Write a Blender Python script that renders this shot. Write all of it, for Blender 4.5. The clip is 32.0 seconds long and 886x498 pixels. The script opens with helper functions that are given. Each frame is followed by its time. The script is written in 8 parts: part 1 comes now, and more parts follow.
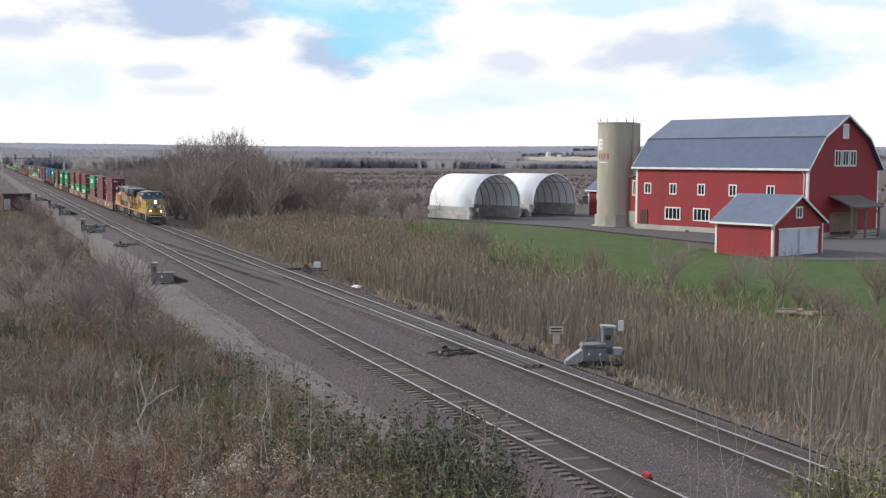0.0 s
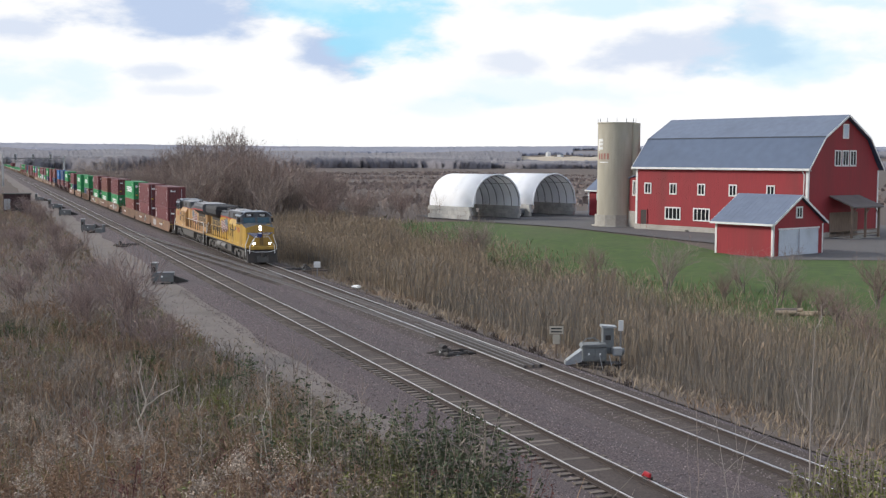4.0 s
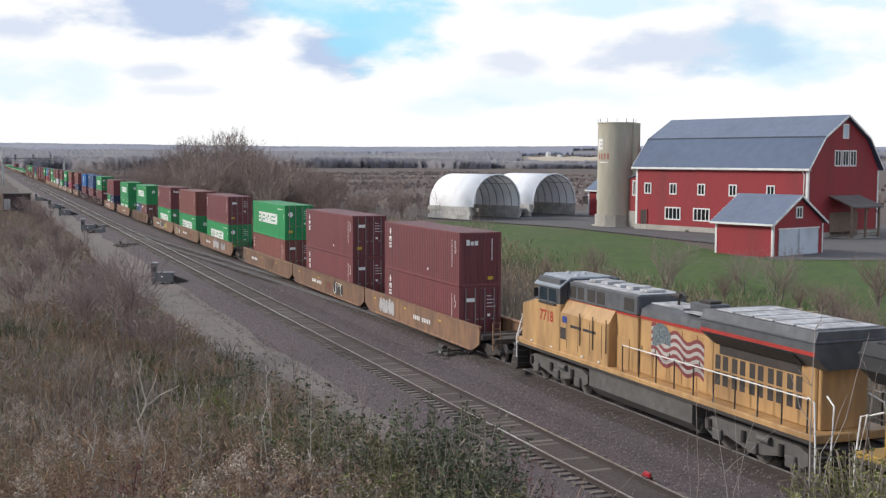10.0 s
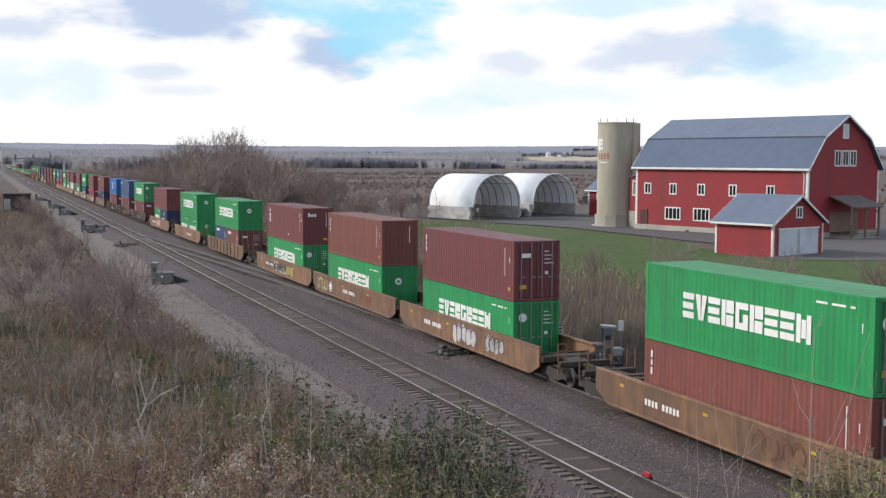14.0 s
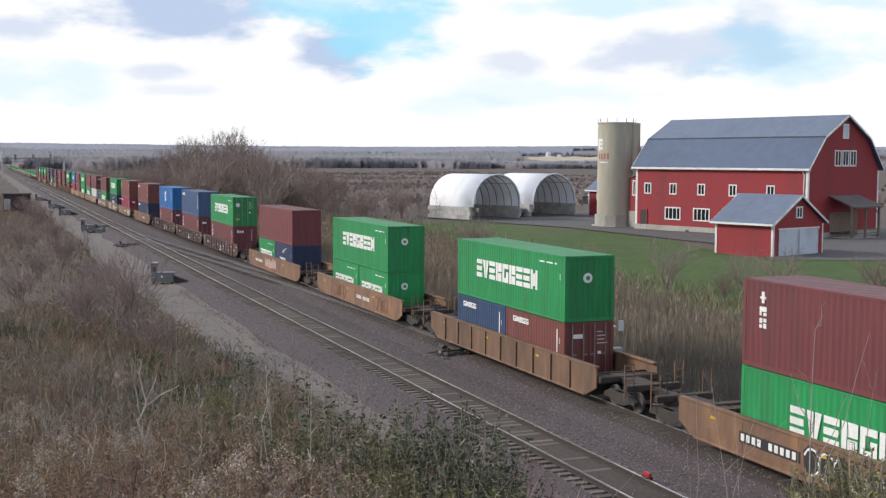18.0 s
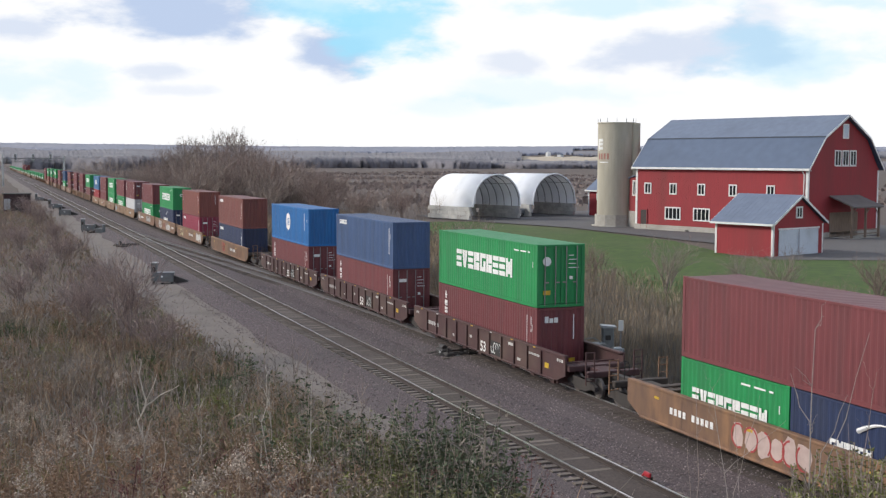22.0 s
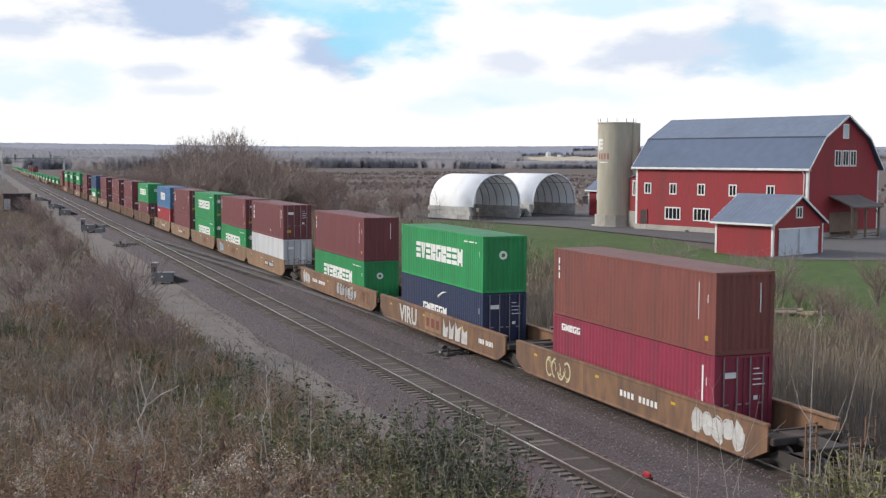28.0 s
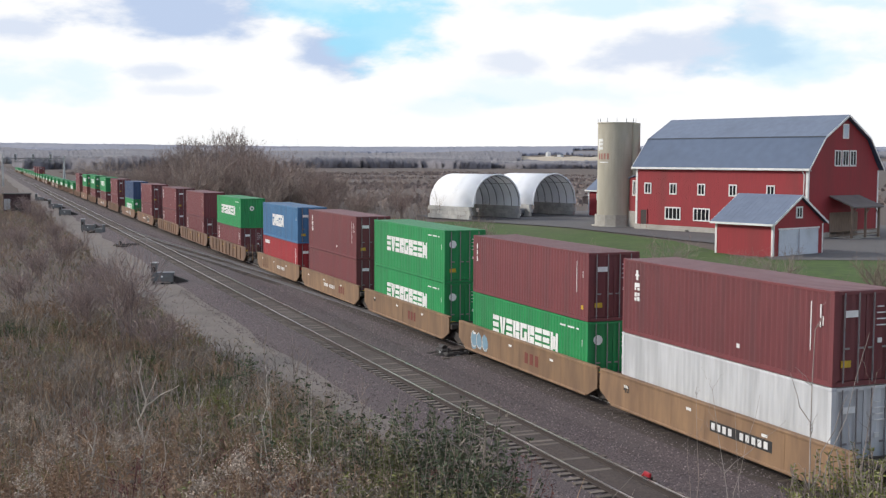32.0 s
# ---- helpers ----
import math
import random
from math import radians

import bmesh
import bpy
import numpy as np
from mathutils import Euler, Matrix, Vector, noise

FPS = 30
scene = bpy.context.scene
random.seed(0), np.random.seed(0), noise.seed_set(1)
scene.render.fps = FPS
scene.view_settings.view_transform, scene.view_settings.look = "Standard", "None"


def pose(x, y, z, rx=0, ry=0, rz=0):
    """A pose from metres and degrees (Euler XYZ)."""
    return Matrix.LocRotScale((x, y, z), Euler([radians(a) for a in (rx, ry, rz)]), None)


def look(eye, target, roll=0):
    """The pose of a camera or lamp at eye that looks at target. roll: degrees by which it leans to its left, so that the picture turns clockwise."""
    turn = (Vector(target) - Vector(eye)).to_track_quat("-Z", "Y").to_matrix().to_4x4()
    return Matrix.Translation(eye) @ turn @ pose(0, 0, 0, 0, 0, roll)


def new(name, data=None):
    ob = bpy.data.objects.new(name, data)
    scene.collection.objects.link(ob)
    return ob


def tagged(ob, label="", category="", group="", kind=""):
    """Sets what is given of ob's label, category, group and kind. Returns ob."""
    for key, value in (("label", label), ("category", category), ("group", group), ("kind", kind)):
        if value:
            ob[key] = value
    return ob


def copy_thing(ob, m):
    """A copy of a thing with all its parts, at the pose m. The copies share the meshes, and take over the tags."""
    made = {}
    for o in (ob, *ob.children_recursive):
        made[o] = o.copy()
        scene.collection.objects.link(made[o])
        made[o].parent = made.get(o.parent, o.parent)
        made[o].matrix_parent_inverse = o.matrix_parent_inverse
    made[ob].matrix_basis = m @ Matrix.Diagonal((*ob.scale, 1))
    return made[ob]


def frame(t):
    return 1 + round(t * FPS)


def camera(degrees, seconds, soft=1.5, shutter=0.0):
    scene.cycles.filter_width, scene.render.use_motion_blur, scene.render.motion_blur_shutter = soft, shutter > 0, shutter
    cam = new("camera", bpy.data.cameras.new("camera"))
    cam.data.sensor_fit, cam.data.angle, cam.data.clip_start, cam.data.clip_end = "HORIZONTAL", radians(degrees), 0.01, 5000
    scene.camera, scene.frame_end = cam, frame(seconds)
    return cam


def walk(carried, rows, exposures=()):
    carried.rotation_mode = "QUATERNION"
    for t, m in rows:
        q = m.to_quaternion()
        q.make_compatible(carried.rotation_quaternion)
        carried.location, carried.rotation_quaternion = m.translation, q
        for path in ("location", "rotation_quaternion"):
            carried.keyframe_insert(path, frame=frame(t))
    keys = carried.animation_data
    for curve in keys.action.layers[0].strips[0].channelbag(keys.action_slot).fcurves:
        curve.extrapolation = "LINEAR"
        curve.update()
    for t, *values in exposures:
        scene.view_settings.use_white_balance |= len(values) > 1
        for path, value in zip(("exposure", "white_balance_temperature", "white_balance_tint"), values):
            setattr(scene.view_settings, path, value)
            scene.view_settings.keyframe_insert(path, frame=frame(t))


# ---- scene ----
import functools

# The train's track runs along x (the train goes towards +x), y points to the farm, z = 0 is the top of the rail.
EYE = Vector((0.0, -24.59, 9.914))
YAW, PITCH, ROLL, FOV = radians(68.344), radians(4.375), 0.256, 41.81
AHEAD = Vector((-math.sin(YAW) * math.cos(PITCH), math.cos(YAW) * math.cos(PITCH), -math.sin(PITCH)))
cam = camera(FOV, 32.0, soft=1.3)
walk(cam, [(0.0, look(EYE, EYE + AHEAD, ROLL)), (32.0, look(EYE, EYE + AHEAD, ROLL))], exposures=[(0.0, -0.20, 6450, 10), (32.0, -0.20, 6450, 10)])

TRACK_B = -6.22          # the second track's centre line
END = -3200.0            # where the tracks are lost to sight


# ---- light ----
def make_world():
    w = bpy.data.worlds.new("sky")
    scene.world = w
    w.use_nodes = True
    nt = w.node_tree
    nt.nodes.clear()
    n = nt.nodes.new
    out, bg = n("ShaderNodeOutputWorld"), n("ShaderNodeBackground")
    sky = n("ShaderNodeTexSky")
    sky.sky_type, sky.sun_disc = "NISHITA", False
    sky.sun_elevation, sky.sun_rotation = SUN_UP, SUN_ROUND
    sky.air_density, sky.dust_density, sky.ozone_density = 1.0, 0.1, 4.0
    gain = n("ShaderNodeVectorMath")
    gain.operation = "SCALE"
    gain.inputs["Scale"].default_value = 0.25
    tc, sep = n("ShaderNodeTexCoord"), n("ShaderNodeSeparateXYZ")
    up = n("ShaderNodeMath")
    up.operation = "MAXIMUM"
    up.inputs[1].default_value = 0.0
    add = n("ShaderNodeMath")
    add.operation = "ADD"
    add.inputs[1].default_value = 0.30
    div = n("ShaderNodeVectorMath")
    div.operation = "DIVIDE"
    com = n("ShaderNodeCombineXYZ")
    big, small = n("ShaderNodeTexNoise"), n("ShaderNodeTexNoise")
    big.inputs["Scale"].default_value, big.inputs["Detail"].default_value = 2.3, 6.0
    big.inputs["Roughness"].default_value = 0.52
    small.inputs["Scale"].default_value, small.inputs["Detail"].default_value = 3.3, 5.0
    shift = n("ShaderNodeVectorMath")
    shift.operation = "ADD"
    shift.inputs[1].default_value = CLOUD_SHIFT
    cover, shade = n("ShaderNodeValToRGB"), n("ShaderNodeValToRGB")
    cover.color_ramp.elements[0].position, cover.color_ramp.elements[1].position = 0.40, 0.51
    shade.color_ramp.elements[0].position, shade.color_ramp.elements[0].color = 0.40, (0.76, 0.83, 0.95, 1)
    shade.color_ramp.elements[1].position, shade.color_ramp.elements[1].color = 0.53, (1.12, 1.12, 1.12, 1)
    # low down the clouds close up into one white sheet
    low, thick, pale = n("ShaderNodeMapRange"), n("ShaderNodeMath"), n("ShaderNodeMix")
    low.inputs["From Min"].default_value, low.inputs["From Max"].default_value = 0.17, 0.24
    low.inputs["To Min"].default_value, low.inputs["To Max"].default_value = 1.0, 0.0
    thick.operation = "MAXIMUM"
    pale.data_type = "RGBA"
    pale.inputs["B"].default_value = (1.19, 1.19, 1.19, 1)
    fade = n("ShaderNodeMath")
    fade.operation = "MULTIPLY"
    fade.inputs[1].default_value = 0.96
    mix = n("ShaderNodeMix")
    mix.data_type = "RGBA"
    link = nt.links.new
    link(sep.outputs["Z"], low.inputs["Value"])
    link(low.outputs[0], thick.inputs[1])
    link(low.outputs[0], fade.inputs[0])
    link(fade.outputs[0], pale.inputs["Factor"])
    link(shade.outputs[0], pale.inputs["A"])
    link(tc.outputs["Generated"], sep.inputs[0])
    link(sep.outputs["Z"], up.inputs[0])
    link(up.outputs[0], add.inputs[0])
    for i in range(3):
        link(add.outputs[0], com.inputs[i])
    link(tc.outputs["Generated"], div.inputs[0])
    link(com.outputs[0], div.inputs[1])
    link(div.outputs[0], shift.inputs[0])
    link(div.outputs[0], big.inputs["Vector"])
    link(shift.outputs[0], small.inputs["Vector"])
    link(big.outputs["Fac"], cover.inputs[0])
    link(small.outputs["Fac"], shade.inputs[0])
    link(sky.outputs[0], gain.inputs[0])
    link(cover.outputs[0], thick.inputs[0])
    # broken cloud low in the west: bearing, height, half width, half height (all in radians), colour, strength
    def calc(kind, a, b):
        m = n("ShaderNodeMath")
        m.operation = kind
        for i, v in enumerate((a, b)):
            if isinstance(v, (int, float)):
                m.inputs[i].default_value = v
            else:
                link(v, m.inputs[i])
        return m.outputs[0]
    west = calc("MULTIPLY", sep.outputs["X"], -1.0)
    bearing, height = calc("ARCTAN2", west, sep.outputs["Y"]), sep.outputs["Z"]
    rag = n("ShaderNodeTexNoise")
    rag.inputs["Scale"].default_value, rag.inputs["Detail"].default_value, rag.inputs["Roughness"].default_value = 16.0, 6.0, 0.55
    stretched = n("ShaderNodeMapping")
    stretched.inputs["Scale"].default_value = (1.0, 1.0, 2.6)
    link(tc.outputs["Generated"], stretched.inputs["Vector"])
    link(stretched.outputs[0], rag.inputs["Vector"])
    ragged = calc("MULTIPLY", calc("SUBTRACT", rag.outputs["Fac"], 0.5), 2.6)
    sheet = pale.outputs["Result"]
    for b0, h0, bw, hh, colour, strength in CLOUDS:
        u = calc("DIVIDE", calc("SUBTRACT", bearing, b0), bw)
        v = calc("DIVIDE", calc("SUBTRACT", height, h0), hh)
        far = calc("SQRT", calc("ADD", calc("MULTIPLY", u, u), calc("MULTIPLY", v, v)), 0.0)
        inside = n("ShaderNodeMapRange")
        inside.interpolation_type = "SMOOTHSTEP"
        inside.inputs["From Min"].default_value, inside.inputs["From Max"].default_value = 1.25, 0.35
        inside.inputs["To Max"].default_value = strength
        link(calc("ADD", far, ragged), inside.inputs["Value"])
        over = n("ShaderNodeMix")
        over.data_type = "RGBA"
        over.inputs["B"].default_value = (*colour, 1)
        link(inside.outputs[0], over.inputs["Factor"])
        link(sheet, over.inputs["A"])
        sheet = over.outputs["Result"]
    link(thick.outputs[0], mix.inputs["Factor"])
    link(gain.outputs[0], mix.inputs["A"])
    link(sheet, mix.inputs["B"])
    link(mix.outputs["Result"], bg.inputs["Color"])
    bg.inputs["Strength"].default_value = 1.0
    link(bg.outputs[0], out.inputs[0])


SUN_UP, SUN_FROM = radians(28), Vector((-0.52, -1.0, 0.0)).normalized()
SUN_ROUND = math.atan2(SUN_FROM.x, SUN_FROM.y)
CLOUD_SHIFT = (3.7, 1.9, 0.4)
GREY, BLUE = (0.61, 0.735, 0.97), (0.42, 0.90, 1.15)
CLOUDS = (
    (1.418, 0.124, 0.080, 0.025, GREY, 1.00),
    (1.296, 0.090, 0.041, 0.022, GREY, 1.00),
    (0.979, 0.093, 0.100, 0.022, GREY, 0.62),
    (1.428, 0.074, 0.029, 0.009, GREY, 0.50),
    (1.548, 0.103, 0.034, 0.011, GREY, 0.60),
    (1.130, 0.084, 0.027, 0.010, GREY, 0.45),
    (1.414, 0.057, 0.032, 0.006, GREY, 0.30),
    (0.928, 0.111, 0.027, 0.027, GREY, 0.35),
    (1.245, 0.116, 0.052, 0.036, BLUE, 0.85),
    (1.290, 0.128, 0.060, 0.016, BLUE, 0.70),
    (1.045, 0.130, 0.095, 0.011, BLUE, 0.45),
    (1.530, 0.062, 0.055, 0.020, BLUE, 0.30),
    (1.195, 0.048, 0.054, 0.011, BLUE, 0.20),
    (0.905, 0.086, 0.075, 0.030, BLUE, 0.40),
    (0.862, 0.127, 0.049, 0.007, BLUE, 0.40),
    (1.113, 0.057, 0.120, 0.012, BLUE, 0.22),
)
make_world()
sun = new("sun", bpy.data.lights.new("sun", "SUN"))
sun.data.energy, sun.data.angle, sun.data.color = 3.6, radians(12), (1.0, 0.93, 0.84)
sun.matrix_world = look((0, 0, 60), Vector((0, 0, 60)) - Vector((SUN_FROM.x * math.cos(SUN_UP), SUN_FROM.y * math.cos(SUN_UP), math.sin(SUN_UP))))


# ---- materials ----
MATS = {}


def material(name, colour, colour2=None, rough=0.8, metal=0.0, grain=8.0, stain=0.6, dirt=None, bump=0.0, island=0.0, lean=0.0, emit=0.0, spread=0.5, stretch=(1, 1, 1)):
    """A surface with two scales of variation. colour2: the second tone; dirt: a stain's colour; island: how far single pieces differ; lean: how far single objects differ."""
    if name in MATS:
        return MATS[name]
    m = bpy.data.materials.new(name)
    m.use_nodes = True
    nt = m.node_tree
    b = nt.nodes["Principled BSDF"]
    n, link = nt.nodes.new, nt.links.new
    tc, mp = n("ShaderNodeTexCoord"), n("ShaderNodeMapping")
    mp.inputs["Scale"].default_value = stretch
    link(tc.outputs["Object"], mp.inputs["Vector"])
    fine, wide = n("ShaderNodeTexNoise"), n("ShaderNodeTexNoise")
    fine.inputs["Scale"].default_value, fine.inputs["Detail"].default_value = grain, 5.0
    wide.inputs["Scale"].default_value, wide.inputs["Detail"].default_value = stain, 4.0
    link(mp.outputs[0], fine.inputs["Vector"])
    link(mp.outputs[0], wide.inputs["Vector"])
    ramp = n("ShaderNodeMapRange")
    ramp.inputs["From Min"].default_value, ramp.inputs["From Max"].default_value = 0.5 - spread / 2, 0.5 + spread / 2
    link(fine.outputs["Fac"], ramp.inputs["Value"])
    mix = n("ShaderNodeMix")
    mix.data_type = "RGBA"
    c2 = colour2 or tuple(c * 0.72 for c in colour)
    mix.inputs["A"].default_value, mix.inputs["B"].default_value = (*colour, 1), (*c2, 1)
    link(ramp.outputs[0], mix.inputs["Factor"])
    last = mix.outputs["Result"]
    r2 = n("ShaderNodeMapRange")
    r2.inputs["From Min"].default_value, r2.inputs["From Max"].default_value = 0.48, 0.72
    link(wide.outputs["Fac"], r2.inputs["Value"])
    mix2 = n("ShaderNodeMix")
    mix2.data_type = "RGBA"
    d = dirt or tuple(c * 0.6 for c in colour)
    mix2.inputs["B"].default_value = (*d, 1)
    soft = n("ShaderNodeMath")
    soft.operation = "MULTIPLY"
    soft.inputs[1].default_value = 0.75 if dirt else 0.5
    link(r2.outputs[0], soft.inputs[0])
    link(soft.outputs[0], mix2.inputs["Factor"])
    link(last, mix2.inputs["A"])
    last = mix2.outputs["Result"]
    for amount, kind in ((island, "ISLAND"), (lean, "OBJECT")):
        if amount:
            hsv = n("ShaderNodeHueSaturation")
            rng = n("ShaderNodeMapRange")
            rng.inputs["To Min"].default_value, rng.inputs["To Max"].default_value = 1 - amount, 1 + amount
            if kind == "ISLAND":
                link(n("ShaderNodeNewGeometry").outputs["Random Per Island"], rng.inputs["Value"])
            else:
                link(n("ShaderNodeObjectInfo").outputs["Random"], rng.inputs["Value"])
            link(rng.outputs[0], hsv.inputs["Value"])
            link(last, hsv.inputs["Color"])
            last = hsv.outputs["Color"]
    link(last, b.inputs["Base Color"])
    b.inputs["Roughness"].default_value, b.inputs["Metallic"].default_value = rough, metal
    if bump:
        bp = n("ShaderNodeBump")
        bp.inputs["Strength"].default_value, bp.inputs["Distance"].default_value = 0.7, bump
        link(fine.outputs["Fac"], bp.inputs["Height"])
        link(bp.outputs[0], b.inputs["Normal"])
    if emit:
        b.inputs["Emission Color"].default_value, b.inputs["Emission Strength"].default_value = (*colour, 1), emit
    MATS[name] = m
    return m


# ---- mesh building ----
class Shape:
    """Gathers vertices and faces for one mesh."""

    def __init__(self):
        self.v, self.f = [], []

    def poly(self, pts, faces):
        k = len(self.v)
        self.v += [tuple(p) for p in pts]
        self.f += [tuple(k + i for i in f) for f in faces]
        return self

    def box(self, x0, x1, y0, y1, z0, z1, m=None):
        pts = [(x, y, z) for x in (x0, x1) for y in (y0, y1) for z in (z0, z1)]
        if m is not None:
            pts = [m @ Vector(p) for p in pts]
        return self.poly(pts, [(0, 1, 3, 2), (4, 6, 7, 5), (0, 4, 5, 1), (2, 3, 7, 6), (0, 2, 6, 4), (1, 5, 7, 3)])

    def slab(self, x0, x1, y0, y1, z0, z1, c=0.03):
        """A box with chamfered edges."""
        k = len(self.v)
        X, Y, Z = (x0, x1), (y0, y1), (z0, z1)
        inn = [(a + c, b - c) for a, b in (X, Y, Z)]
        def q(ax, s):
            o = [i for i in range(3) if i != ax]
            r = []
            for a, b in ((0, 0), (1, 0), (1, 1), (0, 1)):
                p = [0, 0, 0]
                p[ax] = (X, Y, Z)[ax][s]
                p[o[0]], p[o[1]] = inn[o[0]][a], inn[o[1]][b]
                r.append(tuple(p))
            return r
        idx = {}
        for ax in range(3):
            for s in (0, 1):
                pts = q(ax, s)
                self.v += pts
                o = [i for i in range(3) if i != ax]
                for j, (a, b) in enumerate(((0, 0), (1, 0), (1, 1), (0, 1))):
                    key = [0, 0, 0]
                    key[ax], key[o[0]], key[o[1]] = s, a, b
                    idx[(ax, *key)] = len(self.v) - 4 + j
                base = len(self.v) - 4
                self.f.append(tuple(base + i for i in range(4)))
        for ax in range(3):
            o = [i for i in range(3) if i != ax]
            for a in (0, 1):
                for b in (0, 1):
                    k0, k1 = [0, 0, 0], [0, 0, 0]
                    for kk, e in ((k0, 0), (k1, 1)):
                        kk[ax], kk[o[0]], kk[o[1]] = e, a, b
                    self.f.append((idx[(o[0], *k0)], idx[(o[0], *k1)], idx[(o[1], *k1)], idx[(o[1], *k0)]))
        for key in [(a, b, c2) for a in (0, 1) for b in (0, 1) for c2 in (0, 1)]:
            self.f.append((idx[(0, *key)], idx[(1, *key)], idx[(2, *key)]))
        return self

    def prism(self, outline, a0, a1, axis="y"):
        """An outline extruded along an axis. outline: (x, z) for y, (y, z) for x, (x, y) for z."""
        n = len(outline)
        def put(p, a):
            return {"y": (p[0], a, p[1]), "x": (a, p[0], p[1]), "z": (p[0], p[1], a)}[axis]
        pts = [put(p, a0) for p in outline] + [put(p, a1) for p in outline]
        return self.poly(pts, [tuple(range(n - 1, -1, -1)), tuple(range(n, 2 * n))] + [(i, (i + 1) % n, n + (i + 1) % n, n + i) for i in range(n)])

    def tube(self, path, r, sides=6, r1=None, caps=True):
        path = [Vector(p) for p in path]
        n = len(path)
        k = len(self.v)
        for i, p in enumerate(path):
            d = (path[min(i + 1, n - 1)] - path[max(i - 1, 0)]).normalized()
            a = d.cross(Vector((0, 0, 1)) if abs(d.z) < 0.9 else Vector((1, 0, 0))).normalized()
            b = d.cross(a)
            rr = r if r1 is None else r + (r1 - r) * i / max(1, n - 1)
            for j in range(sides):
                t = 2 * math.pi * j / sides
                self.v.append(tuple(p + a * (rr * math.cos(t)) + b * (rr * math.sin(t))))
        for i in range(n - 1):
            for j in range(sides):
                q = (j + 1) % sides
                self.f.append((k + i * sides + j, k + i * sides + q, k + (i + 1) * sides + q, k + (i + 1) * sides + j))
        if caps:
            self.f.append(tuple(k + j for j in range(sides - 1, -1, -1)))
            self.f.append(tuple(k + (n - 1) * sides + j for j in range(sides)))
        return self

    def cyl(self, a, b, r, sides=16, r1=None):
        return self.tube([a, b], r, sides, r1)

    def mesh(self, name, mat, smooth=False):
        me = bpy.data.meshes.new(name)
        me.from_pydata(self.v, [], self.f)
        bm = bmesh.new()
        bm.from_mesh(me)
        bmesh.ops.recalc_face_normals(bm, faces=bm.faces)
        bm.to_mesh(me)
        bm.free()
        me.materials.append(mat)
        if smooth:
            me.shade_smooth()
        return me


def part(name, shape, mat, parent=None, label="", smooth=False, at=None):
    """One mesh object, under a thing or a part."""
    ob = new(name, shape if isinstance(shape, bpy.types.Mesh) else shape.mesh(name, mat, smooth))
    ob.parent = parent
    if at is not None:
        ob.matrix_basis = at
    if name in ("number_marking", "lettering", "side_lettering", "crest_centre"):
        tagged(ob, label, kind="stuff")      # many tiny painted strokes
    elif label:
        tagged(ob, label)
    return ob


def thing(name, label, category, group="", at=None, kind=""):
    ob = tagged(new(name), label, category, group, kind)
    ob.empty_display_size = 0.3
    if at is not None:
        ob.matrix_basis = at
    return ob


def soup(name, verts, faces, mat, label, category, kind="stuff"):
    """One object from arrays, for what nobody could count."""
    me = bpy.data.meshes.new(name)
    verts, faces = np.asarray(verts, np.float32), np.asarray(faces, np.int32)
    k = faces.shape[1]
    me.vertices.add(len(verts))
    me.vertices.foreach_set("co", verts.ravel())
    me.loops.add(faces.size)
    me.loops.foreach_set("vertex_index", faces.ravel())
    me.polygons.add(len(faces))
    me.polygons.foreach_set("loop_start", np.arange(0, faces.size, k, dtype=np.int32))
    me.update(calc_edges=True)
    me.validate()
    me.materials.append(mat)
    return tagged(new(name, me), label, category, kind=kind)


def smoothstep(a, b, v):
    t = np.clip((np.asarray(v, float) - a) / (b - a), 0, 1)
    return t * t * (3 - 2 * t)


# ---- the ground ----
FARM_Z = 0.4


def ground_z(x, y):
    """Height of the bare ground."""
    x, y = np.asarray(x, float), np.asarray(y, float)
    z = np.full(np.broadcast(x, y).shape, -0.62)
    z = z - 0.45 * smoothstep(3.2, 6.0, y) * (1 - smoothstep(16, 24, y))            # ditch with reeds
    z = z + (FARM_Z + 0.62) * smoothstep(22, 42, y) * (1 - smoothstep(110, 170, np.hypot(x + 140, y - 60)))
    d = -x
    slope = np.interp(d, [-60, -8, 4, 9, 14, 20, 30, 42, 60, 75], [8.2, 8.2, 8.2, 6.7, 5.4, 4.2, 2.3, 1.0, 0.3, 0.0])
    z = z + slope * (1 - smoothstep(-15.5 - 2.0 * smoothstep(-40, -25, x), -10.2 - 2.0 * smoothstep(-40, -25, x), y))                                 # bank of the overpass
    z = z + 0.5 * (1 - smoothstep(-20, -15, y)) * smoothstep(40, 60, d)
    r = np.hypot(x, y)
    z = z - 1.2 * smoothstep(180, 500, r) * smoothstep(15, 40, np.abs(y))
    far = 60 * smoothstep(2300, 4600, r) * (0.9 + 0.07 * np.sin(x * 0.0016 + 1.0) + 0.05 * np.sin(y * 0.0023 + x * 0.0011))
    return z + far * np.maximum(smoothstep(12, 170, np.abs(y)), smoothstep(2500, 3000, -x))


def axis(near, step, far, grow):
    a, s = [0.0], step
    while a[-1] < far:
        if a[-1] > near:
            s *= grow
        a.append(a[-1] + s)
    return np.array(a)


def grid(xs, ys, zfun, name, mat, label, category, kind="structure"):
    X, Y = np.meshgrid(xs, ys, indexing="ij")
    Z = zfun(X, Y)
    v = np.stack([X, Y, Z], -1).reshape(-1, 3)
    n, m = len(xs), len(ys)
    i, j = np.meshgrid(np.arange(n - 1), np.arange(m - 1), indexing="ij")
    k = (i * m + j).ravel()
    ob = soup(name, v, np.stack([k, k + m, k + m + 1, k + 1], 1), mat, label, category, kind)
    ob.data.shade_smooth()
    return ob


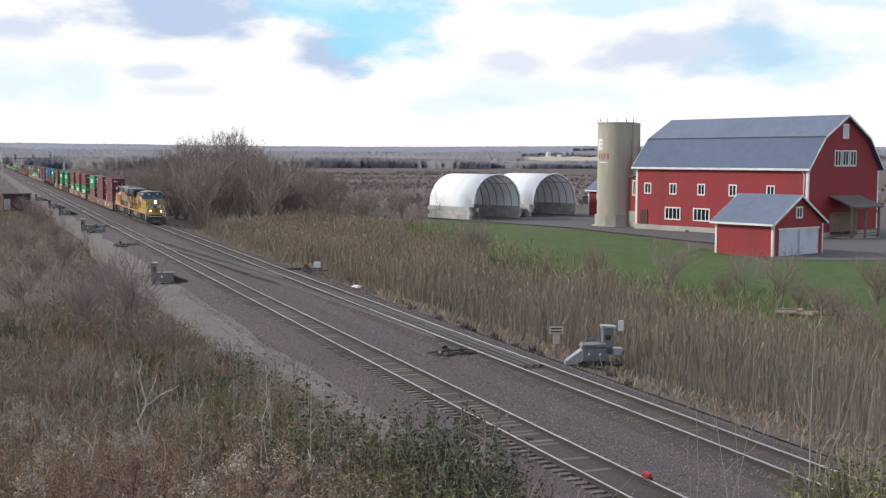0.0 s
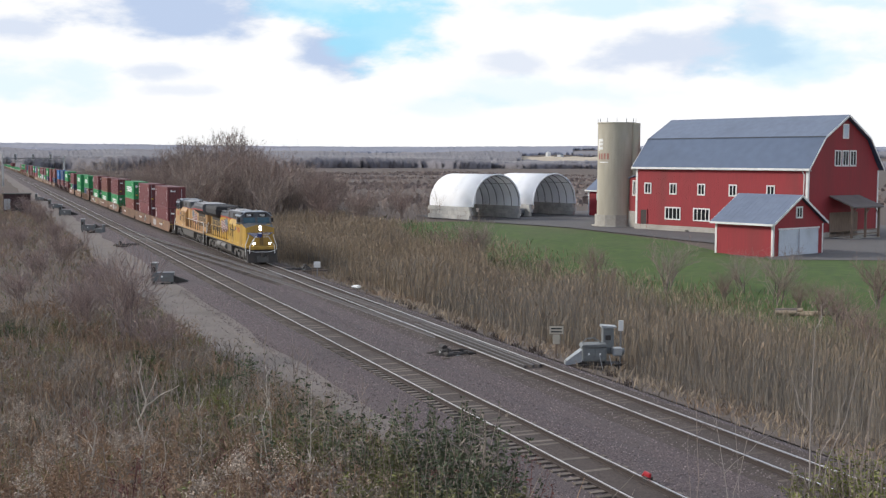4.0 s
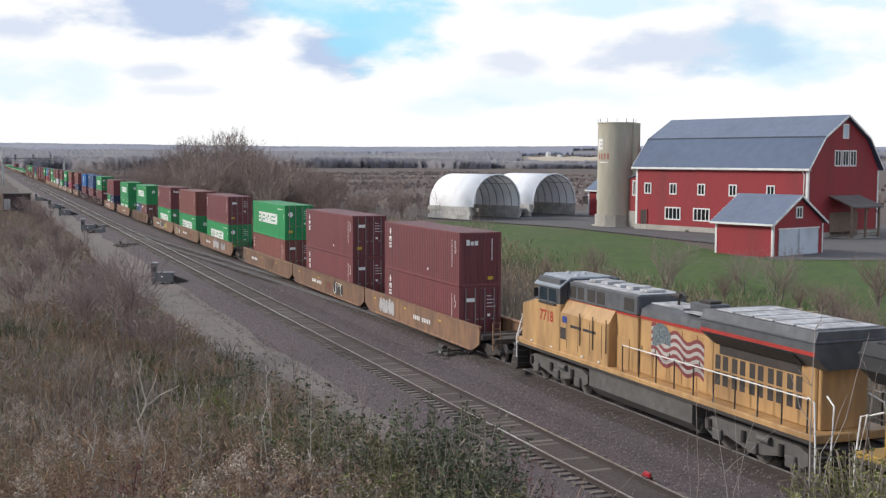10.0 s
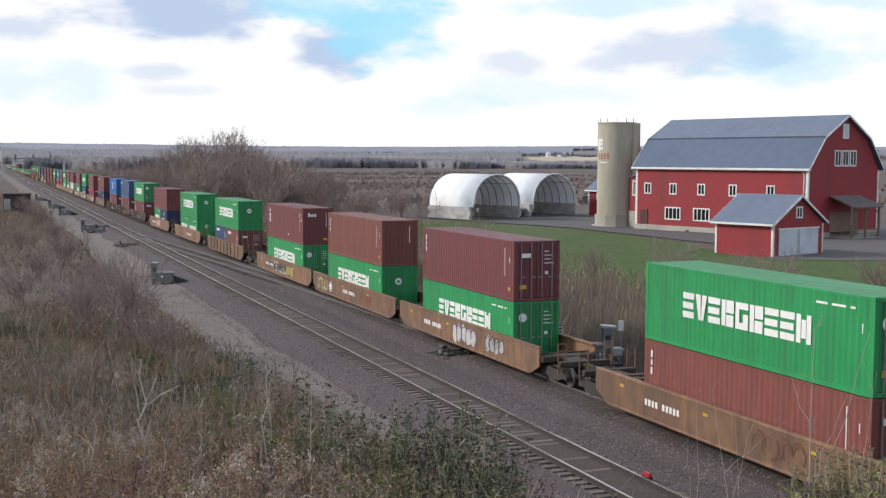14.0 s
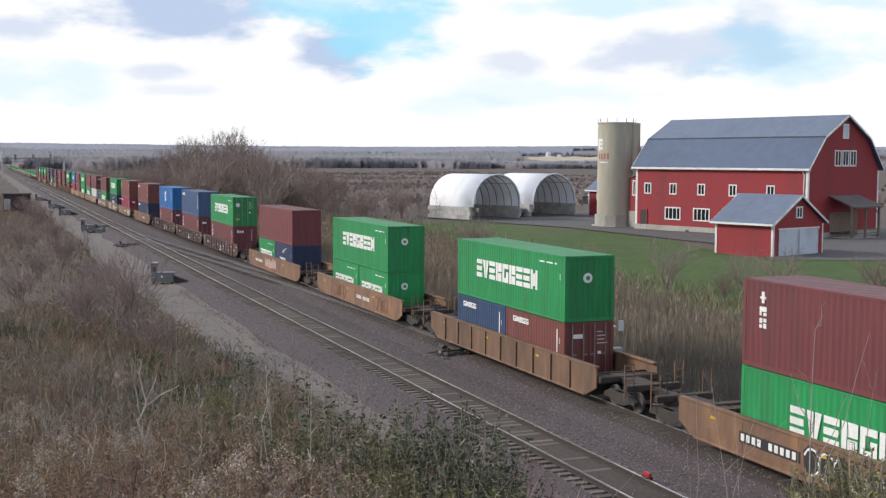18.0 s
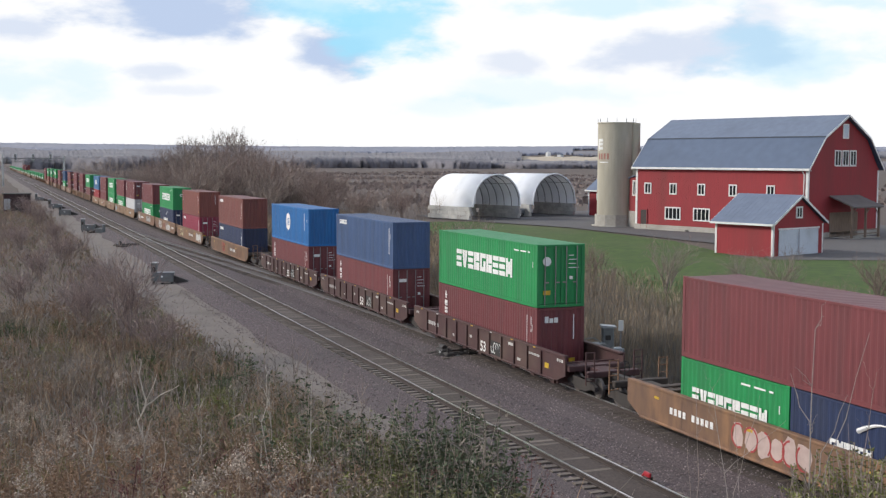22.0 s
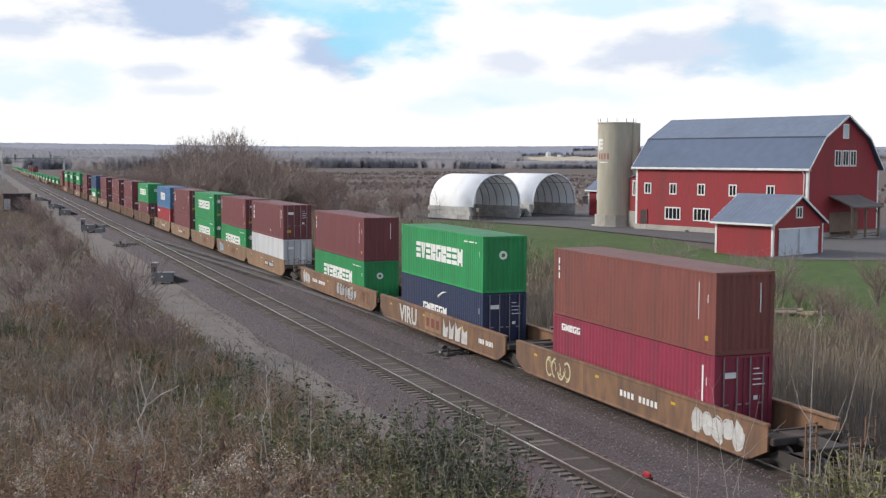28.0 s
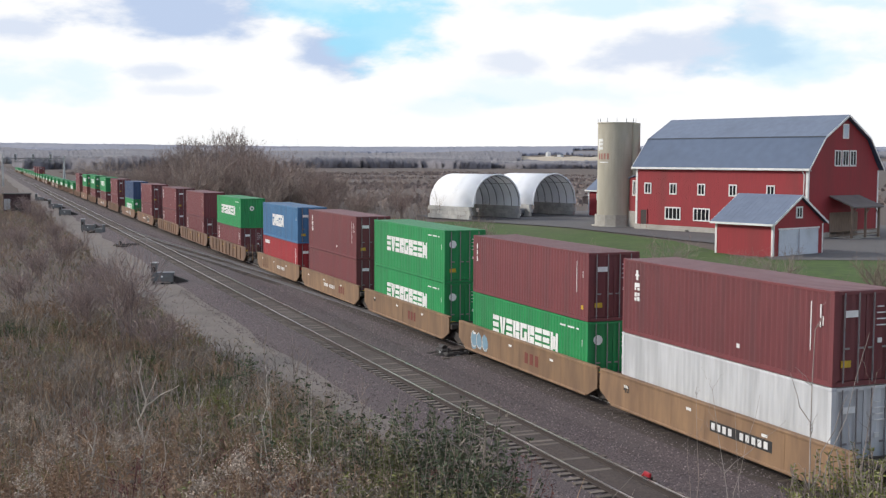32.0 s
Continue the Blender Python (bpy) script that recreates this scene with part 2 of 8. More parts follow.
dirt = material("dead_grass_soil", (0.116, 0.087, 0.070), (0.074, 0.056, 0.048), rough=1.0, grain=0.35, stain=0.012, dirt=(0.090, 0.067, 0.058), bump=0.05)
grass = material("lawn_grass", (0.060, 0.104, 0.013), (0.034, 0.064, 0.009), rough=0.95, grain=1.1, stain=0.07, dirt=(0.092, 0.090, 0.042), bump=0.05, spread=0.35)
asphalt = material("farm_drive_gravel", (0.118, 0.112, 0.112), (0.085, 0.081, 0.081), rough=0.95, grain=4.0, stain=0.12, bump=0.02)
stone = material("ballast_stone", (0.140, 0.109, 0.112), (0.040, 0.030, 0.032), rough=0.95, grain=16.0, stain=0.3, dirt=(0.085, 0.07, 0.07), bump=0.05, spread=0.25)
roadmat = material("access_road_gravel", (0.200, 0.172, 0.153), (0.138, 0.118, 0.107), rough=1.0, grain=5.0, stain=0.35, dirt=(0.116, 0.098, 0.085), bump=0.02)

xs = np.concatenate([-axis(190, 2.0, 4700, 1.10)[::-1], axis(40, 4, 1200, 1.3)[1:]])
ys = np.concatenate([-axis(40, 1.5, 2600, 1.18)[::-1], axis(100, 1.5, 4700, 1.10)[1:]])
ground = grid(xs, ys, ground_z, "ground", dirt, "brown dead grass and soil of a marshy plain", "ground")

# ballast bed under both tracks, with sloped shoulders
BED = Shape()
BED.prism([(-10.3, -0.75), (-9.6, -0.45), (-8.4, -0.26), (-4.2, -0.22), (-3.1, -0.33), (-2.0, -0.21), (1.9, -0.21), (2.6, -0.36), (3.9, -1.0)], END, 60, "x")
ballast = tagged(part("ballast_bed", BED, stone), "grey-brown crushed stone ballast under both tracks", "ballast", kind="structure")
xs_r = np.concatenate([-axis(150, 2.5, 900, 1.1)[::-1], [0]])
def road_edges(x):
    return -13.6 + 0.5 * np.sin(x * 0.07), -9.55 + 0.55 * smoothstep(-60, -40, x) + 0.35 * np.sin(x * 0.13) + 0.2 * np.sin(x * 0.41)
rv, rf = [], []
for i, x in enumerate(xs_r):
    a, b = road_edges(x)
    for k in range(6):
        y = a + (b - a) * k / 5
        rv.append((x, y, -0.49 + 0.04 * math.sin(k * 1.26 + 1) + 0.02 * math.sin(x * 0.4)))
    if i:
        o = (i - 1) * 6
        rf += [(o + k, o + k + 6, o + k + 7, o + k + 1) for k in range(5)]
soup("access_road", rv, rf, roadmat, "pale worn gravel access road beside the tracks", "gravel road", "structure")


def patch(name, outline, mat, label, category, lift, step=3.0):
    """A sheet that follows the ground inside an outline."""
    bm = bmesh.new()
    vs = [bm.verts.new((x, y, 0)) for x, y in outline]
    bm.faces.new(vs)
    bmesh.ops.triangulate(bm, faces=bm.faces)
    xs0, xs1 = min(p[0] for p in outline), max(p[0] for p in outline)
    ys0, ys1 = min(p[1] for p in outline), max(p[1] for p in outline)
    for lo, hi, no in ((xs0, xs1, (1, 0, 0)), (ys0, ys1, (0, 1, 0))):
        c = lo + step
        while c < hi:
            bmesh.ops.bisect_plane(bm, geom=bm.verts[:] + bm.edges[:] + bm.faces[:], plane_co=Vector(no) * c, plane_no=no)
            c += step
    for v in bm.verts:
        v.co.z = float(ground_z(v.co.x, v.co.y)) + lift
    me = bpy.data.meshes.new(name)
    bmesh.ops.recalc_face_normals(bm, faces=bm.faces)
    bm.to_mesh(me)
    bm.free()
    me.materials.append(mat)
    return tagged(new(name, me), label, category, kind="structure")


patch("lawn", [(-170, 30), (-165, 46), (-145, 52), (-118, 52), (-95, 45), (-88, 60), (-40, 75), (-20, 40), (-30, 18), (-60, 15), (-85, 16), (-105, 18), (-135, 24)], grass, "short green lawn in front of the barn", "lawn", 0.06)
patch("farm_drive", [(-187, 44.5), (-198, 95), (-150, 100), (-60, 110), (-50, 80), (-85, 62), (-92, 46), (-108, 54.5), (-118, 53.5), (-146, 52.5), (-166, 46.5), (-176, 43.2)], asphalt, "dark grey gravel farmyard drive", "driveway", 0.10)


# ---- tracks ----
steel = material("rail_steel", (0.80, 0.79, 0.79), (0.62, 0.60, 0.59), rough=0.28, metal=0.9, grain=20, stain=1.0)
rust = material("rusty_rail_side", (0.055, 0.040, 0.035), (0.038, 0.030, 0.027), rough=0.9, grain=12)
tie_wood = material("weathered_tie", (0.125, 0.100, 0.085), (0.07, 0.056, 0.048), rough=0.95, grain=9, stain=1.5, lean=0.35, bump=0.01, stretch=(1, 0.2, 1))
tie_mat2 = material("grey_tie", (0.205, 0.172, 0.145), (0.105, 0.087, 0.074), rough=0.95, grain=9, stain=1.5, lean=0.3, bump=0.01)


def rail_pair(name, y, label):
    t = tagged(new(name), label, "railway track", kind="structure")
    for s in (-1, 1):
        c = y + s * 0.754
        web = Shape()
        web.prism([(c - 0.07, -0.19), (c + 0.07, -0.19), (c + 0.05, -0.165), (c + 0.012, -0.15), (c + 0.012, -0.045), (c + 0.034, -0.035), (c + 0.034, -0.008), (c - 0.034, -0.008), (c - 0.034, -0.035), (c - 0.012, -0.045), (c - 0.012, -0.15), (c - 0.05, -0.165)], END, 60, "x")
        r = part("rail", web, rust, t)
        part("running_surface", Shape().prism([(c - 0.036, -0.03), (c + 0.036, -0.03), (c + 0.03, 0.0), (c - 0.03, 0.0)], END, 60, "x"), steel, r, "polished steel rail head")
    return t


track_a = rail_pair("track_main", 0.0, "railway track that the freight train runs on")
track_b = rail_pair("track_second", TRACK_B, "empty railway track with shiny rails on wooden ties")
oily = material("oil_stained_ballast", (0.100, 0.077, 0.067), (0.045, 0.035, 0.032), rough=0.95, grain=14.0, stain=0.4, dirt=(0.05, 0.04, 0.036), bump=0.04, spread=0.3)
for trk, y in ((track_a, 0.0), (track_b, TRACK_B)):
    part("crib_ballast", Shape().prism([(y - 0.69, -0.24), (y - 0.66, -0.191), (y + 0.66, -0.191), (y + 0.69, -0.24)], END, 60, "x"), oily, trk, "oil-stained dark ballast between the rails")
brownish = material("rust_stained_ballast", (0.098, 0.073, 0.062), (0.036, 0.028, 0.025), rough=0.95, grain=16.0, stain=0.35, dirt=(0.062, 0.049, 0.043), bump=0.05, spread=0.25)
for y0, y1 in ((-2.0, -0.83), (0.83, 1.9)):
    part("stained_ballast", Shape().prism([(y0, -0.23), (y0 + 0.05, -0.204), (y1 - 0.05, -0.200), (y1, -0.23)], END, 60, "x"), brownish, track_a, "rust-stained ballast beside the rails")
TIE = {}
for nm, mt in (("a", tie_wood), ("b", tie_mat2)):
    TIE[nm] = Shape().slab(-0.115, 0.115, -1.3, 1.3, -0.2, 0.0, 0.012).mesh("tie", mt)
for trk, y, k, reach in ((track_a, 0.0, "a", 230), (track_b, TRACK_B, "b", 230)):
    rnd = random.Random(5)
    rest_v, rest_f = Shape(), None
    x, n = -18.0, 0
    while x > -420:
        j = rnd.uniform(-0.04, 0.04)
        m = pose(x + rnd.uniform(-0.03, 0.03), y + j, -0.190 + rnd.uniform(-0.012, 0.008), 0, 0, rnd.uniform(-1.2, 1.2))
        if n < reach:
            part("tie", TIE[k], None, trk, at=m)
        else:
            rest_v.box(-0.115, 0.115, -1.3, 1.3, -0.2, 0.0, m)
        x -= 0.53
        n += 1
    tagged(part("tie_row", rest_v, tie_wood if k == "a" else tie_mat2, trk), kind="stuff")


def crossover_y(x):
    """Centre line of the crossover between the two tracks."""
    u = float(smoothstep(-182, -57, x))
    return TRACK_B * (1 - u)


def curved_rail(parent, off, x0, x1, name="rail"):
    sec = [(-0.07, -0.19), (0.07, -0.19), (0.036, -0.15), (0.036, 0.0), (-0.036, 0.0), (-0.036, -0.15)]
    n = 50
    s = Shape()
    pts = []
    for i in range(n + 1):
        x = x0 + (x1 - x0) * i / n
        y = crossover_y(x) + off
        pts += [(x, y + a, z - 0.003) for a, z in sec]
    s.poly(pts, [(i * 6 + k, i * 6 + (k + 1) % 6, i * 6 + 6 + (k + 1) % 6, i * 6 + 6 + k) for i in range(n) for k in range(6)])
    return part(name, s, rail_worn, parent)


rail_worn = material("worn_rail", (0.18, 0.17, 0.17), (0.085, 0.075, 0.075), rough=0.5, metal=0.6, grain=15, stain=0.8)
crossing = tagged(new("track_crossover"), "crossover track with worn rails joining the two tracks", "railway track", kind="structure")
for off in (-0.754, 0.754):
    curved_rail(crossing, off, -178, -61)
for off in (-0.62, 0.62):
    curved_rail(crossing, off, -112, -97, "guard_rail")
    curved_rail(crossing, off, -150, -138, "guard_rail")
for y, x0, x1 in ((-0.60, -70, -50.5), (0.60, -70, -50.5), (0.25, -66, -50.5), (-0.2, -66, -50.5)):
    part("point_rail", Shape().slab(x0, x1, y - 0.05, y + 0.05, -0.17, -0.03, 0.012), rail_worn, crossing)
rnd = random.Random(8)
x = -62.0
while x > -178:
    y = crossover_y(x)
    if -5.3 < y < -1.2:
        part("tie", TIE["a"], None, crossing, at=pose(x + 0.25, y, -0.192 + rnd.uniform(-0.01, 0.004), 0, 0, rnd.uniform(-2, 2)))
    x -= 0.53


def loose_stones():
    """Single ballast stones lying proud of the bed on the near stretch."""
    rng = np.random.default_rng(12)
    n = 26000
    x = -18 - 75 * rng.uniform(0, 1, n) ** 1.25
    y = np.where(rng.uniform(0, 1, n) < 0.04, rng.uniform(-13.5, -10.0, n), rng.uniform(-10.4, 2.5, n))
    k = (np.abs(np.abs(y) - 0.754) > 0.13) & (np.abs(np.abs(y - TRACK_B) - 0.754) > 0.13)
    x, y = x[k], y[k]
    n = len(x)
    z = np.interp(y, [-13.5, -9.7, -9.6, -8.4, -4.2, -3.1, -2.0, 1.9, 2.6, 3.9], [-0.47, -0.46, -0.45, -0.26, -0.22, -0.33, -0.21, -0.21, -0.36, -1.0])
    o = np.array([(1, 0, 0), (-1, 0, 0), (0, 1, 0), (0, -1, 0), (0, 0, 1), (0, 0, -1)], float)
    r = rng.uniform(0.02, 0.042, n)
    V = np.stack([x, y, z + 0.006], 1)[:, None, :] + o[None] * (rng.uniform(0.6, 1.3, (n, 6, 1)) * r[:, None, None]) + rng.normal(0, 0.008, (n, 6, 3))
    F = np.array([(0, 2, 4), (2, 1, 4), (1, 3, 4), (3, 0, 4), (2, 0, 5), (1, 2, 5), (3, 1, 5), (0, 3, 5)])
    F = (np.arange(n)[:, None, None] * 6 + F[None]).reshape(-1, 3)
    m = material("loose_stone", (0.25, 0.205, 0.206), (0.145, 0.118, 0.118), rough=0.95, grain=9, island=0.6)
    soup("loose_ballast", V.reshape(-1, 3), F, m, "loose grey and purple-brown ballast stones", "stones")


loose_stones()


# ---- farm ----
red_paint = material("barn_red_boards", (0.30, 0.024, 0.031), (0.235, 0.020, 0.026), rough=0.7, grain=5, stain=0.33, dirt=(0.185, 0.026, 0.028), stretch=(1, 1, 0.12), spread=0.6)
white_paint = material("white_trim", (0.78, 0.78, 0.76), (0.68, 0.68, 0.66), rough=0.6, grain=6, stain=0.6)
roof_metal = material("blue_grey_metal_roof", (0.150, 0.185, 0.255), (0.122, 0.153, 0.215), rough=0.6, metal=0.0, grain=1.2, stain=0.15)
# darker copy of the roof colour, with the steep slopes' shade painted in
roof_lower = material("shaded_steep_roof", (0.088, 0.122, 0.192), (0.072, 0.102, 0.164), rough=0.6, grain=1.0, stain=0.12)
crease_dark = material("roof_flashing", (0.045, 0.055, 0.075), rough=0.7, grain=4)
concrete = material("weathered_concrete", (0.42, 0.40, 0.36), (0.33, 0.31, 0.27), rough=0.9, grain=3, stain=0.35, dirt=(0.27, 0.25, 0.21), bump=0.01)
silo_concrete = material("silo_staves", (0.47, 0.435, 0.355), (0.39, 0.355, 0.285), rough=0.9, grain=1.4, stain=0.16, dirt=(0.31, 0.285, 0.225), stretch=(1, 1, 0.25), bump=0.01)
dark_glass = material("dark_window_glass", (0.02, 0.022, 0.025), rough=0.12, grain=2)
old_wood = material("weathered_boards", (0.25, 0.185, 0.14), (0.16, 0.118, 0.09), rough=0.95, grain=6, stretch=(1, 1, 0.2))
shingle = material("brown_shingles", (0.175, 0.155, 0.145), (0.13, 0.115, 0.108), rough=0.95, grain=6)
white_door = material("pale_garage_door", (0.55, 0.60, 0.66), (0.48, 0.53, 0.60), rough=0.6, grain=4)
white_fabric = material("white_tarpaulin", (0.93, 0.94, 0.95), (0.90, 0.91, 0.93), rough=0.55, grain=1.5, stain=0.3)
grey_fabric = material("tarpaulin_inside", (0.66, 0.68, 0.70), (0.58, 0.60, 0.62), rough=0.7, grain=1.5)


def let_light_through(m, share):
    """Thin fabric: part of the light passes through it."""
    nt = m.node_tree
    b, o = nt.nodes["Principled BSDF"], nt.nodes["Material Output"]
    tr, mx = nt.nodes.new("ShaderNodeBsdfTranslucent"), nt.nodes.new("ShaderNodeMixShader")
    tr.inputs["Color"].default_value = (0.86, 0.88, 0.92, 1)
    mx.inputs[0].default_value = share
    nt.links.new(b.outputs[0], mx.inputs[1])
    nt.links.new(tr.outputs[0], mx.inputs[2])
    nt.links.new(mx.outputs[0], o.inputs["Surface"])


let_light_through(white_fabric, 0.15)
let_light_through(grey_fabric, 0.5)
tube_steel = material("galvanised_tube", (0.30, 0.30, 0.31), (0.22, 0.22, 0.23), rough=0.5, metal=0.6, grain=8)
block = material("concrete_block", (0.50, 0.49, 0.46), (0.40, 0.39, 0.365), rough=0.95, grain=4, stain=0.7, dirt=(0.30, 0.29, 0.27), lean=0.12)


def window(parent, x, z, w, h, lights, y=0.0, mat=None):
    """A framed window in a wall of the plane y; its outside looks to -y."""
    win = part("window", Shape().box(x - w / 2 + 0.06, x + w / 2 - 0.06, y - 0.03, y + 0.02, z + 0.06, z + h - 0.06), dark_glass, parent, "dark glass in a white frame")
    fr = Shape()
    t = 0.16
    fr.box(x - w / 2, x + w / 2, y - 0.09, y + 0.03, z, z + t).box(x - w / 2, x + w / 2, y - 0.09, y + 0.03, z + h - t, z + h)
    fr.box(x - w / 2, x - w / 2 + t, y - 0.088, y + 0.03, z + t, z + h - t).box(x + w / 2 - t, x + w / 2, y - 0.088, y + 0.03, z + t, z + h - t)
    part("window_frame", fr, white_paint, win)
    for i in range(1, lights):
        c = x - w / 2 + w * i / lights
        part("mullion", Shape().box(c - 0.05, c + 0.05, y - 0.075, y + 0.02, z + t, z + h - t), white_paint, win)
    return win


def seams(parent, a, b, c, d, n, mat):
    """Standing seams on the roof plane a-b (eave) to d-c (ridge)."""
    a, b, c, d = (Vector(p) for p in (a, b, c, d))
    no = (b - a).cross(d - a).normalized()
    s = Shape()
    for i in range(n + 1):
        p, q = a.lerp(b, i / n), d.lerp(c, i / n)
        u = (b - a).normalized() * 0.012
        s.poly([p - u, p + u, q + u, q - u, p - u + no * 0.016, p + u + no * 0.016, q + u + no * 0.016, q - u + no * 0.016], [(4, 5, 6, 7), (0, 1, 5, 4), (2, 3, 7, 6), (1, 2, 6, 5), (3, 0, 4, 7)])
    return part("standing_seams", s, mat, parent)


def barn():
    L, W, he, hb, ib, hr = 27.7, 15.8, 8.75, 12.5, 2.9, 15.3
    t = thing("barn", "large red wooden barn with a blue-grey gambrel metal roof", "barn", at=pose(-141.85, 60.94, FARM_Z, 0, 0, 17.1))
    base = part("foundation", Shape().box(-0.12, L + 0.12, -0.12, W + 0.12, -0.6, 0.75), concrete, t, "pale concrete foundation")
    part("wall", Shape().box(0, L, 0, 0.2, 0.75, he), red_paint, t)
    part("wall", Shape().box(0, L, W - 0.2, W, 0.75, he), red_paint, t)
    for x0, x1 in ((0, 0.2), (L - 0.2, L)):
        part("gable_wall", Shape().prism([(0.2, 0.75), (W - 0.2, 0.75), (W - 0.2, he), (W - ib, hb - 0.15), (W / 2, hr - 0.15), (ib, hb - 0.15), (0.2, he)], x0, x1, "x"), red_paint, t)
    e, o = 0.5, 0.45
    prof = [(-o, he - 0.25), (ib, hb), (W / 2, hr), (W - ib, hb), (W + o, he - 0.25)]
    for k in range(4):
        (y0, z0), (y1, z1) = prof[k], prof[k + 1]
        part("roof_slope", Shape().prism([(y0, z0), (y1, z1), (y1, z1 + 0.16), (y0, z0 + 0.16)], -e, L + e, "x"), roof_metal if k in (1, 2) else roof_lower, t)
        for x0, x1 in ((L + e, L + e + 0.06), (-e - 0.06, -e)):
            part("bargeboard", Shape().prism([(y0, z0 - 0.10), (y1, z1 - 0.10), (y1, z1 + 0.17), (y0, z0 + 0.17)], x0, x1, "x"), white_paint, t)
    # thin dark strip added along the break so that the crease shows
    part("roof_flashing", Shape().prism([(ib - 0.10, hb + 0.08), (ib + 0.06, hb + 0.20), (ib + 0.06, hb + 0.23), (ib - 0.13, hb + 0.09)], -e - 0.02, L + e + 0.02, "x"), crease_dark, t, "dark strip added along the roof's break to draw the crease")
    part("gutter", Shape().box(-e, L + e, -o - 0.12, -o, he - 0.30, he - 0.05), white_paint, t)
    part("soffit", Shape().box(-e, L + e, -o, 0, he - 0.36, he - 0.28), white_paint, t)
    for x in (-0.05, L - 0.25):
        part("corner_board", Shape().box(x, x + 0.34, -0.05, 0.0, 0.75, he - 0.3), white_paint, t)
    part("corner_board", Shape().box(L, L + 0.05, -0.05, 0.3, 0.75, he - 0.3), white_paint, t)
    part("corner_board", Shape().box(L, L + 0.05, W - 0.3, W, 0.75, he - 0.3), white_paint, t)
    part("downspout", Shape().tube([(L - 0.6, -0.4, he - 0.3), (L - 0.45, -0.12, he - 0.8), (L - 0.45, -0.12, 0.9)], 0.06, 8), white_paint, t)
    for x in (2.2, 6.7, 11.5, 16.6, 22.4):
        window(t, x, 5.0, 1.25, 1.55, 2)
    for x in (6.7, 11.6, 16.7, 22.0):
        window(t, x, 1.55, 2.75, 1.75, 4)
    door = part("door", Shape().slab(1.0, 2.1, -0.10, 0.0, 0.15, 2.75, 0.01), material("dark_door_paint", (0.045, 0.028, 0.026), (0.03, 0.02, 0.02), rough=0.6, grain=5), t, "dark brown side door")
    part("door_frame", Shape().box(0.9, 1.0, -0.12, 0.0, 0.15, 2.85).box(2.1, 2.2, -0.12, 0.0, 0.15, 2.85).box(1.0, 2.1, -0.12, 0.0, 2.75, 2.85), red_paint, door)
    part("step", Shape().slab(0.7, 2.4, -1.0, -0.13, -0.4, 0.15, 0.02), concrete, t)
    part("retaining_kerb", Shape().slab(2.6, 9.5, -0.75, -0.14, -0.5, 0.32, 0.03), concrete, t, "pale concrete kerb along the wall")
    part("gable_windows", Shape().box(L, L + 0.02, 5.9, 10.6, 8.95, 9.0), white_paint, t)
    for y in (6.3, 8.0, 9.7):
        w = part("gable_window", Shape().box(L + 0.0, L + 0.035, y - 0.6, y + 0.6, 9.1, 10.9), dark_glass, t)
        for a, b, c, d in ((y - 0.72, y - 0.55, 9.0, 11.0), (y + 0.55, y + 0.72, 9.0, 11.0), (y - 0.55, y + 0.55, 9.0, 9.16), (y - 0.55, y + 0.55, 10.84, 11.0), (y - 0.05, y + 0.05, 9.16, 10.84)):
            part("window_frame", Shape().box(L, L + 0.08, a, b, c, d), white_paint, w)
    w = part("gable_window", Shape().box(L, L + 0.035, 7.4, 8.4, 12.55, 14.2), white_door, t)
    for a, b, c, d in ((7.25, 7.42, 12.45, 14.3), (8.38, 8.55, 12.45, 14.3), (7.42, 8.38, 12.45, 12.6), (7.42, 8.38, 14.15, 14.3)):
        part("window_frame", Shape().box(L, L + 0.08, a, b, c, d), white_paint, w)
    # boards of the long wall, proud of one another
    rb = Shape()
    x = 0.3
    while x < L - 0.4:
        rb.box(x, x + 0.03, -0.008, 0, 0.78, he - 0.4)
        x += 0.31
    tagged(part("wall_batten", rb, red_paint, t), kind="stuff")
    return t


def lean_to():
    t = thing("lean_to_porch", "small weathered timber porch with a brown shingle roof", "porch", at=pose(-141.85, 60.94, FARM_Z, 0, 0, 17.1))
    L = 27.7
    r = Shape().prism([(L + 0.05, 5.2), (L + 0.1, 5.35), (L + 3.6, 4.05), (L + 3.6, 3.85)], 4.6, 11.2, "y")
    part("roof", r, shingle, t)
    for y in (4.9, 7.9, 10.9):
        part("post", Shape().box(L + 3.0, L + 3.25, y - 0.12, y + 0.12, -0.6, 4.05), old_wood, t)
        part("brace", Shape().tube([(L + 3.12, y, 2.9), (L + 3.12, y + (0.9 if y < 9 else -0.9), 3.85)], 0.08, 5), old_wood, t)
    part("beam", Shape().box(L + 2.98, L + 3.27, 4.7, 11.1, 3.86, 4.04), old_wood, t)
    for z in (0.6, 1.1):
        part("rail", Shape().box(L + 3.05, L + 3.15, 5.0, 10.8, z, z + 0.12), old_wood, t)
    part("floor", Shape().box(L + 0.15, L + 3.4, 4.7, 11.1, -0.6, 0.15), concrete, t)
    part("back_wall", Shape().box(L + 0.03, L + 0.12, 4.8, 11.0, 0.15, 3.2), old_wood, t)
    return t


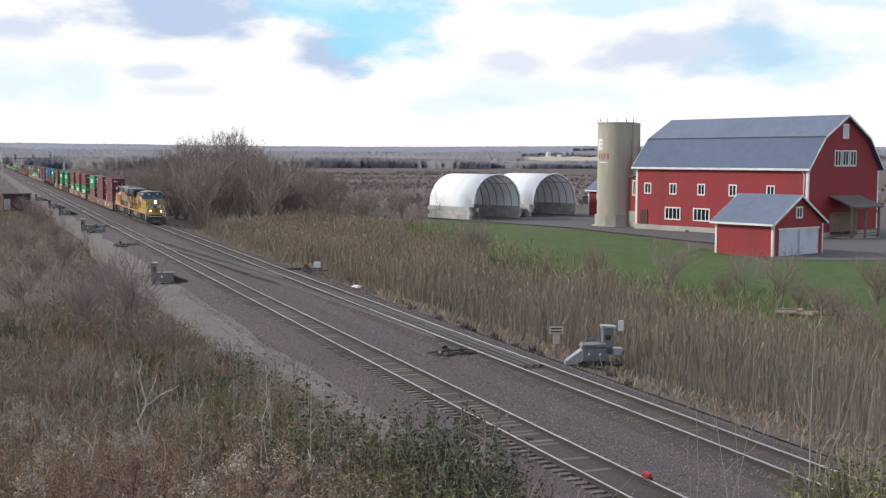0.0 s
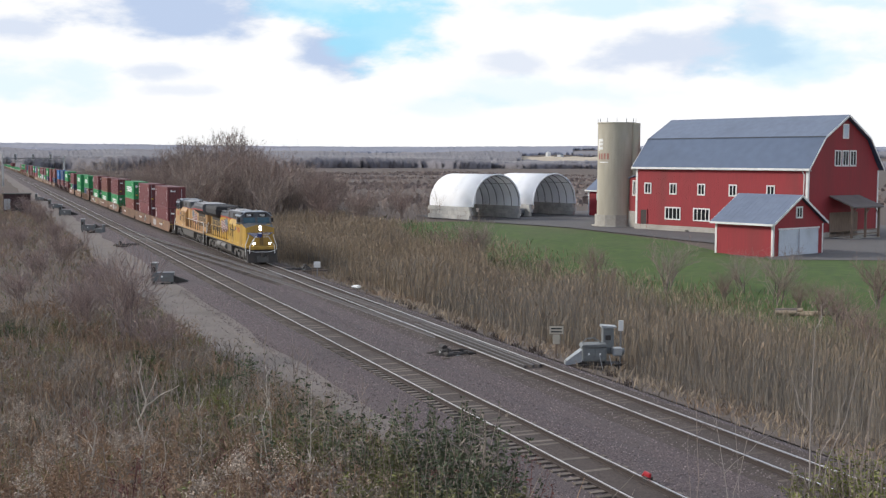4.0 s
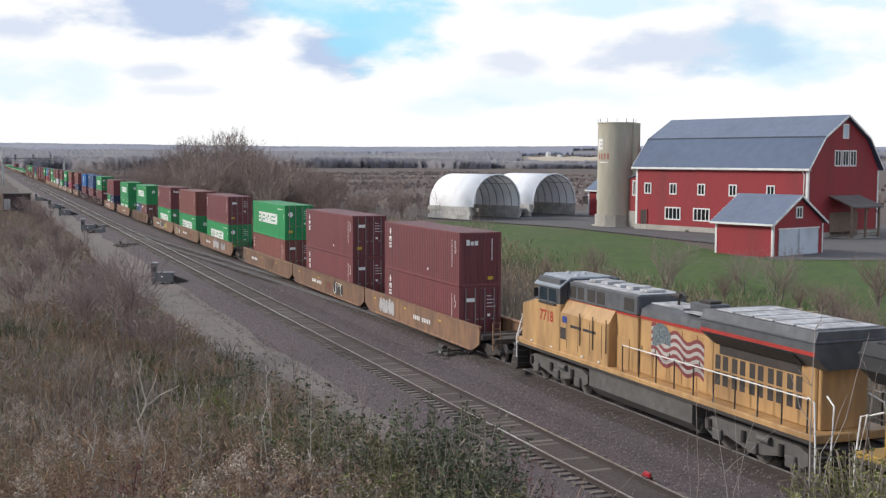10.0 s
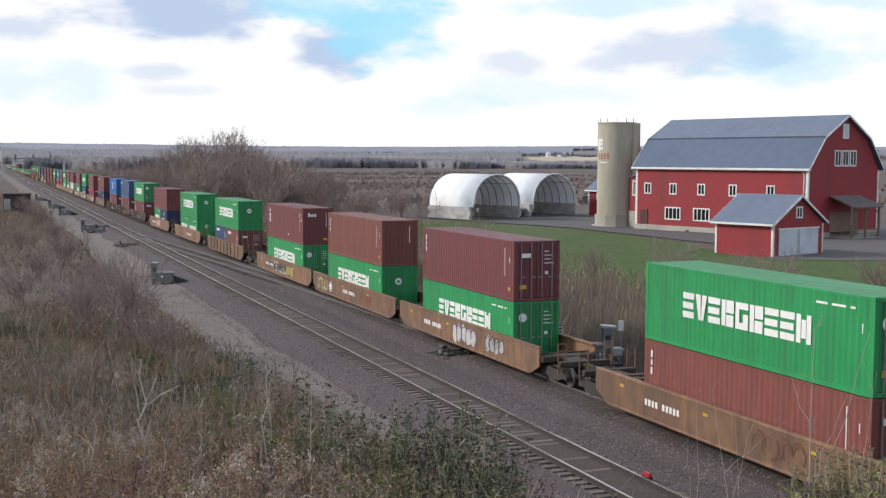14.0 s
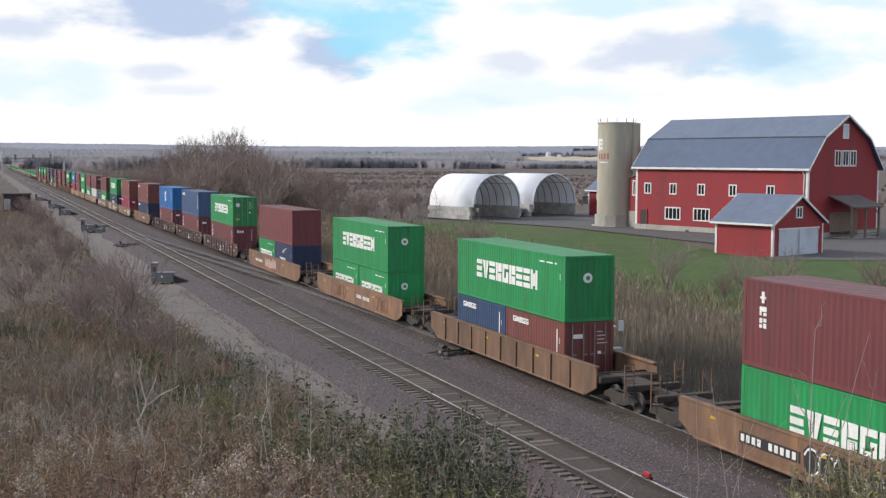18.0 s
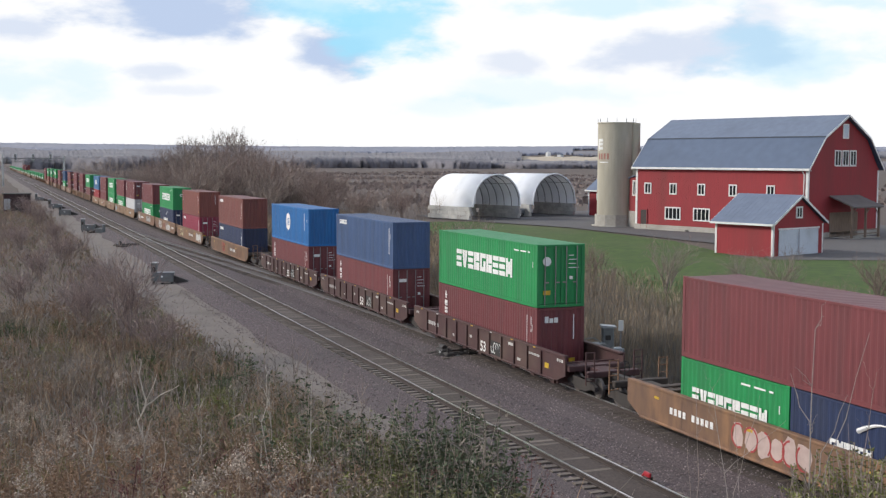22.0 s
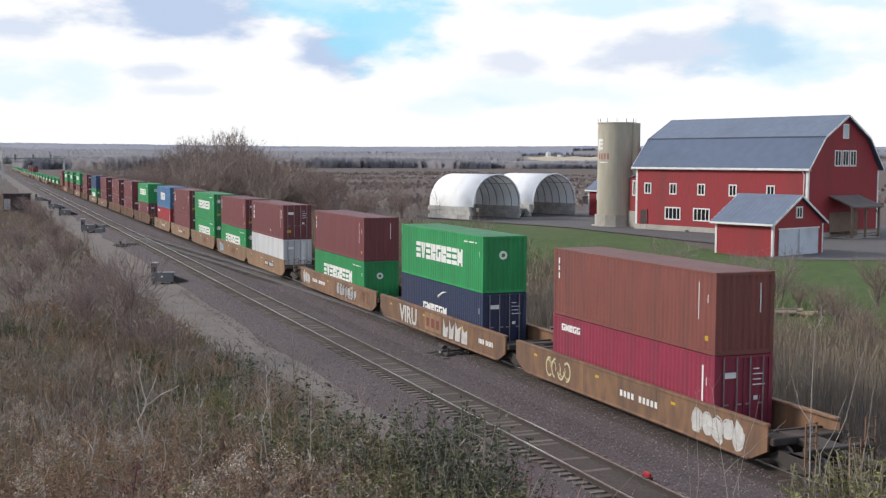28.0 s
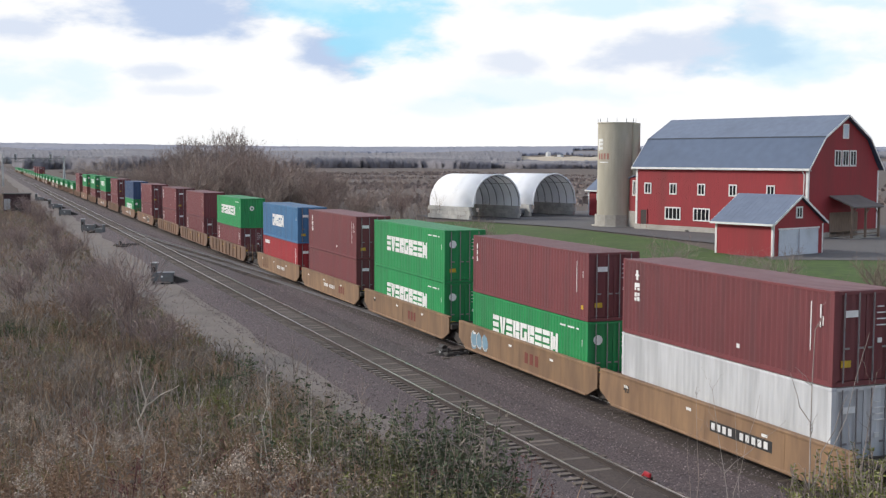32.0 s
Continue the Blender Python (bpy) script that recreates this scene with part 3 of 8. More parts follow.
def shed():
    L, W, he, hr = 7.0, 8.75, 3.65, 6.3
    t = thing("garage_shed", "small red garage with white corner boards and a metal roof", "garage", at=pose(-101.33, 46.09, 0.15, 0, 0, 17.7))
    part("slab", Shape().box(-0.1, L + 0.1, -0.1, W + 0.1, -0.8, 0.16), concrete, t)
    part("wall", Shape().box(0, L, 0, 0.15, 0.16, he), red_paint, t)
    part("wall", Shape().box(0, L, W - 0.15, W, 0.16, he), red_paint, t)
    for x0, x1 in ((0, 0.15), (L - 0.15, L)):
        part("gable_wall", Shape().prism([(0.15, 0.16), (W - 0.15, 0.16), (W - 0.15, he), (W / 2, hr - 0.1), (0.15, he)], x0, x1, "x"), red_paint, t)
    e, o = 0.35, 0.45
    for (y0, z0), (y1, z1) in (((-o, he - 0.2), (W / 2, hr)), ((W / 2, hr), (W + o, he - 0.2))):
        part("roof_slope", Shape().prism([(y0, z0), (y1, z1), (y1, z1 + 0.13), (y0, z0 + 0.13)], -e, L + e, "x"), roof_metal, t)
        for x0, x1 in ((L + e, L + e + 0.05), (-e - 0.05, -e)):
            part("bargeboard", Shape().prism([(y0, z0 - 0.1), (y1, z1 - 0.1), (y1, z1 + 0.14), (y0, z0 + 0.14)], x0, x1, "x"), white_paint, t)
    seams(t, (-e, -o, he - 0.07), (L + e, -o, he - 0.07), (L + e, W / 2, hr + 0.13), (-e, W / 2, hr + 0.13), 14, roof_metal)
    part("gutter", Shape().box(-e, L + e, -o - 0.1, -o, he - 0.26, he - 0.06), white_paint, t)
    for x in (-0.03, L - 0.18):
        part("corner_board", Shape().box(x, x + 0.22, -0.04, 0, 0.16, he - 0.2), white_paint, t)
    part("corner_board", Shape().box(L, L + 0.04, -0.04, 0.2, 0.16, he - 0.2), white_paint, t)
    part("corner_board", Shape().box(L, L + 0.04, W - 0.2, W, 0.16, he - 0.2), white_paint, t)
    for y0 in (0.95, 4.45):
        d = part("garage_door", Shape().slab(L - 0.02, L + 0.05, y0, y0 + 3.35, 0.18, 2.95, 0.01), white_door, t, "pale sliding garage door")
        for y in (y0, y0 + 3.2):
            part("door_trim", Shape().box(L + 0.05, L + 0.08, y, y + 0.15, 0.18, 2.95), white_door, d)
    part("door_track", Shape().box(L, L + 0.09, 0.8, 8.0, 2.97, 3.12), white_paint, t)
    w = part("gable_window", Shape().box(L, L + 0.03, 3.95, 4.8, 4.15, 5.15), dark_glass, t)
    for a, b, c, d in ((3.82, 3.98, 4.05, 5.25), (4.77, 4.93, 4.05, 5.25), (3.98, 4.77, 4.05, 4.2), (3.98, 4.77, 5.1, 5.25), (4.33, 4.42, 4.2, 5.1)):
        part("window_frame", Shape().box(L, L + 0.07, a, b, c, d), white_paint, w)
    part("apron", Shape().box(L + 0.12, L + 5.5, 3.0, W + 3.0, -0.6, 0.14), concrete, t)
    return t


def silo():
    R, Hh = 2.72, 15.0
    t = thing("silo", "tall weathered concrete stave silo with faded markings", "silo", at=pose(-147.9, 61.2, FARM_Z))
    n = 40
    sh = Shape()
    for i in range(n):
        a0, a1 = 2 * math.pi * i / n, 2 * math.pi * (i + 0.985) / n
        pts = []
        for r in (R - 0.1, R):
            for a in (a0, a1):
                for z in (1.6, Hh):
                    pts.append((r * math.cos(a), r * math.sin(a), z))
        part("stave", Shape().poly(pts, [(4, 6, 7, 5), (0, 1, 3, 2), (0, 4, 5, 1), (2, 3, 7, 6), (1, 5, 7, 3)]), silo_concrete, t)
    part("stave_wall", sh.tube([(0, 0, 1.0), (0, 0, Hh - 0.02)], R - 0.03, 40), silo_concrete, t)
    z = 2.2
    while z < Hh:
        ring = [(math.cos(2 * math.pi * i / 40) * (R + 0.015), math.sin(2 * math.pi * i / 40) * (R + 0.015), z) for i in range(41)]
        part("hoop", Shape().tube(ring, 0.012, 4), silo_concrete, t)
        z += 0.75
    part("base_wall", Shape().tube([(0, 0, -0.6), (0, 0, 1.75)], R + 0.28, 12), concrete, t, "pale cast concrete base ring")
    part("footing", Shape().tube([(0, 0, -0.6), (0, 0, 0.25)], R + 0.75, 12), concrete, t)
    part("rim", Shape().tube([(0, 0, Hh - 0.12), (0, 0, Hh + 0.06)], R + 0.09, 40), silo_concrete, t)
    for i in range(12):
        a = 2 * math.pi * i / 12
        part("rim_rod", Shape().tube([(R * math.cos(a), R * math.sin(a), Hh), (R * math.cos(a), R * math.sin(a), Hh + 0.65)], 0.03, 5), tube_steel, t)
    part("chute", Shape().tube([(2.45, 1.75, 0.0), (2.45, 1.75, Hh - 0.05)], 0.60, 14), silo_concrete, t, "attached filling chute")
    # faded markings, as plain bars on the curve that faces the tracks
    def bar(a0, a1, z0, z1, mat):
        s = Shape()
        k = 6
        pts = []
        for i in range(k + 1):
            a = radians(a0 + (a1 - a0) * i / k)
            for r in (R - 0.01, R + 0.022):
                for z in (z0, z1):
                    pts.append((r * math.cos(a), r * math.sin(a), z))
        f = []
        for i in range(k):
            o = i * 4
            f += [(o + 2, o + 6, o + 7, o + 3), (o + 1, o + 3, o + 7, o + 5), (o, o + 4, o + 6, o + 2)]
        f += [(0, 2, 3, 1), (4 * k, 4 * k + 1, 4 * k + 3, 4 * k + 2)]
        part("painted_mark", s.poly(pts, f), mat, t)
    face = math.degrees(math.atan2(-24.6 - 61.2, 147.9))
    for z in (11.15, 11.75, 12.3):
        bar(face - 62, face - 46, z, z + 0.4, white_paint)
    bar(face - 70, face - 62, 11.0, 12.7, white_paint)
    for k in range(4):
        bar(face - 66 + k * 12, face - 66 + k * 12 + 7, 9.75, 10.6, faded_red)
    bar(face - 60, face - 26, 9.25, 9.4, white_paint)
    return t


faded_red = material("faded_red_lettering", (0.33, 0.10, 0.085), (0.37, 0.25, 0.20), rough=0.9, grain=9)


def hoop_house(at, label):
    W, L, H, hw = 10.4, 10.8, 7.2, 2.0
    t = thing("hoop_barn", label, "hoop barn", "pair of hoop barns", at=at)
    n = 28
    # local: x runs along the tunnel, its open end at x = L; y across
    def arc(r, i):
        a = math.pi * i / n
        return (-math.cos(a) * (W / 2 - 0.1) * r, hw + math.sin(a) ** 0.9 * (H - hw) * r)
    cover = Shape()
    pts = []
    for x in (-0.05, L + 0.15):
        for i in range(n + 1):
            y, z = arc(1.0, i)
            pts.append((x, y, z))
        for i in range(n + 1):
            y, z = arc(0.985, i)
            pts.append((x, y, z))
    m = n + 1
    f = []
    for i in range(n):
        f.append((i, i + 1, 2 * m + i + 1, 2 * m + i))
        f.append((i, m + i, m + i + 1, i + 1))
        f.append((2 * m + i, 2 * m + i + 1, 3 * m + i + 1, 3 * m + i))
        f.append((m + i, 3 * m + i, 3 * m + i + 1, m + i + 1))
    part("cover", cover.poly(pts, f), white_fabric, t, "taut white tarpaulin cover", smooth=True)
    k = 6
    for j in range(k + 1):
        x = L * j / k
        part("hoop_rib", Shape().tube([(x, *arc(0.968, i)) for i in range(n + 1)], 0.06, 6), tube_steel, t)
    for i in (7, 14, 21):
        part("purlin", Shape().tube([(0, *arc(0.955, i)), (L, *arc(0.955, i))], 0.04, 5), tube_steel, t)
    part("end_arch", Shape().tube([(L + 0.15, *arc(0.99, i)) for i in range(n + 1)], 0.14, 6), white_fabric, t, "white fabric edge of the open end")
    back = [arc(0.97, i) for i in range(n + 1)]
    part("end_wall", Shape().prism(back, 0.05, 0.1, "x"), grey_fabric, t)
    for row in range(3):
        z0 = row * 0.66
        for s in (-1, 1):
            x = (0.0 if row % 2 == 0 else 0.75)
            while x < L - 0.7:
                part("block", Shape().slab(x + 0.015, min(x + 1.5, L) - 0.015, s * W / 2 - 0.3, s * W / 2 + 0.3, z0 + 0.01, z0 + 0.65, 0.03), block, t)
                x += 1.5
        y = -W / 2 + 0.32
        while y < W / 2 - 0.9:
            part("block", Shape().slab(-0.3, 0.3, y + 0.015, min(y + 1.5, W / 2 - 0.32) - 0.015, z0 + 0.01, z0 + 0.65, 0.03), block, t)
            y += 1.5
    part("floor_slab", Shape().box(0.0, L, -W / 2, W / 2, -0.9, 0.005), asphalt, t)
    return t


def annex():
    t = thing("barn_annex", "narrow red lean-to between the silo and the barn", "annex", at=pose(-141.85, 60.94, FARM_Z, 0, 0, 17.1))
    part("wall", Shape().box(-2.6, -0.1, 1.5, 6.0, 2.4, 7.2), red_paint, t)
    part("base", Shape().box(-2.65, -0.08, 1.45, 6.05, -0.6, 2.4), concrete, t)
    part("roof", Shape().prism([(-2.8, 7.0), (-0.1, 7.9), (-0.1, 8.02), (-2.8, 7.12)], 1.3, 6.2), roof_metal, t)
    window(t, -1.5, 4.6, 0.95, 2.2, 2, y=1.5)
    return t


def far_shed():
    t = thing("machine_shed", "low red machine shed with white trim and a metal roof", "shed", at=pose(-178.5, 73.5, FARM_Z, 0, 0, 17.1))
    L, W, he, hr = 14.0, 9.0, 4.6, 7.6
    part("wall", Shape().box(0, L, 0, 0.2, 0, he), red_paint, t)
    part("wall", Shape().box(0, L, W - 0.2, W, 0, he), red_paint, t)
    for x0, x1 in ((0, 0.2), (L - 0.2, L)):
        part("gable_wall", Shape().prism([(0.2, 0), (W - 0.2, 0), (W - 0.2, he), (W / 2, hr - 0.1), (0.2, he)], x0, x1, "x"), red_paint, t)
    for (y0, z0), (y1, z1) in (((-0.4, he - 0.25), (W / 2, hr)), ((W / 2, hr), (W + 0.4, he - 0.25))):
        part("roof_slope", Shape().prism([(y0, z0), (y1, z1), (y1, z1 + 0.13), (y0, z0 + 0.13)], -0.4, L + 0.4, "x"), roof_metal, t)
    part("gutter", Shape().box(-0.4, L + 0.4, -0.55, -0.4, he - 0.35, he - 0.1), white_paint, t)
    part("corner_board", Shape().box(-0.04, 0.25, -0.05, 0, 0, he - 0.3), white_paint, t)
    window(t, 2.6, 2.8, 1.3, 1.1, 2)
    return t


def tractor():
    """A small compact tractor parked in the mouth of a hoop barn."""
    t = thing("tractor", "small grey and white loader tractor parked at the hoop barn", "tractor", at=pose(-177.4, 60.6, FARM_Z + 0.1, 0, 0, -60))
    rubber = material("tyre_rubber", (0.025, 0.025, 0.026), rough=0.85, grain=9)
    paint = material("tractor_paint", (0.22, 0.23, 0.24), (0.16, 0.17, 0.18), rough=0.5, grain=5)
    part("hood", Shape().slab(0.2, 1.6, -0.35, 0.35, 0.7, 1.35, 0.08), paint, t)
    part("chassis", Shape().slab(-1.0, 1.5, -0.3, 0.3, 0.45, 0.75, 0.04), paint, t)
    part("seat", Shape().slab(-0.7, -0.25, -0.25, 0.25, 0.95, 1.5, 0.06), rubber, t)
    part("roll_bar", Shape().tube([(-0.85, -0.5, 0.8), (-0.85, -0.5, 2.2), (-0.85, 0.5, 2.2), (-0.85, 0.5, 0.8)], 0.05, 8), paint, t)
    part("bucket", Shape().prism([(2.2, 0.2), (2.75, 0.1), (2.9, 0.7), (2.2, 0.75)], -0.85, 0.85), white_paint, t)
    for s in (-1, 1):
        part("loader_arm", Shape().tube([(0.0, s * 0.5, 1.25), (1.3, s * 0.5, 1.2), (2.3, s * 0.5, 0.5)], 0.07, 6), paint, t)
        part("rear_wheel", Shape().cyl((-0.65, s * 0.45, 0.55), (-0.65, s * 0.8, 0.55), 0.55, 18), rubber, t)
        part("front_wheel", Shape().cyl((1.25, s * 0.42, 0.33), (1.25, s * 0.66, 0.33), 0.33, 16), rubber, t)
    return t


annex()
far_shed()
tractor()
barn()
lean_to()
shed()
silo()
hoop_house(pose(-180.4, 48.9, FARM_Z + 0.12, 0, 0, 17.5), "white tarpaulin hoop barn on concrete block walls, open at the end")
hoop_house(pose(-187.8, 63.0, FARM_Z + 0.12, 0, 0, 17.5), "white tarpaulin hoop barn beside its twin, open at the end")


# ---- train ----
PAINT = {
    "burgundy": (0.172, 0.040, 0.045), "brick": (0.212, 0.062, 0.048), "red_brown": (0.180, 0.052, 0.044), "green": (0.012, 0.275, 0.078), "navy": (0.016, 0.030, 0.085),
    "blue": (0.011, 0.15, 0.42), "grey_blue": (0.058, 0.112, 0.245), "magenta": (0.26, 0.022, 0.055), "white": (0.62, 0.63, 0.64), "scarlet": (0.36, 0.022, 0.030),
    "sky_blue": (0.055, 0.17, 0.33), "slate_blue": (0.035, 0.075, 0.17)}
WORD = {"burgundy": "burgundy", "brick": "brick red", "red_brown": "red-brown", "green": "bright green", "navy": "navy blue", "blue": "bright blue", "grey_blue": "grey-blue",
        "magenta": "magenta red", "white": "white", "scarlet": "bright red", "sky_blue": "light blue", "slate_blue": "blue"}
for key, c in PAINT.items():
    material("container_" + key, c, tuple(v * 0.78 for v in c), rough=0.55, grain=3.4, stain=0.8, dirt=tuple(v * 0.55 + 0.016 for v in c), lean=0.10, stretch=(1.3, 1, 0.16), bump=0.004, spread=0.4)
for key, c in PAINT.items():
    r = tuple(v * 0.72 + 0.085 for v in c)
    material("roof_" + key, r, tuple(v * 0.8 for v in r), rough=0.7, grain=2.0, stain=0.5, dirt=tuple(v * 0.9 + 0.03 for v in r), lean=0.12)
mark_white = material("painted_white_mark", (0.80, 0.80, 0.78), (0.68, 0.68, 0.66), rough=0.6, grain=8)
mark_black = material("painted_black_mark", (0.03, 0.03, 0.03), rough=0.6, grain=8)
mark_yellow = material("yellow_sticker", (0.62, 0.40, 0.03), rough=0.5, grain=8)
rod_steel = material("galvanised_rod", (0.30, 0.28, 0.28), (0.20, 0.18, 0.18), rough=0.5, metal=0.3, grain=12)
dark_iron = material("dark_greasy_iron", (0.028, 0.025, 0.023), (0.042, 0.034, 0.030), rough=0.75, grain=6, stain=1.2, dirt=(0.06, 0.046, 0.037))
wheel_steel = material("worn_wheel_steel", (0.16, 0.14, 0.13), (0.10, 0.085, 0.075), rough=0.55, metal=0.4, grain=9)
CW = 1.219


def corrugated(x0, x1, z0, z1, y, out, pitch=0.278, depth=0.024):
    """A trapezoid-folded steel sheet along x, its outside towards out (+1 or -1)."""
    s, x, pts = Shape(), x0, []
    n = max(1, round((x1 - x0) / pitch))
    p = (x1 - x0) / n
    for i in range(n):
        b = x0 + i * p
        pts += [(b, 0), (b + p * 0.25, 0), (b + p * 0.5, -depth), (b + p * 0.75, -depth)]
    pts.append((x1, 0))
    v = [(px, y + out * d, z) for px, d in pts for z in (z0, z1)]
    return s.poly(v, [(2 * i, 2 * i + 2, 2 * i + 3, 2 * i + 1) for i in range(len(pts) - 1)])


def turned(s):
    """Swaps x and y of a shape."""
    s.v = [(y, x, z) for x, y, z in s.v]
    return s


BARS = [(0, 1, 0, .25), (0, .94, .37, .62), (0, 1, .75, 1)]
SLOT = [(0, .32, 0, 1), (.38, 1, .52, 1), (.38, .98, 0, .44)]
RING = [(0, 1, 0, .25), (0, 1, .75, 1), (0, .30, .25, .75), (.60, 1, .25, .58)]
POSTS = [(0, .30, 0, 1), (.35, .65, .18, .82), (.70, 1, 0, 1)]
SHAPES = [BARS, "wedge", BARS, SLOT, RING, SLOT, BARS, BARS, POSTS, RING, POSTS, SLOT, RING, RING, POSTS]


def letter_row(x0, x1, z0, z1, n, y, out, first=0):
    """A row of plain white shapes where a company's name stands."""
    s = Shape()
    w = (x1 - x0) / n
    for i in range(n):
        a, b = x0 + i * w + w * 0.05, w * 0.88
        kind = SHAPES[(first + i) % len(SHAPES)]
        if kind == "wedge":
            for k in (0, 1):
                top, foot = (a + k * b * 0.56, a + k * b * 0.56 + b * 0.44), (a + b * 0.30 + k * b * 0.22, a + b * 0.48 + k * b * 0.22)
                s.prism([(top[0], z1), (top[1], z1), (foot[1], z0), (foot[0], z0)], *sorted((y, y + out * 0.012)))
            continue
        for u0, u1, v0, v1 in kind:
            s.box(a + u0 * b, a + u1 * b, y, y + out * 0.012, z0 + v0 * (z1 - z0), z0 + v1 * (z1 - z0))
    return s


BOXES = {}


def container(length, h, colour, front, mark, at):
    """A shipping container; local x from its rear end to its front end."""
    key = (length, h, colour, front, mark)
    if key in BOXES:
        return copy_thing(BOXES[key], at)
    mat = MATS["container_" + colour]
    L = 12.192 if length == 40 else 6.058
    what = {"doors": "double doors with lock rods", "plain": "a plain corrugated end"}[front]
    t = thing("shipping_container", "%s steel %d-foot shipping container showing %s" % (WORD[colour], length, what), "container", "containers of the freight train", at=at)
    fr = Shape()
    for x in (0, L - 0.16):
        for y in (-CW, CW - 0.16):
            fr.box(x, x + 0.16, y, y + 0.16, 0.12, h - 0.12)
    for y in (-CW, CW - 0.10):
        fr.box(0.16, L - 0.16, y, y + 0.10, 0.0, 0.16).box(0.16, L - 0.16, y, y + 0.10, h - 0.10, h - 0.02)
    for x in (0, L - 0.10):
        fr.box(x, x + 0.10, -CW + 0.16, CW - 0.16, 0.0, 0.15).box(x, x + 0.10, -CW + 0.16, CW - 0.16, h - 0.13, h - 0.02)
    for x in (0, L - 0.18):
        for y in (-CW - 0.004, CW - 0.161):
            for z in (0, h - 0.12):
                fr.slab(x, x + 0.18, y, y + 0.165, z, z + 0.12, 0.015)
    part("frame", fr, mat, t)
    for y, out in ((-CW + 0.012, -1), (CW - 0.012, 1)):
        part("side_wall", corrugated(0.16, L - 0.16, 0.15, h - 0.09, y, out, depth=0.008 if colour == "white" else 0.038 if "blue" in colour else 0.024), mat, t)
    roof, prof = Shape(), []
    n = round(L / 0.35)
    for i in range(n):
        a, w = 0.1 + (L - 0.2) * i / n, (L - 0.2) / n
        prof += [(a, h - 0.012), (a + w * 0.5, h - 0.012), (a + w * 0.62, h - 0.03), (a + w * 0.88, h - 0.03)]
    prof += [(L - 0.1, h - 0.012), (L - 0.1, h - 0.06), (0.1, h - 0.06)]
    roof.prism(prof, -CW + 0.1, CW - 0.1)
    part("roof", roof, MATS["roof_" + colour], t, "dusty faded roof sheet")
    part("floor", Shape().box(0.1, L - 0.1, -CW + 0.1, CW - 0.1, 0.05, 0.14), mat, t)
    ends = ((L, 1, front), (0, -1, "plain" if front == "doors" else "doors"))
    for x, out, kind in ends:
        if kind == "plain":
            part("end_wall", turned(corrugated(-CW + 0.16, CW - 0.16, 0.15, h - 0.13, x - out * 0.02, out, 0.27, 0.045)), mat, t)
            if out > 0 and mark == "tex":
                for k in range(3):
                    part("painted_mark", Shape().box(x - 0.03, x + 0.006, -0.80 + k * 0.24, -0.62 + k * 0.24, h * 0.76, h * (0.86, 0.83, 0.84)[k]), mark_white, t)
                part("painted_mark", Shape().box(x - 0.02, x + 0.006, 0.66, 0.70, h * 0.48, h * 0.88), mark_white, t)
                part("yellow_label", Shape().box(x - 0.03, x + 0.007, 0.45, 0.75, h * 0.12, h * 0.18), mark_yellow, t)
            if out > 0 and mark in ("word", "bars"):
                if mark == "word":
                    part("round_mark", Shape().tube([(x - 0.03, -0.1, h * 0.66), (x + 0.004, -0.1, h * 0.66)], 0.22, 18), mark_white, t)
                    part("mark_centre", Shape().tube([(x - 0.03, -0.1, h * 0.66), (x + 0.008, -0.1, h * 0.66)], 0.10, 12), mat, t)
                else:
                    part("painted_mark", Shape().box(x - 0.02, x + 0.006, 0.62, 0.66, h * 0.50, h * 0.86), mark_white, t)
        else:
            for s in (-1, 1):
                y0, y1 = sorted((s * 0.01, s * (CW - 0.16)))
                d = part("door", turned(corrugated(y0, y1, 0.17, h - 0.14, x - out * 0.04, out, 0.42, 0.03)), mat, t)
                for yy in (s * 0.28, s * 0.82):
                    part("lock_rod", Shape().tube([(x + out * 0.0, yy, 0.1), (x + out * 0.0, yy, h - 0.08)], 0.028, 6), rod_steel, d)
                    part("handle", Shape().box(x - 0.005 if out > 0 else x - 0.02, x + 0.02 if out > 0 else x + 0.005, yy - 0.2 * (s > 0), yy + 0.2 * (s < 0), 1.12, 1.18), rod_steel, d)
            if out > 0:
                part("placard", Shape().box(x - 0.03, x + 0.008, 0.44, 0.60, h * 0.44, h * 0.49), mark_white, t)
                for k in range(4):
                    part("painted_mark", Shape().box(x - 0.03, x + 0.006, 0.40, 0.40 + (0.5, 0.34, 0.44, 0.25)[k], h * (0.62 + 0.065 * k), h * (0.632 + 0.065 * k)), mark_white, t)
                part("painted_mark", Shape().box(x - 0.03, x + 0.006, -0.78, -0.32, h * 0.72, h * 0.79), mark_white, t) if mark != "word" else part("round_mark", Shape().tube([(x - 0.03, -0.72, h * 0.73), (x + 0.005, -0.72, h * 0.73)], 0.21, 16), mark_white, t)
                part("yellow_label", Shape().box(x - 0.03, x + 0.007, -0.9, -0.55, h * 0.2, h * 0.27), mark_yellow, t)
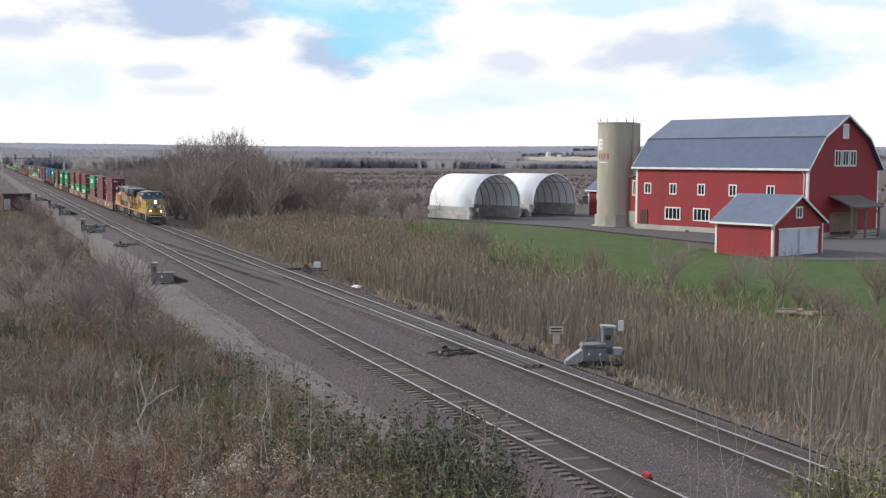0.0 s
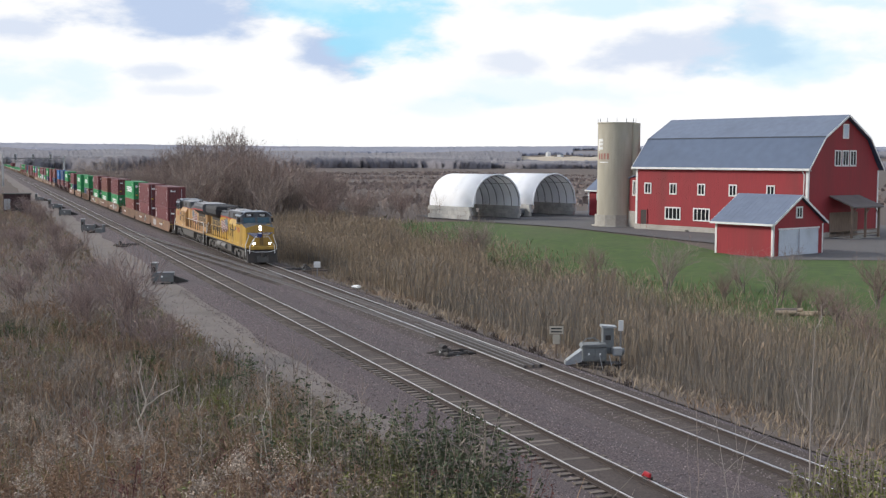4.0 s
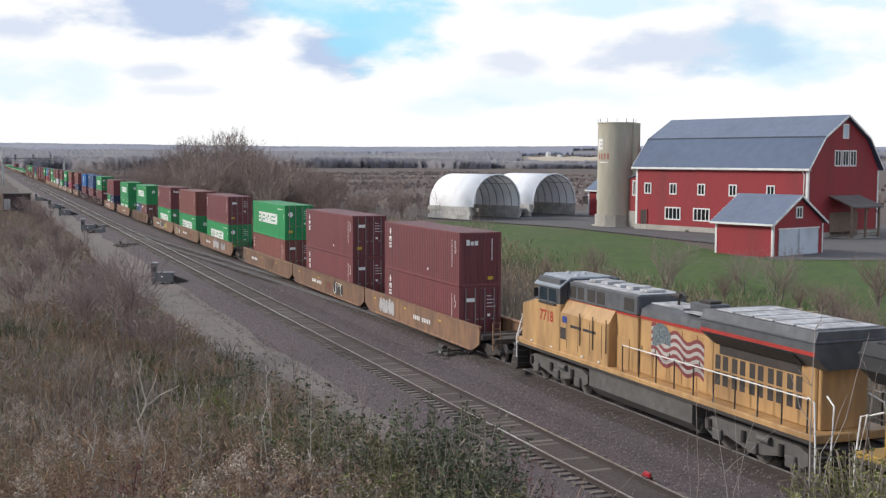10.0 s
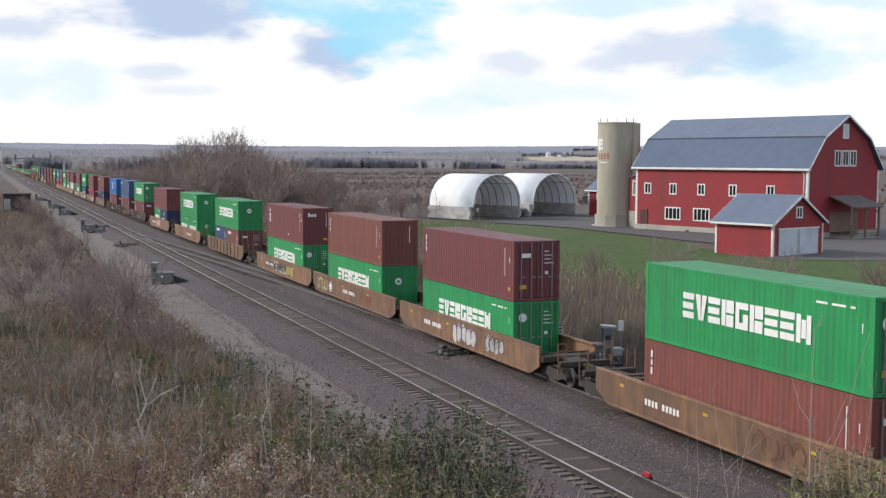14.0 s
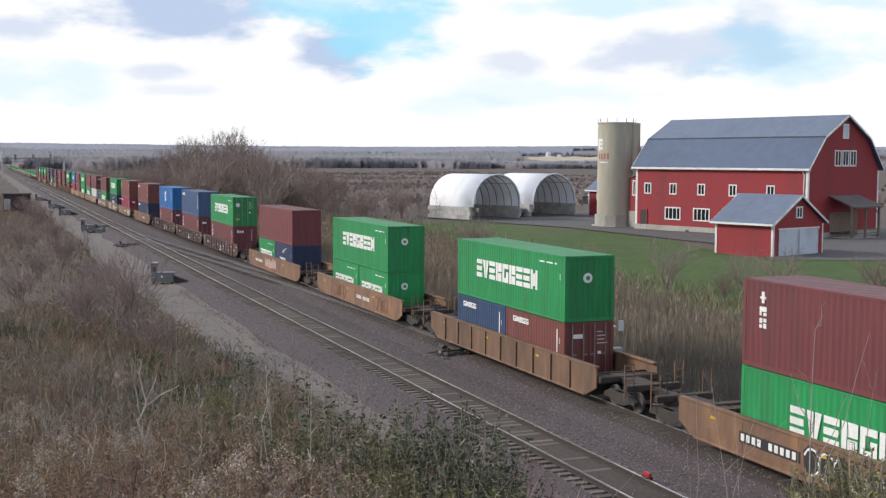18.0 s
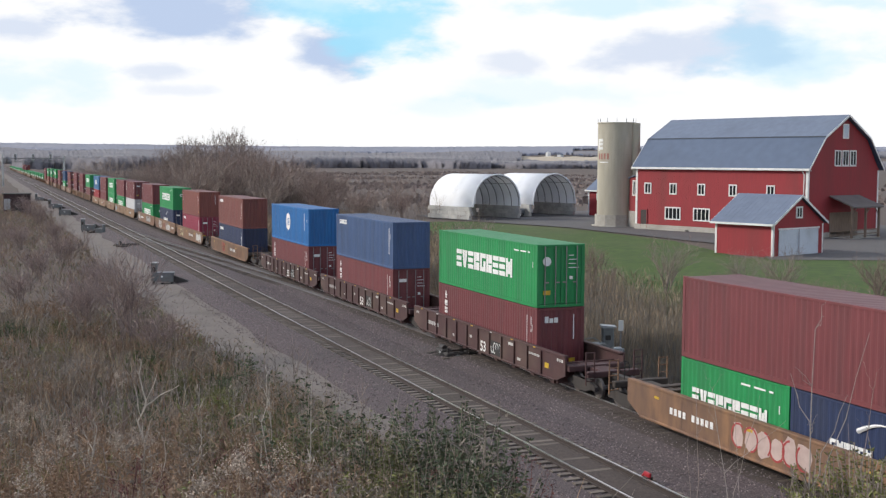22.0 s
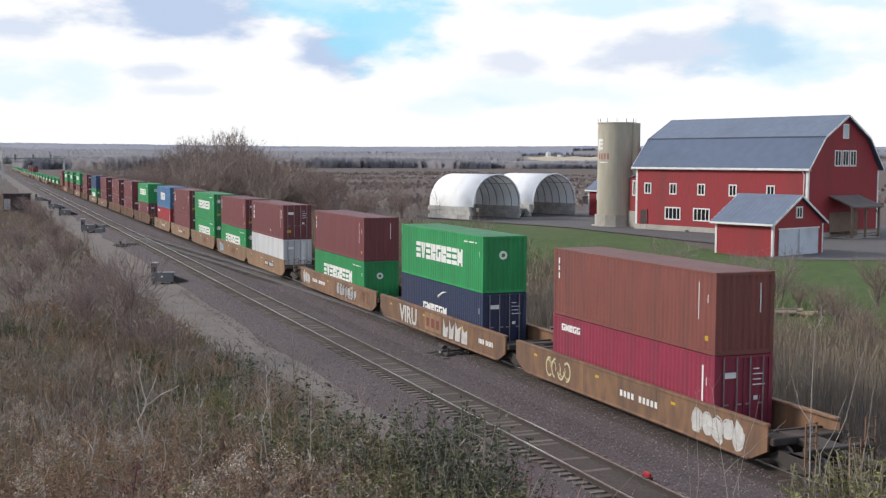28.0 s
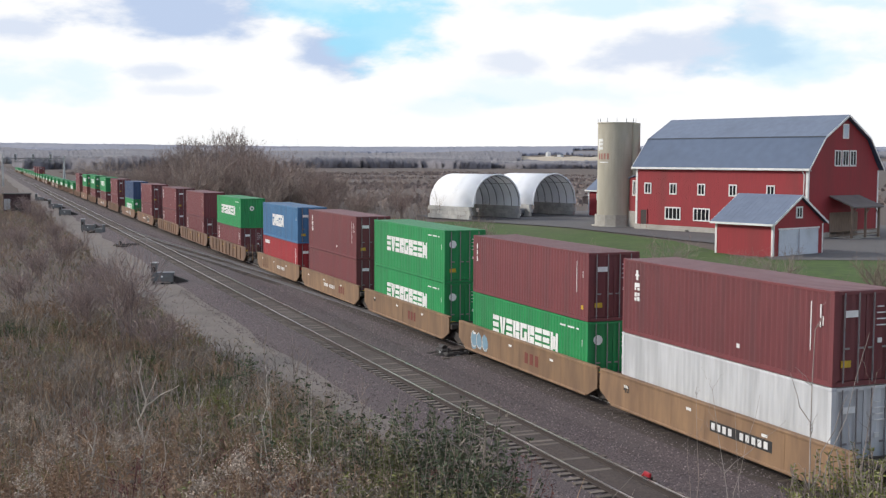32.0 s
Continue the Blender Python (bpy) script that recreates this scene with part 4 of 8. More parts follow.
    # markings on the long side
    for y, out in ((-CW + 0.008, -1),):
        if mark == "word":
            if length == 40:
                part("lettering", letter_row(2.5, 9.55, h * 0.39, h * 0.70, 9, y, out), mark_white, t, "row of large white block shapes")
            else:
                part("lettering", letter_row(0.7, 5.0, h * 0.36, h * 0.62, 9, y, out), mark_white, t, "row of white block shapes")
            part("number_marking", Shape().box(L - 2.5, L - 2.0, y, y + out * 0.008, h * 0.85, h * 0.875).box(L - 1.8, L - 1.2, y, y + out * 0.008, h * 0.85, h * 0.875).box(L - 1.0, L - 0.8, y, y + out * 0.008, h * 0.85, h * 0.875), mark_white, t)
        elif mark == "tex":
            part("lettering", Shape().box(0.98, 1.12, y, y + out * 0.012, h * 0.74, h * 0.87).box(0.90, 1.20, y, y + out * 0.0125, h * 0.79, h * 0.815).box(0.88, 0.98, y, y + out * 0.012, h * 0.60, h * 0.70).box(1.08, 1.24, y, y + out * 0.012, h * 0.60, h * 0.635).box(0.98, 1.24, y, y + out * 0.0125, h * 0.645, h * 0.70).box(0.88, 1.03, y, y + out * 0.012, h * 0.515, h * 0.57).box(1.09, 1.24, y, y + out * 0.012, h * 0.46, h * 0.515).box(1.09, 1.24, y, y + out * 0.0125, h * 0.53, h * 0.57).box(0.88, 1.03, y, y + out * 0.0125, h * 0.46, h * 0.50).box(7.45, 7.62, y, y + out * 0.010, h * 0.17, h * 0.22), mark_white, t, "three small white marks in a column")
            part("number_marking", Shape().box(L - 1.05, L - 1.01, y, y + out * 0.008, h * 0.34, h * 0.86).box(L - 0.62, L - 0.57, y, y + out * 0.008, h * 0.60, h * 0.66).box(L - 0.62, L - 0.57, y, y + out * 0.008, h * 0.70, h * 0.84), mark_white, t)
        elif mark == "bars":
            part("number_marking", Shape().box(L - 1.05, L - 1.01, y, y + out * 0.008, h * 0.40, h * 0.86).box(0.45, 0.56, y, y + out * 0.008, h * 0.55, h * 0.64).box(0.45, 0.56, y, y + out * 0.008, h * 0.67, h * 0.74).box(0.45, 0.56, y, y + out * 0.008, h * 0.77, h * 0.86), mark_white, t)
            part("yellow_label", Shape().box(L - 0.62, L - 0.42, y, y + out * 0.009, h * 0.16, h * 0.22), mark_yellow, t)
        elif mark == "crest":
            part("crest", Shape().tube([(L * 0.475, y, h * 0.56), (L * 0.475, y + out * 0.010, h * 0.56)], 0.72, 8), mark_white, t, "octagonal white emblem")
            part("crest_centre", Shape().box(L * 0.475 - 0.42, L * 0.475 - 0.22, y, y + out * 0.016, h * 0.46, h * 0.66).box(L * 0.475 + 0.12, L * 0.475 + 0.36, y, y + out * 0.016, h * 0.46, h * 0.66), mat, t)
            part("number_marking", Shape().box(L - 1.3, L - 1.2, y, y + out * 0.008, h * 0.4, h * 0.86), mark_white, t)
        elif mark == "name":
            part("lettering", letter_row(3.6, 7.6, h * 0.36, h * 0.70, 6, y, out, 9), mark_white, t, "white block shapes")
        elif mark == "small":
            part("lettering", letter_row(0.8, 2.5, h * 0.78, h * 0.88, 5, y, out, 9), mark_white, t)
            part("number_marking", Shape().box(L - 0.75, L - 0.66, y, y + out * 0.008, h * 0.3, h * 0.86), mark_white, t)
        elif mark == "swoosh":
            part("lettering", letter_row(L * 0.30, L * 0.60, h * 0.38, h * 0.54, 6, y, out, 9), mark_white, t)
            part("swoosh", Shape().tube([(L * 0.5 + 1.1 * k / 6, y, h * 0.72 + 0.35 * math.sin(k / 6 * 1.6)) for k in range(7)], 0.09, 6, 0.02), mark_white, t)
        if mark != "none":
            part("number_marking", Shape().box(L - 0.5, L - 0.46, y, y + out * 0.008, h * 0.62, h * 0.72), mark_white, t)
    BOXES[key] = t
    return t


def squiggle(rnd, x0, x1, z0, z1, y, n, w):
    """Loose painted strokes along a well car's side."""
    s = Shape()
    for i in range(n):
        cx = x0 + (x1 - x0) * (i + 0.5) / n
        ww = (x1 - x0) / n * 0.55
        a0, span = rnd.uniform(0, 6.28), rnd.uniform(2.0, 4.6)
        pts = [(cx + math.cos(a0 + span * k / 8) * ww, (z0 + z1) / 2 + math.sin(a0 + span * k / 8) * (z1 - z0) * 0.46) for k in range(9)]
        yy = y - 0.002 * (i % 3)
        for (xa, za), (xb, zb) in zip(pts, pts[1:]):
            d = Vector((xb - xa, zb - za)).normalized()
            p = Vector((-d.y, d.x)) * w
            s.poly([(xa - p.x, yy, za - p.y), (xb - p.x, yy, zb - p.y), (xb + p.x, yy, zb + p.y), (xa + p.x, yy, za + p.y)], [(0, 1, 2, 3)])
    return s


def blob_row(rnd, x0, x1, z0, z1, y, n):
    """Filled, swollen shapes of sprayed paint, overlapping."""
    s = Shape()
    for i in range(n):
        cx, cz = x0 + (x1 - x0) * (i + 0.5) / n + rnd.uniform(-0.05, 0.05), (z0 + z1) / 2 + rnd.uniform(-0.08, 0.08)
        rx, rz = (x1 - x0) / n * rnd.uniform(0.42, 0.62), (z1 - z0) * rnd.uniform(0.36, 0.5)
        pts = []
        for k in range(11):
            a = 2 * math.pi * k / 11
            q = rnd.uniform(0.72, 1.1)
            pts.append((cx + math.copysign(abs(math.cos(a)) ** 0.7, math.cos(a)) * rx * q, y - 0.001 * (i % 3), cz + math.copysign(abs(math.sin(a)) ** 0.7, math.sin(a)) * rz * q))
        s.poly(pts, [tuple(range(11))])
    return s


def bogie(parent, x, wheel_r=0.42, base=1.78):
    """A two-axle truck under a well car."""
    tr = part("truck", Shape().box(x - 0.35, x + 0.35, -1.15, 1.15, 0.42, 0.72), dark_iron, parent, "dark cast steel truck")
    for s in (-1, 1):
        y0, y1 = sorted((s * 0.98, s * 1.16))
        part("side_frame", Shape().prism([(x - 1.2, 0.52), (x - 0.75, 0.72), (x + 0.75, 0.72), (x + 1.2, 0.52), (x + 1.2, 0.36), (x + 0.8, 0.38), (x + 0.35, 0.22), (x - 0.35, 0.22), (x - 0.8, 0.38), (x - 1.2, 0.36)], y0, y1), dark_iron, tr)
    for d in (-base / 2, base / 2):
        w = Shape()
        for s in (-1, 1):
            w.cyl((x + d, s * 0.72, wheel_r), (x + d, s * 0.84, wheel_r), wheel_r, 20)
        w.cyl((x + d, -0.85, wheel_r), (x + d, 0.85, wheel_r), 0.08, 8)
        part("wheelset", w, wheel_steel, tr)
    return tr


car_orange = material("well_car_orange_yellow", (0.262, 0.140, 0.070), (0.125, 0.072, 0.049), rough=0.7, grain=1.8, stain=0.8, dirt=(0.110, 0.066, 0.048), lean=0.22, bump=0.003, spread=0.42, stretch=(1.3, 1, 0.5))
car_ends = material("greasy_car_end", (0.062, 0.047, 0.038), (0.036, 0.030, 0.027), rough=0.75, grain=4, stain=0.9, dirt=(0.09, 0.06, 0.042))
car_brown = material("well_car_dark_brown", (0.070, 0.028, 0.028), (0.048, 0.022, 0.022), rough=0.65, grain=2.5, stain=0.5, dirt=(0.10, 0.065, 0.05), lean=0.12)
car_rust = material("well_car_rusty_orange", (0.245, 0.140, 0.078), (0.130, 0.076, 0.052), rough=0.75, grain=1.8, stain=0.7, dirt=(0.085, 0.055, 0.042), lean=0.14, spread=0.55, stretch=(1.4, 1, 0.35))
car_yellow = material("well_car_yellow", (0.285, 0.172, 0.090), (0.170, 0.104, 0.062), rough=0.65, grain=2.2, stain=0.7, dirt=(0.14, 0.08, 0.048), lean=0.12, spread=0.55, stretch=(1.4, 1, 0.35))
tag_silver = material("sprayed_silver_paint", (0.46, 0.45, 0.44), (0.36, 0.35, 0.35), rough=0.6, grain=6)
tag_blue = material("sprayed_blue_paint", (0.20, 0.33, 0.42), rough=0.6, grain=6)
tag_pale = material("sprayed_white_paint", (0.56, 0.56, 0.54), (0.42, 0.41, 0.39), rough=0.7, grain=4, spread=0.4)
tag_purple = material("sprayed_purple_paint", (0.13, 0.08, 0.22), rough=0.6, grain=6)
tag_yellow = material("sprayed_yellow_paint", (0.45, 0.36, 0.10), rough=0.6, grain=6)
tag_brown = material("faded_brown_logo", (0.115, 0.045, 0.03), (0.16, 0.07, 0.04), rough=0.7, grain=8)
tag_red = material("sprayed_red_paint", (0.42, 0.06, 0.06), rough=0.6, grain=6)
tag_pink = material("sprayed_pale_pink_paint", (0.52, 0.40, 0.36), (0.42, 0.31, 0.28), rough=0.7, grain=4)
tag_yellow_white = material("sprayed_cream_paint", (0.60, 0.56, 0.34), (0.5, 0.46, 0.28), rough=0.7, grain=4)
tag_logo = material("red_brown_logo", (0.20, 0.045, 0.030), (0.15, 0.04, 0.03), rough=0.7, grain=8)
CAR_PAINT = {"orange": car_orange, "brown": car_brown, "rust": car_rust, "yellow": car_yellow}
CAR_WORD = {"orange": "orange-yellow", "brown": "dark brown", "rust": "rusty orange", "yellow": "yellow"}


# what is painted on single cars: (kind, from, to) along the side from the car's middle
PAINTED = {
    0: (("grey", -6.4, -3.6), ("plate", -0.2, 2.6)),
    1: (("logo", 0.4, 1.9), ("black", 2.3, 4.6), ("plate", -3.4, -0.8)),
    2: (("plate", -5.6, -3.2), ("faint", 1.0, 3.6)),
    3: (("purple", -1.0, 2.2), ("plate", -5.2, -2.6), ("silver", 3.4, 5.6)),
    4: (("bubble", -8.2, -5.5), ("star", -5.3, -4.0), ("plate", -1.6, 1.2), ("logo", 3.2, 4.9)),
    5: (("plate_dark", -5.7, -2.8), ("black", -2.5, 1.5), ("yellow", 1.6, 3.9)),
    7: (("faint", -5.0, -2.2), ("plate", 0.4, 3.2), ("brown", 4.4, 6.8)),
    8: (("pink", -2.6, 1.4), ("plate", -6.4, -3.6)),
    12: (("red", -3.2, -1.4), ("plate", 1.2, 3.6), ("faint", 4.2, 6.6)),
    13: (("plate", 0.2, 3.0), ("white", 5.2, 8.2), ("bubble", -6.2, -4.0)),
    14: (("tall", -5.7, -1.7), ("patch_logo", -1.5, 1.0), ("blocks", 1.3, 4.8), ("plate", 6.2, 8.0)),
    15: (("white", -8.6, -6.6), ("plate", -5.8, -2.4), ("silver", 0.6, 5.2), ("faint", 6.4, 8.0)),
    16: (("forty", -5.5, -4.9), ("plate_dark", 0.4, 3.6)),
    17: (("blue", -5.7, -3.6), ("logo", 0.4, 2.2)),
    18: (("forty", -5.5, -4.9), ("logo", 0.8, 2.4)),
    19: (("plate", -1.0, 1.8), ("logo", 2.6, 4.2)),
    20: (("faint", -5.2, -3.0), ("plate", 0.2, 2.8)),
}


def decals(side, seed, h, mat, y):
    """Reporting marks as plain bars, maker's bars and sprayed graffiti on one side of a car."""
    rnd = random.Random(seed * 7 + 1)
    rows = PAINTED.get(seed) or (("plate", -2.0, 0.8), (rnd.choice(("silver", "white", "black", "faint")), 2.2, rnd.uniform(4.2, 5.6)))
    sprayed = {"grey": (tag_silver, tag_silver), "black": (mark_black, mark_white), "purple": (tag_pale, tag_purple), "silver": (tag_silver, mark_black), "bubble": (None, tag_yellow_white),
               "yellow": (tag_yellow, mark_black), "faint": (None, tag_brown), "brown": (None, tag_brown), "pink": (tag_pink, tag_red), "red": (None, tag_red), "white": (tag_pale, tag_silver), "blue": (tag_blue, tag_pale)}
    for kind, a, b in rows:
        n = max(2, round((b - a) / 0.62))
        if kind in sprayed:
            fill, line = sprayed[kind]
            if fill:
                tagged(part("graffiti", blob_row(rnd, a, b, 0.34, 1.36, y - 0.003, n), fill, side, "sprayed graffiti, unreadable"), kind="stuff")
            tagged(part("graffiti", squiggle(rnd, a, b, 0.42, 1.30, y - 0.009, n, 0.034 if fill else 0.045), line, side, "sprayed graffiti outline"), kind="stuff")
            if not fill or kind == "silver":
                tagged(part("graffiti", squiggle(rnd, a, b, 0.55, 1.18, y - 0.011, n + 1, 0.026), line, side, "sprayed graffiti outline"), kind="stuff")
        elif kind in ("plate", "plate_dark"):
            k = 10
            w = (b - a) / k
            if kind == "plate_dark":
                part("marking_plate", Shape().box(a - 0.1, b + 0.1, y - 0.004, y, 0.66, 1.04), mark_black, side)
            part("number_marking", functools.reduce(lambda q, i: q.box(a + i * w, a + i * w + w * 0.62, y - 0.009, y - 0.002, 0.73, 0.97) if i != 4 else q, range(k), Shape()), mark_white, side)
        elif kind in ("logo", "patch_logo"):
            if kind == "patch_logo":
                part("maker_patch", Shape().box(a, b, y - 0.004, y, 0.40, 1.40), car_yellow, side)
            m, w = (a + b) / 2, (b - a) * 0.30
            for k in (-1, 0, 1):
                c = m + k * w
                part("logo_bar", Shape().box(c - w * 0.30, c + w * 0.30, y - 0.010, y - 0.003, 0.60, 1.10), tag_logo, side)
        elif kind == "tall":
            lettering("graffiti", "VIRU", 1.36, tag_pale, on_side(a, y - 0.006, 0.38, -1), side, "tall white sprayed letters", 0.035)
        elif kind == "forty":
            lettering("lettering", "40", 0.42, mark_black, on_side(a, y - 0.004, 0.92, -1), side, "painted number 40", 0.004)
        elif kind == "star":
            pts = []
            for k in range(18):
                q, r = 2 * math.pi * k / 18, (0.62 if k % 2 else 0.24) * rnd.uniform(0.8, 1.1)
                pts.append(((a + b) / 2 + math.cos(q) * r, y - 0.004, 0.84 + math.sin(q) * r * 0.8))
            part("graffiti", Shape().poly(pts, [tuple(range(18))]), mark_white, side, "sprayed white star")
        elif kind == "blocks":
            for k in range(4):
                c, w = a + (b - a) * k / 4, (b - a) / 4
                part("graffiti", Shape().prism([(c, 0.36), (c + w * rnd.uniform(0.6, 0.9), 0.40), (c + w * 0.88, rnd.uniform(0.9, 1.36)), (c + w * 0.4, rnd.uniform(0.8, 1.2)), (c + w * 0.06, 1.36)], y - 0.006, y), tag_pale, side, "sprayed white shape")


def well_car(kind, well, half_rear, half_front, rear_end, front_end, seed):
    """One unit: a well between two end platforms. half_*: from its middle to its ends; *_end: 'joint' has the shared truck, 'coupler' its own, 'none' rests on the neighbour's."""
    rnd = random.Random(seed)
    mat = CAR_PAINT[kind]
    t = thing("well_car", "%s steel double-stack well car, weathered%s" % (CAR_WORD[kind], " with sprayed graffiti" if kind == "orange" else ""), "railway car", "well cars of the freight train")
    h = well / 2
    ribbed = kind in ("brown", "rust")
    base = 0.34 if kind == "brown" else 0.24
    dark = car_ends if kind != "brown" else mat
    for s in (-1, 1):
        y0, y1 = sorted((s * 1.40, s * 1.47))
        side = part("side_sill", Shape().prism([(-h - 0.95, 1.50), (-h - 0.95, 0.66), (-h - 0.1, base), (h + 0.1, base), (h + 0.95, 0.66), (h + 0.95, 1.50)], y0, y1), mat, t)
        a, b = sorted((s * 1.28, s * 1.50))
        part("top_chord", Shape().slab(-h - 0.9, h + 0.9, a, b, 1.44, 1.54, 0.02), mat, side)
        part("bottom_chord", Shape().slab(-h, h, *sorted((s * 1.28, s * 1.51)), base - 0.06, base + 0.04, 0.02), mat, side)
        if s > 0:
            continue
        if ribbed:
            n = round(well / 2.2) if kind == "rust" else 10
            for i in range(n + 1):
                x = -h + 1.3 + (well - 2.6) * i / n
                c, d = sorted((s * 1.47, s * 1.545))
                part("rib", Shape().box(x - 0.045, x + 0.045, c, d - s * 0.03, base + 0.04, 1.44), mat, side)
        yo = s * 1.472
        if kind == "brown":
            lettering("lettering", "53", 0.72, mark_white, on_side(0.25, yo - 0.006, 0.40, -1), side, "white painted number 53", 0.012)
            part("graffiti_ground", Shape().box(1.55, 2.75, yo - 0.004, yo, 0.42, 1.10), mark_black, side)
            tagged(part("graffiti", squiggle(rnd, 1.6, 2.7, 0.48, 1.04, yo - 0.008, 4, 0.03), mark_white, side, "sprayed white scrawl"), kind="stuff")
            bars = Shape()
            for k in range(7):
                bars.box(-h + 1.2 + k * 0.26, -h + 1.38 + k * 0.26, yo - 0.008, yo, 0.78, 0.98).box(h - 2.6 + k * 0.16, h - 2.5 + k * 0.16, yo - 0.008, yo, 1.1, 1.2)
            part("number_marking", bars, tag_pale, side)
            for i in range(7):
                part("yellow_label", Shape().box(-h + 0.3 + i * well / 7, -h + 0.52 + i * well / 7, *sorted((s * 1.50, s * 1.508)), 1.465, 1.52), (mark_yellow, tag_pale, mark_yellow)[i % 3], side)
            part("yellow_plate", Shape().box(h - 1.0, h - 0.6, yo - 0.008, yo, 0.74, 0.96), mark_yellow, side)
            for k, (x, w, z) in enumerate(((-1.1, 0.24, 0.86), (-3.4, 0.18, 0.60), (3.6, 0.5, 1.18), (4.6, 0.34, 0.60), (h + 0.2, 0.12, 1.2), (h + 0.42, 0.10, 1.2), (h + 0.6, 0.14, 1.2), (-h - 0.5, 0.14, 1.16), (-h - 0.25, 0.12, 1.16))):
                part("small_mark", Shape().box(x, x + w, yo - 0.008, yo, z, z + 0.13), tag_pale, side)
        else:
            for i in range(3):
                x = -h + 1.0 + i * well / 3
                part("yellow_label", Shape().box(x, x + 0.3, *sorted((yo, yo + s * 0.008)), 1.1, 1.2), mark_yellow if kind != "yellow" else mark_white, side)
            if not ribbed:
                decals(side, seed, h, mat, yo)
        for i in range(1, 6):
            x = -h + well * i / 6
            if not ribbed:
                part("weld_seam", Shape().box(x - 0.012, x + 0.012, *sorted((s * 1.468, s * 1.4765)), 0.18, 1.44), mat, side)
    fl = Shape()
    for i in range(9):
        x = -h + 0.4 + (well - 0.8) * i / 8
        fl.box(x - 0.18, x + 0.18, -1.40, 1.40, 0.14, 0.26)
    part("floor_beams", fl, mat, t)
    for s, half, end in ((-1, half_rear, rear_end), (1, half_front, front_end)):
        x0, x1 = sorted((s * h, s * (half - (0.15 if end != "coupler" else 1.2))))
        pf = part("end_platform", Shape().slab(x0, x1, -0.42, 0.42, 0.82, 1.06, 0.03), dark, t)
        xb = s * h
        part("bulkhead", Shape().box(*sorted((xb, xb + s * 0.12)), -1.40, 1.40, 0.2, 1.1), dark, pf)
        part("bolster", Shape().slab(*sorted((s * (h + 0.75), s * (h + 1.15))), -1.38, 1.38, 0.86, 1.12, 0.03), dark, pf)
        part("deck_plate", Shape().box(*sorted((s * (h + 0.12), s * (h + 0.75))), -1.39, -0.5, 1.0, 1.04).box(*sorted((s * (h + 0.12), s * (h + 0.75))), 0.5, 1.39, 1.0, 1.04), dark, pf)
        if end == "coupler":
            xt = s * (half - 1.75)
            bogie(t, xt)
            part("end_sill", Shape().slab(*sorted((s * (half - 1.25), s * (half - 0.95))), -1.25, 1.25, 0.84, 1.10, 0.03), dark, t)
            part("coupler", Shape().box(*sorted((s * (half - 1.0), s * half)), -0.14, 0.14, 0.72, 1.0), dark_iron, t)
            for yy in (-1.15, 1.15):
                lad = Shape()
                for q in (-0.22, 0.18):
                    lad.box(*sorted((s * (half - 1.0), s * (half - 0.95))), yy + q, yy + q + 0.04, 0.55, 1.95)
                for z in (0.7, 1.0, 1.3, 1.6, 1.9):
                    lad.box(*sorted((s * (half - 0.99), s * (half - 0.96))), yy - 0.2, yy + 0.2, z, z + 0.035)
                part("ladder", lad, mat, t)
            part("brake_wheel", Shape().tube([(s * (half - 0.88), -0.6 + 0.24 * math.cos(k * math.pi / 7), 1.6 + 0.24 * math.sin(k * math.pi / 7)) for k in range(15)], 0.022, 5).box(*sorted((s * (half - 0.9), s * (half - 0.87))), -0.84, -0.36, 1.58, 1.62).box(*sorted((s * (half - 0.9), s * (half - 0.87))), -0.62, -0.58, 0.95, 1.84), dark_iron, t) if s < 0 else None
        elif end == "joint":
            bogie(t, s * half)
    return t


MOVERS = []      # (thing, x at 16 s, z, turned)

C9, C8 = 2.896, 2.591
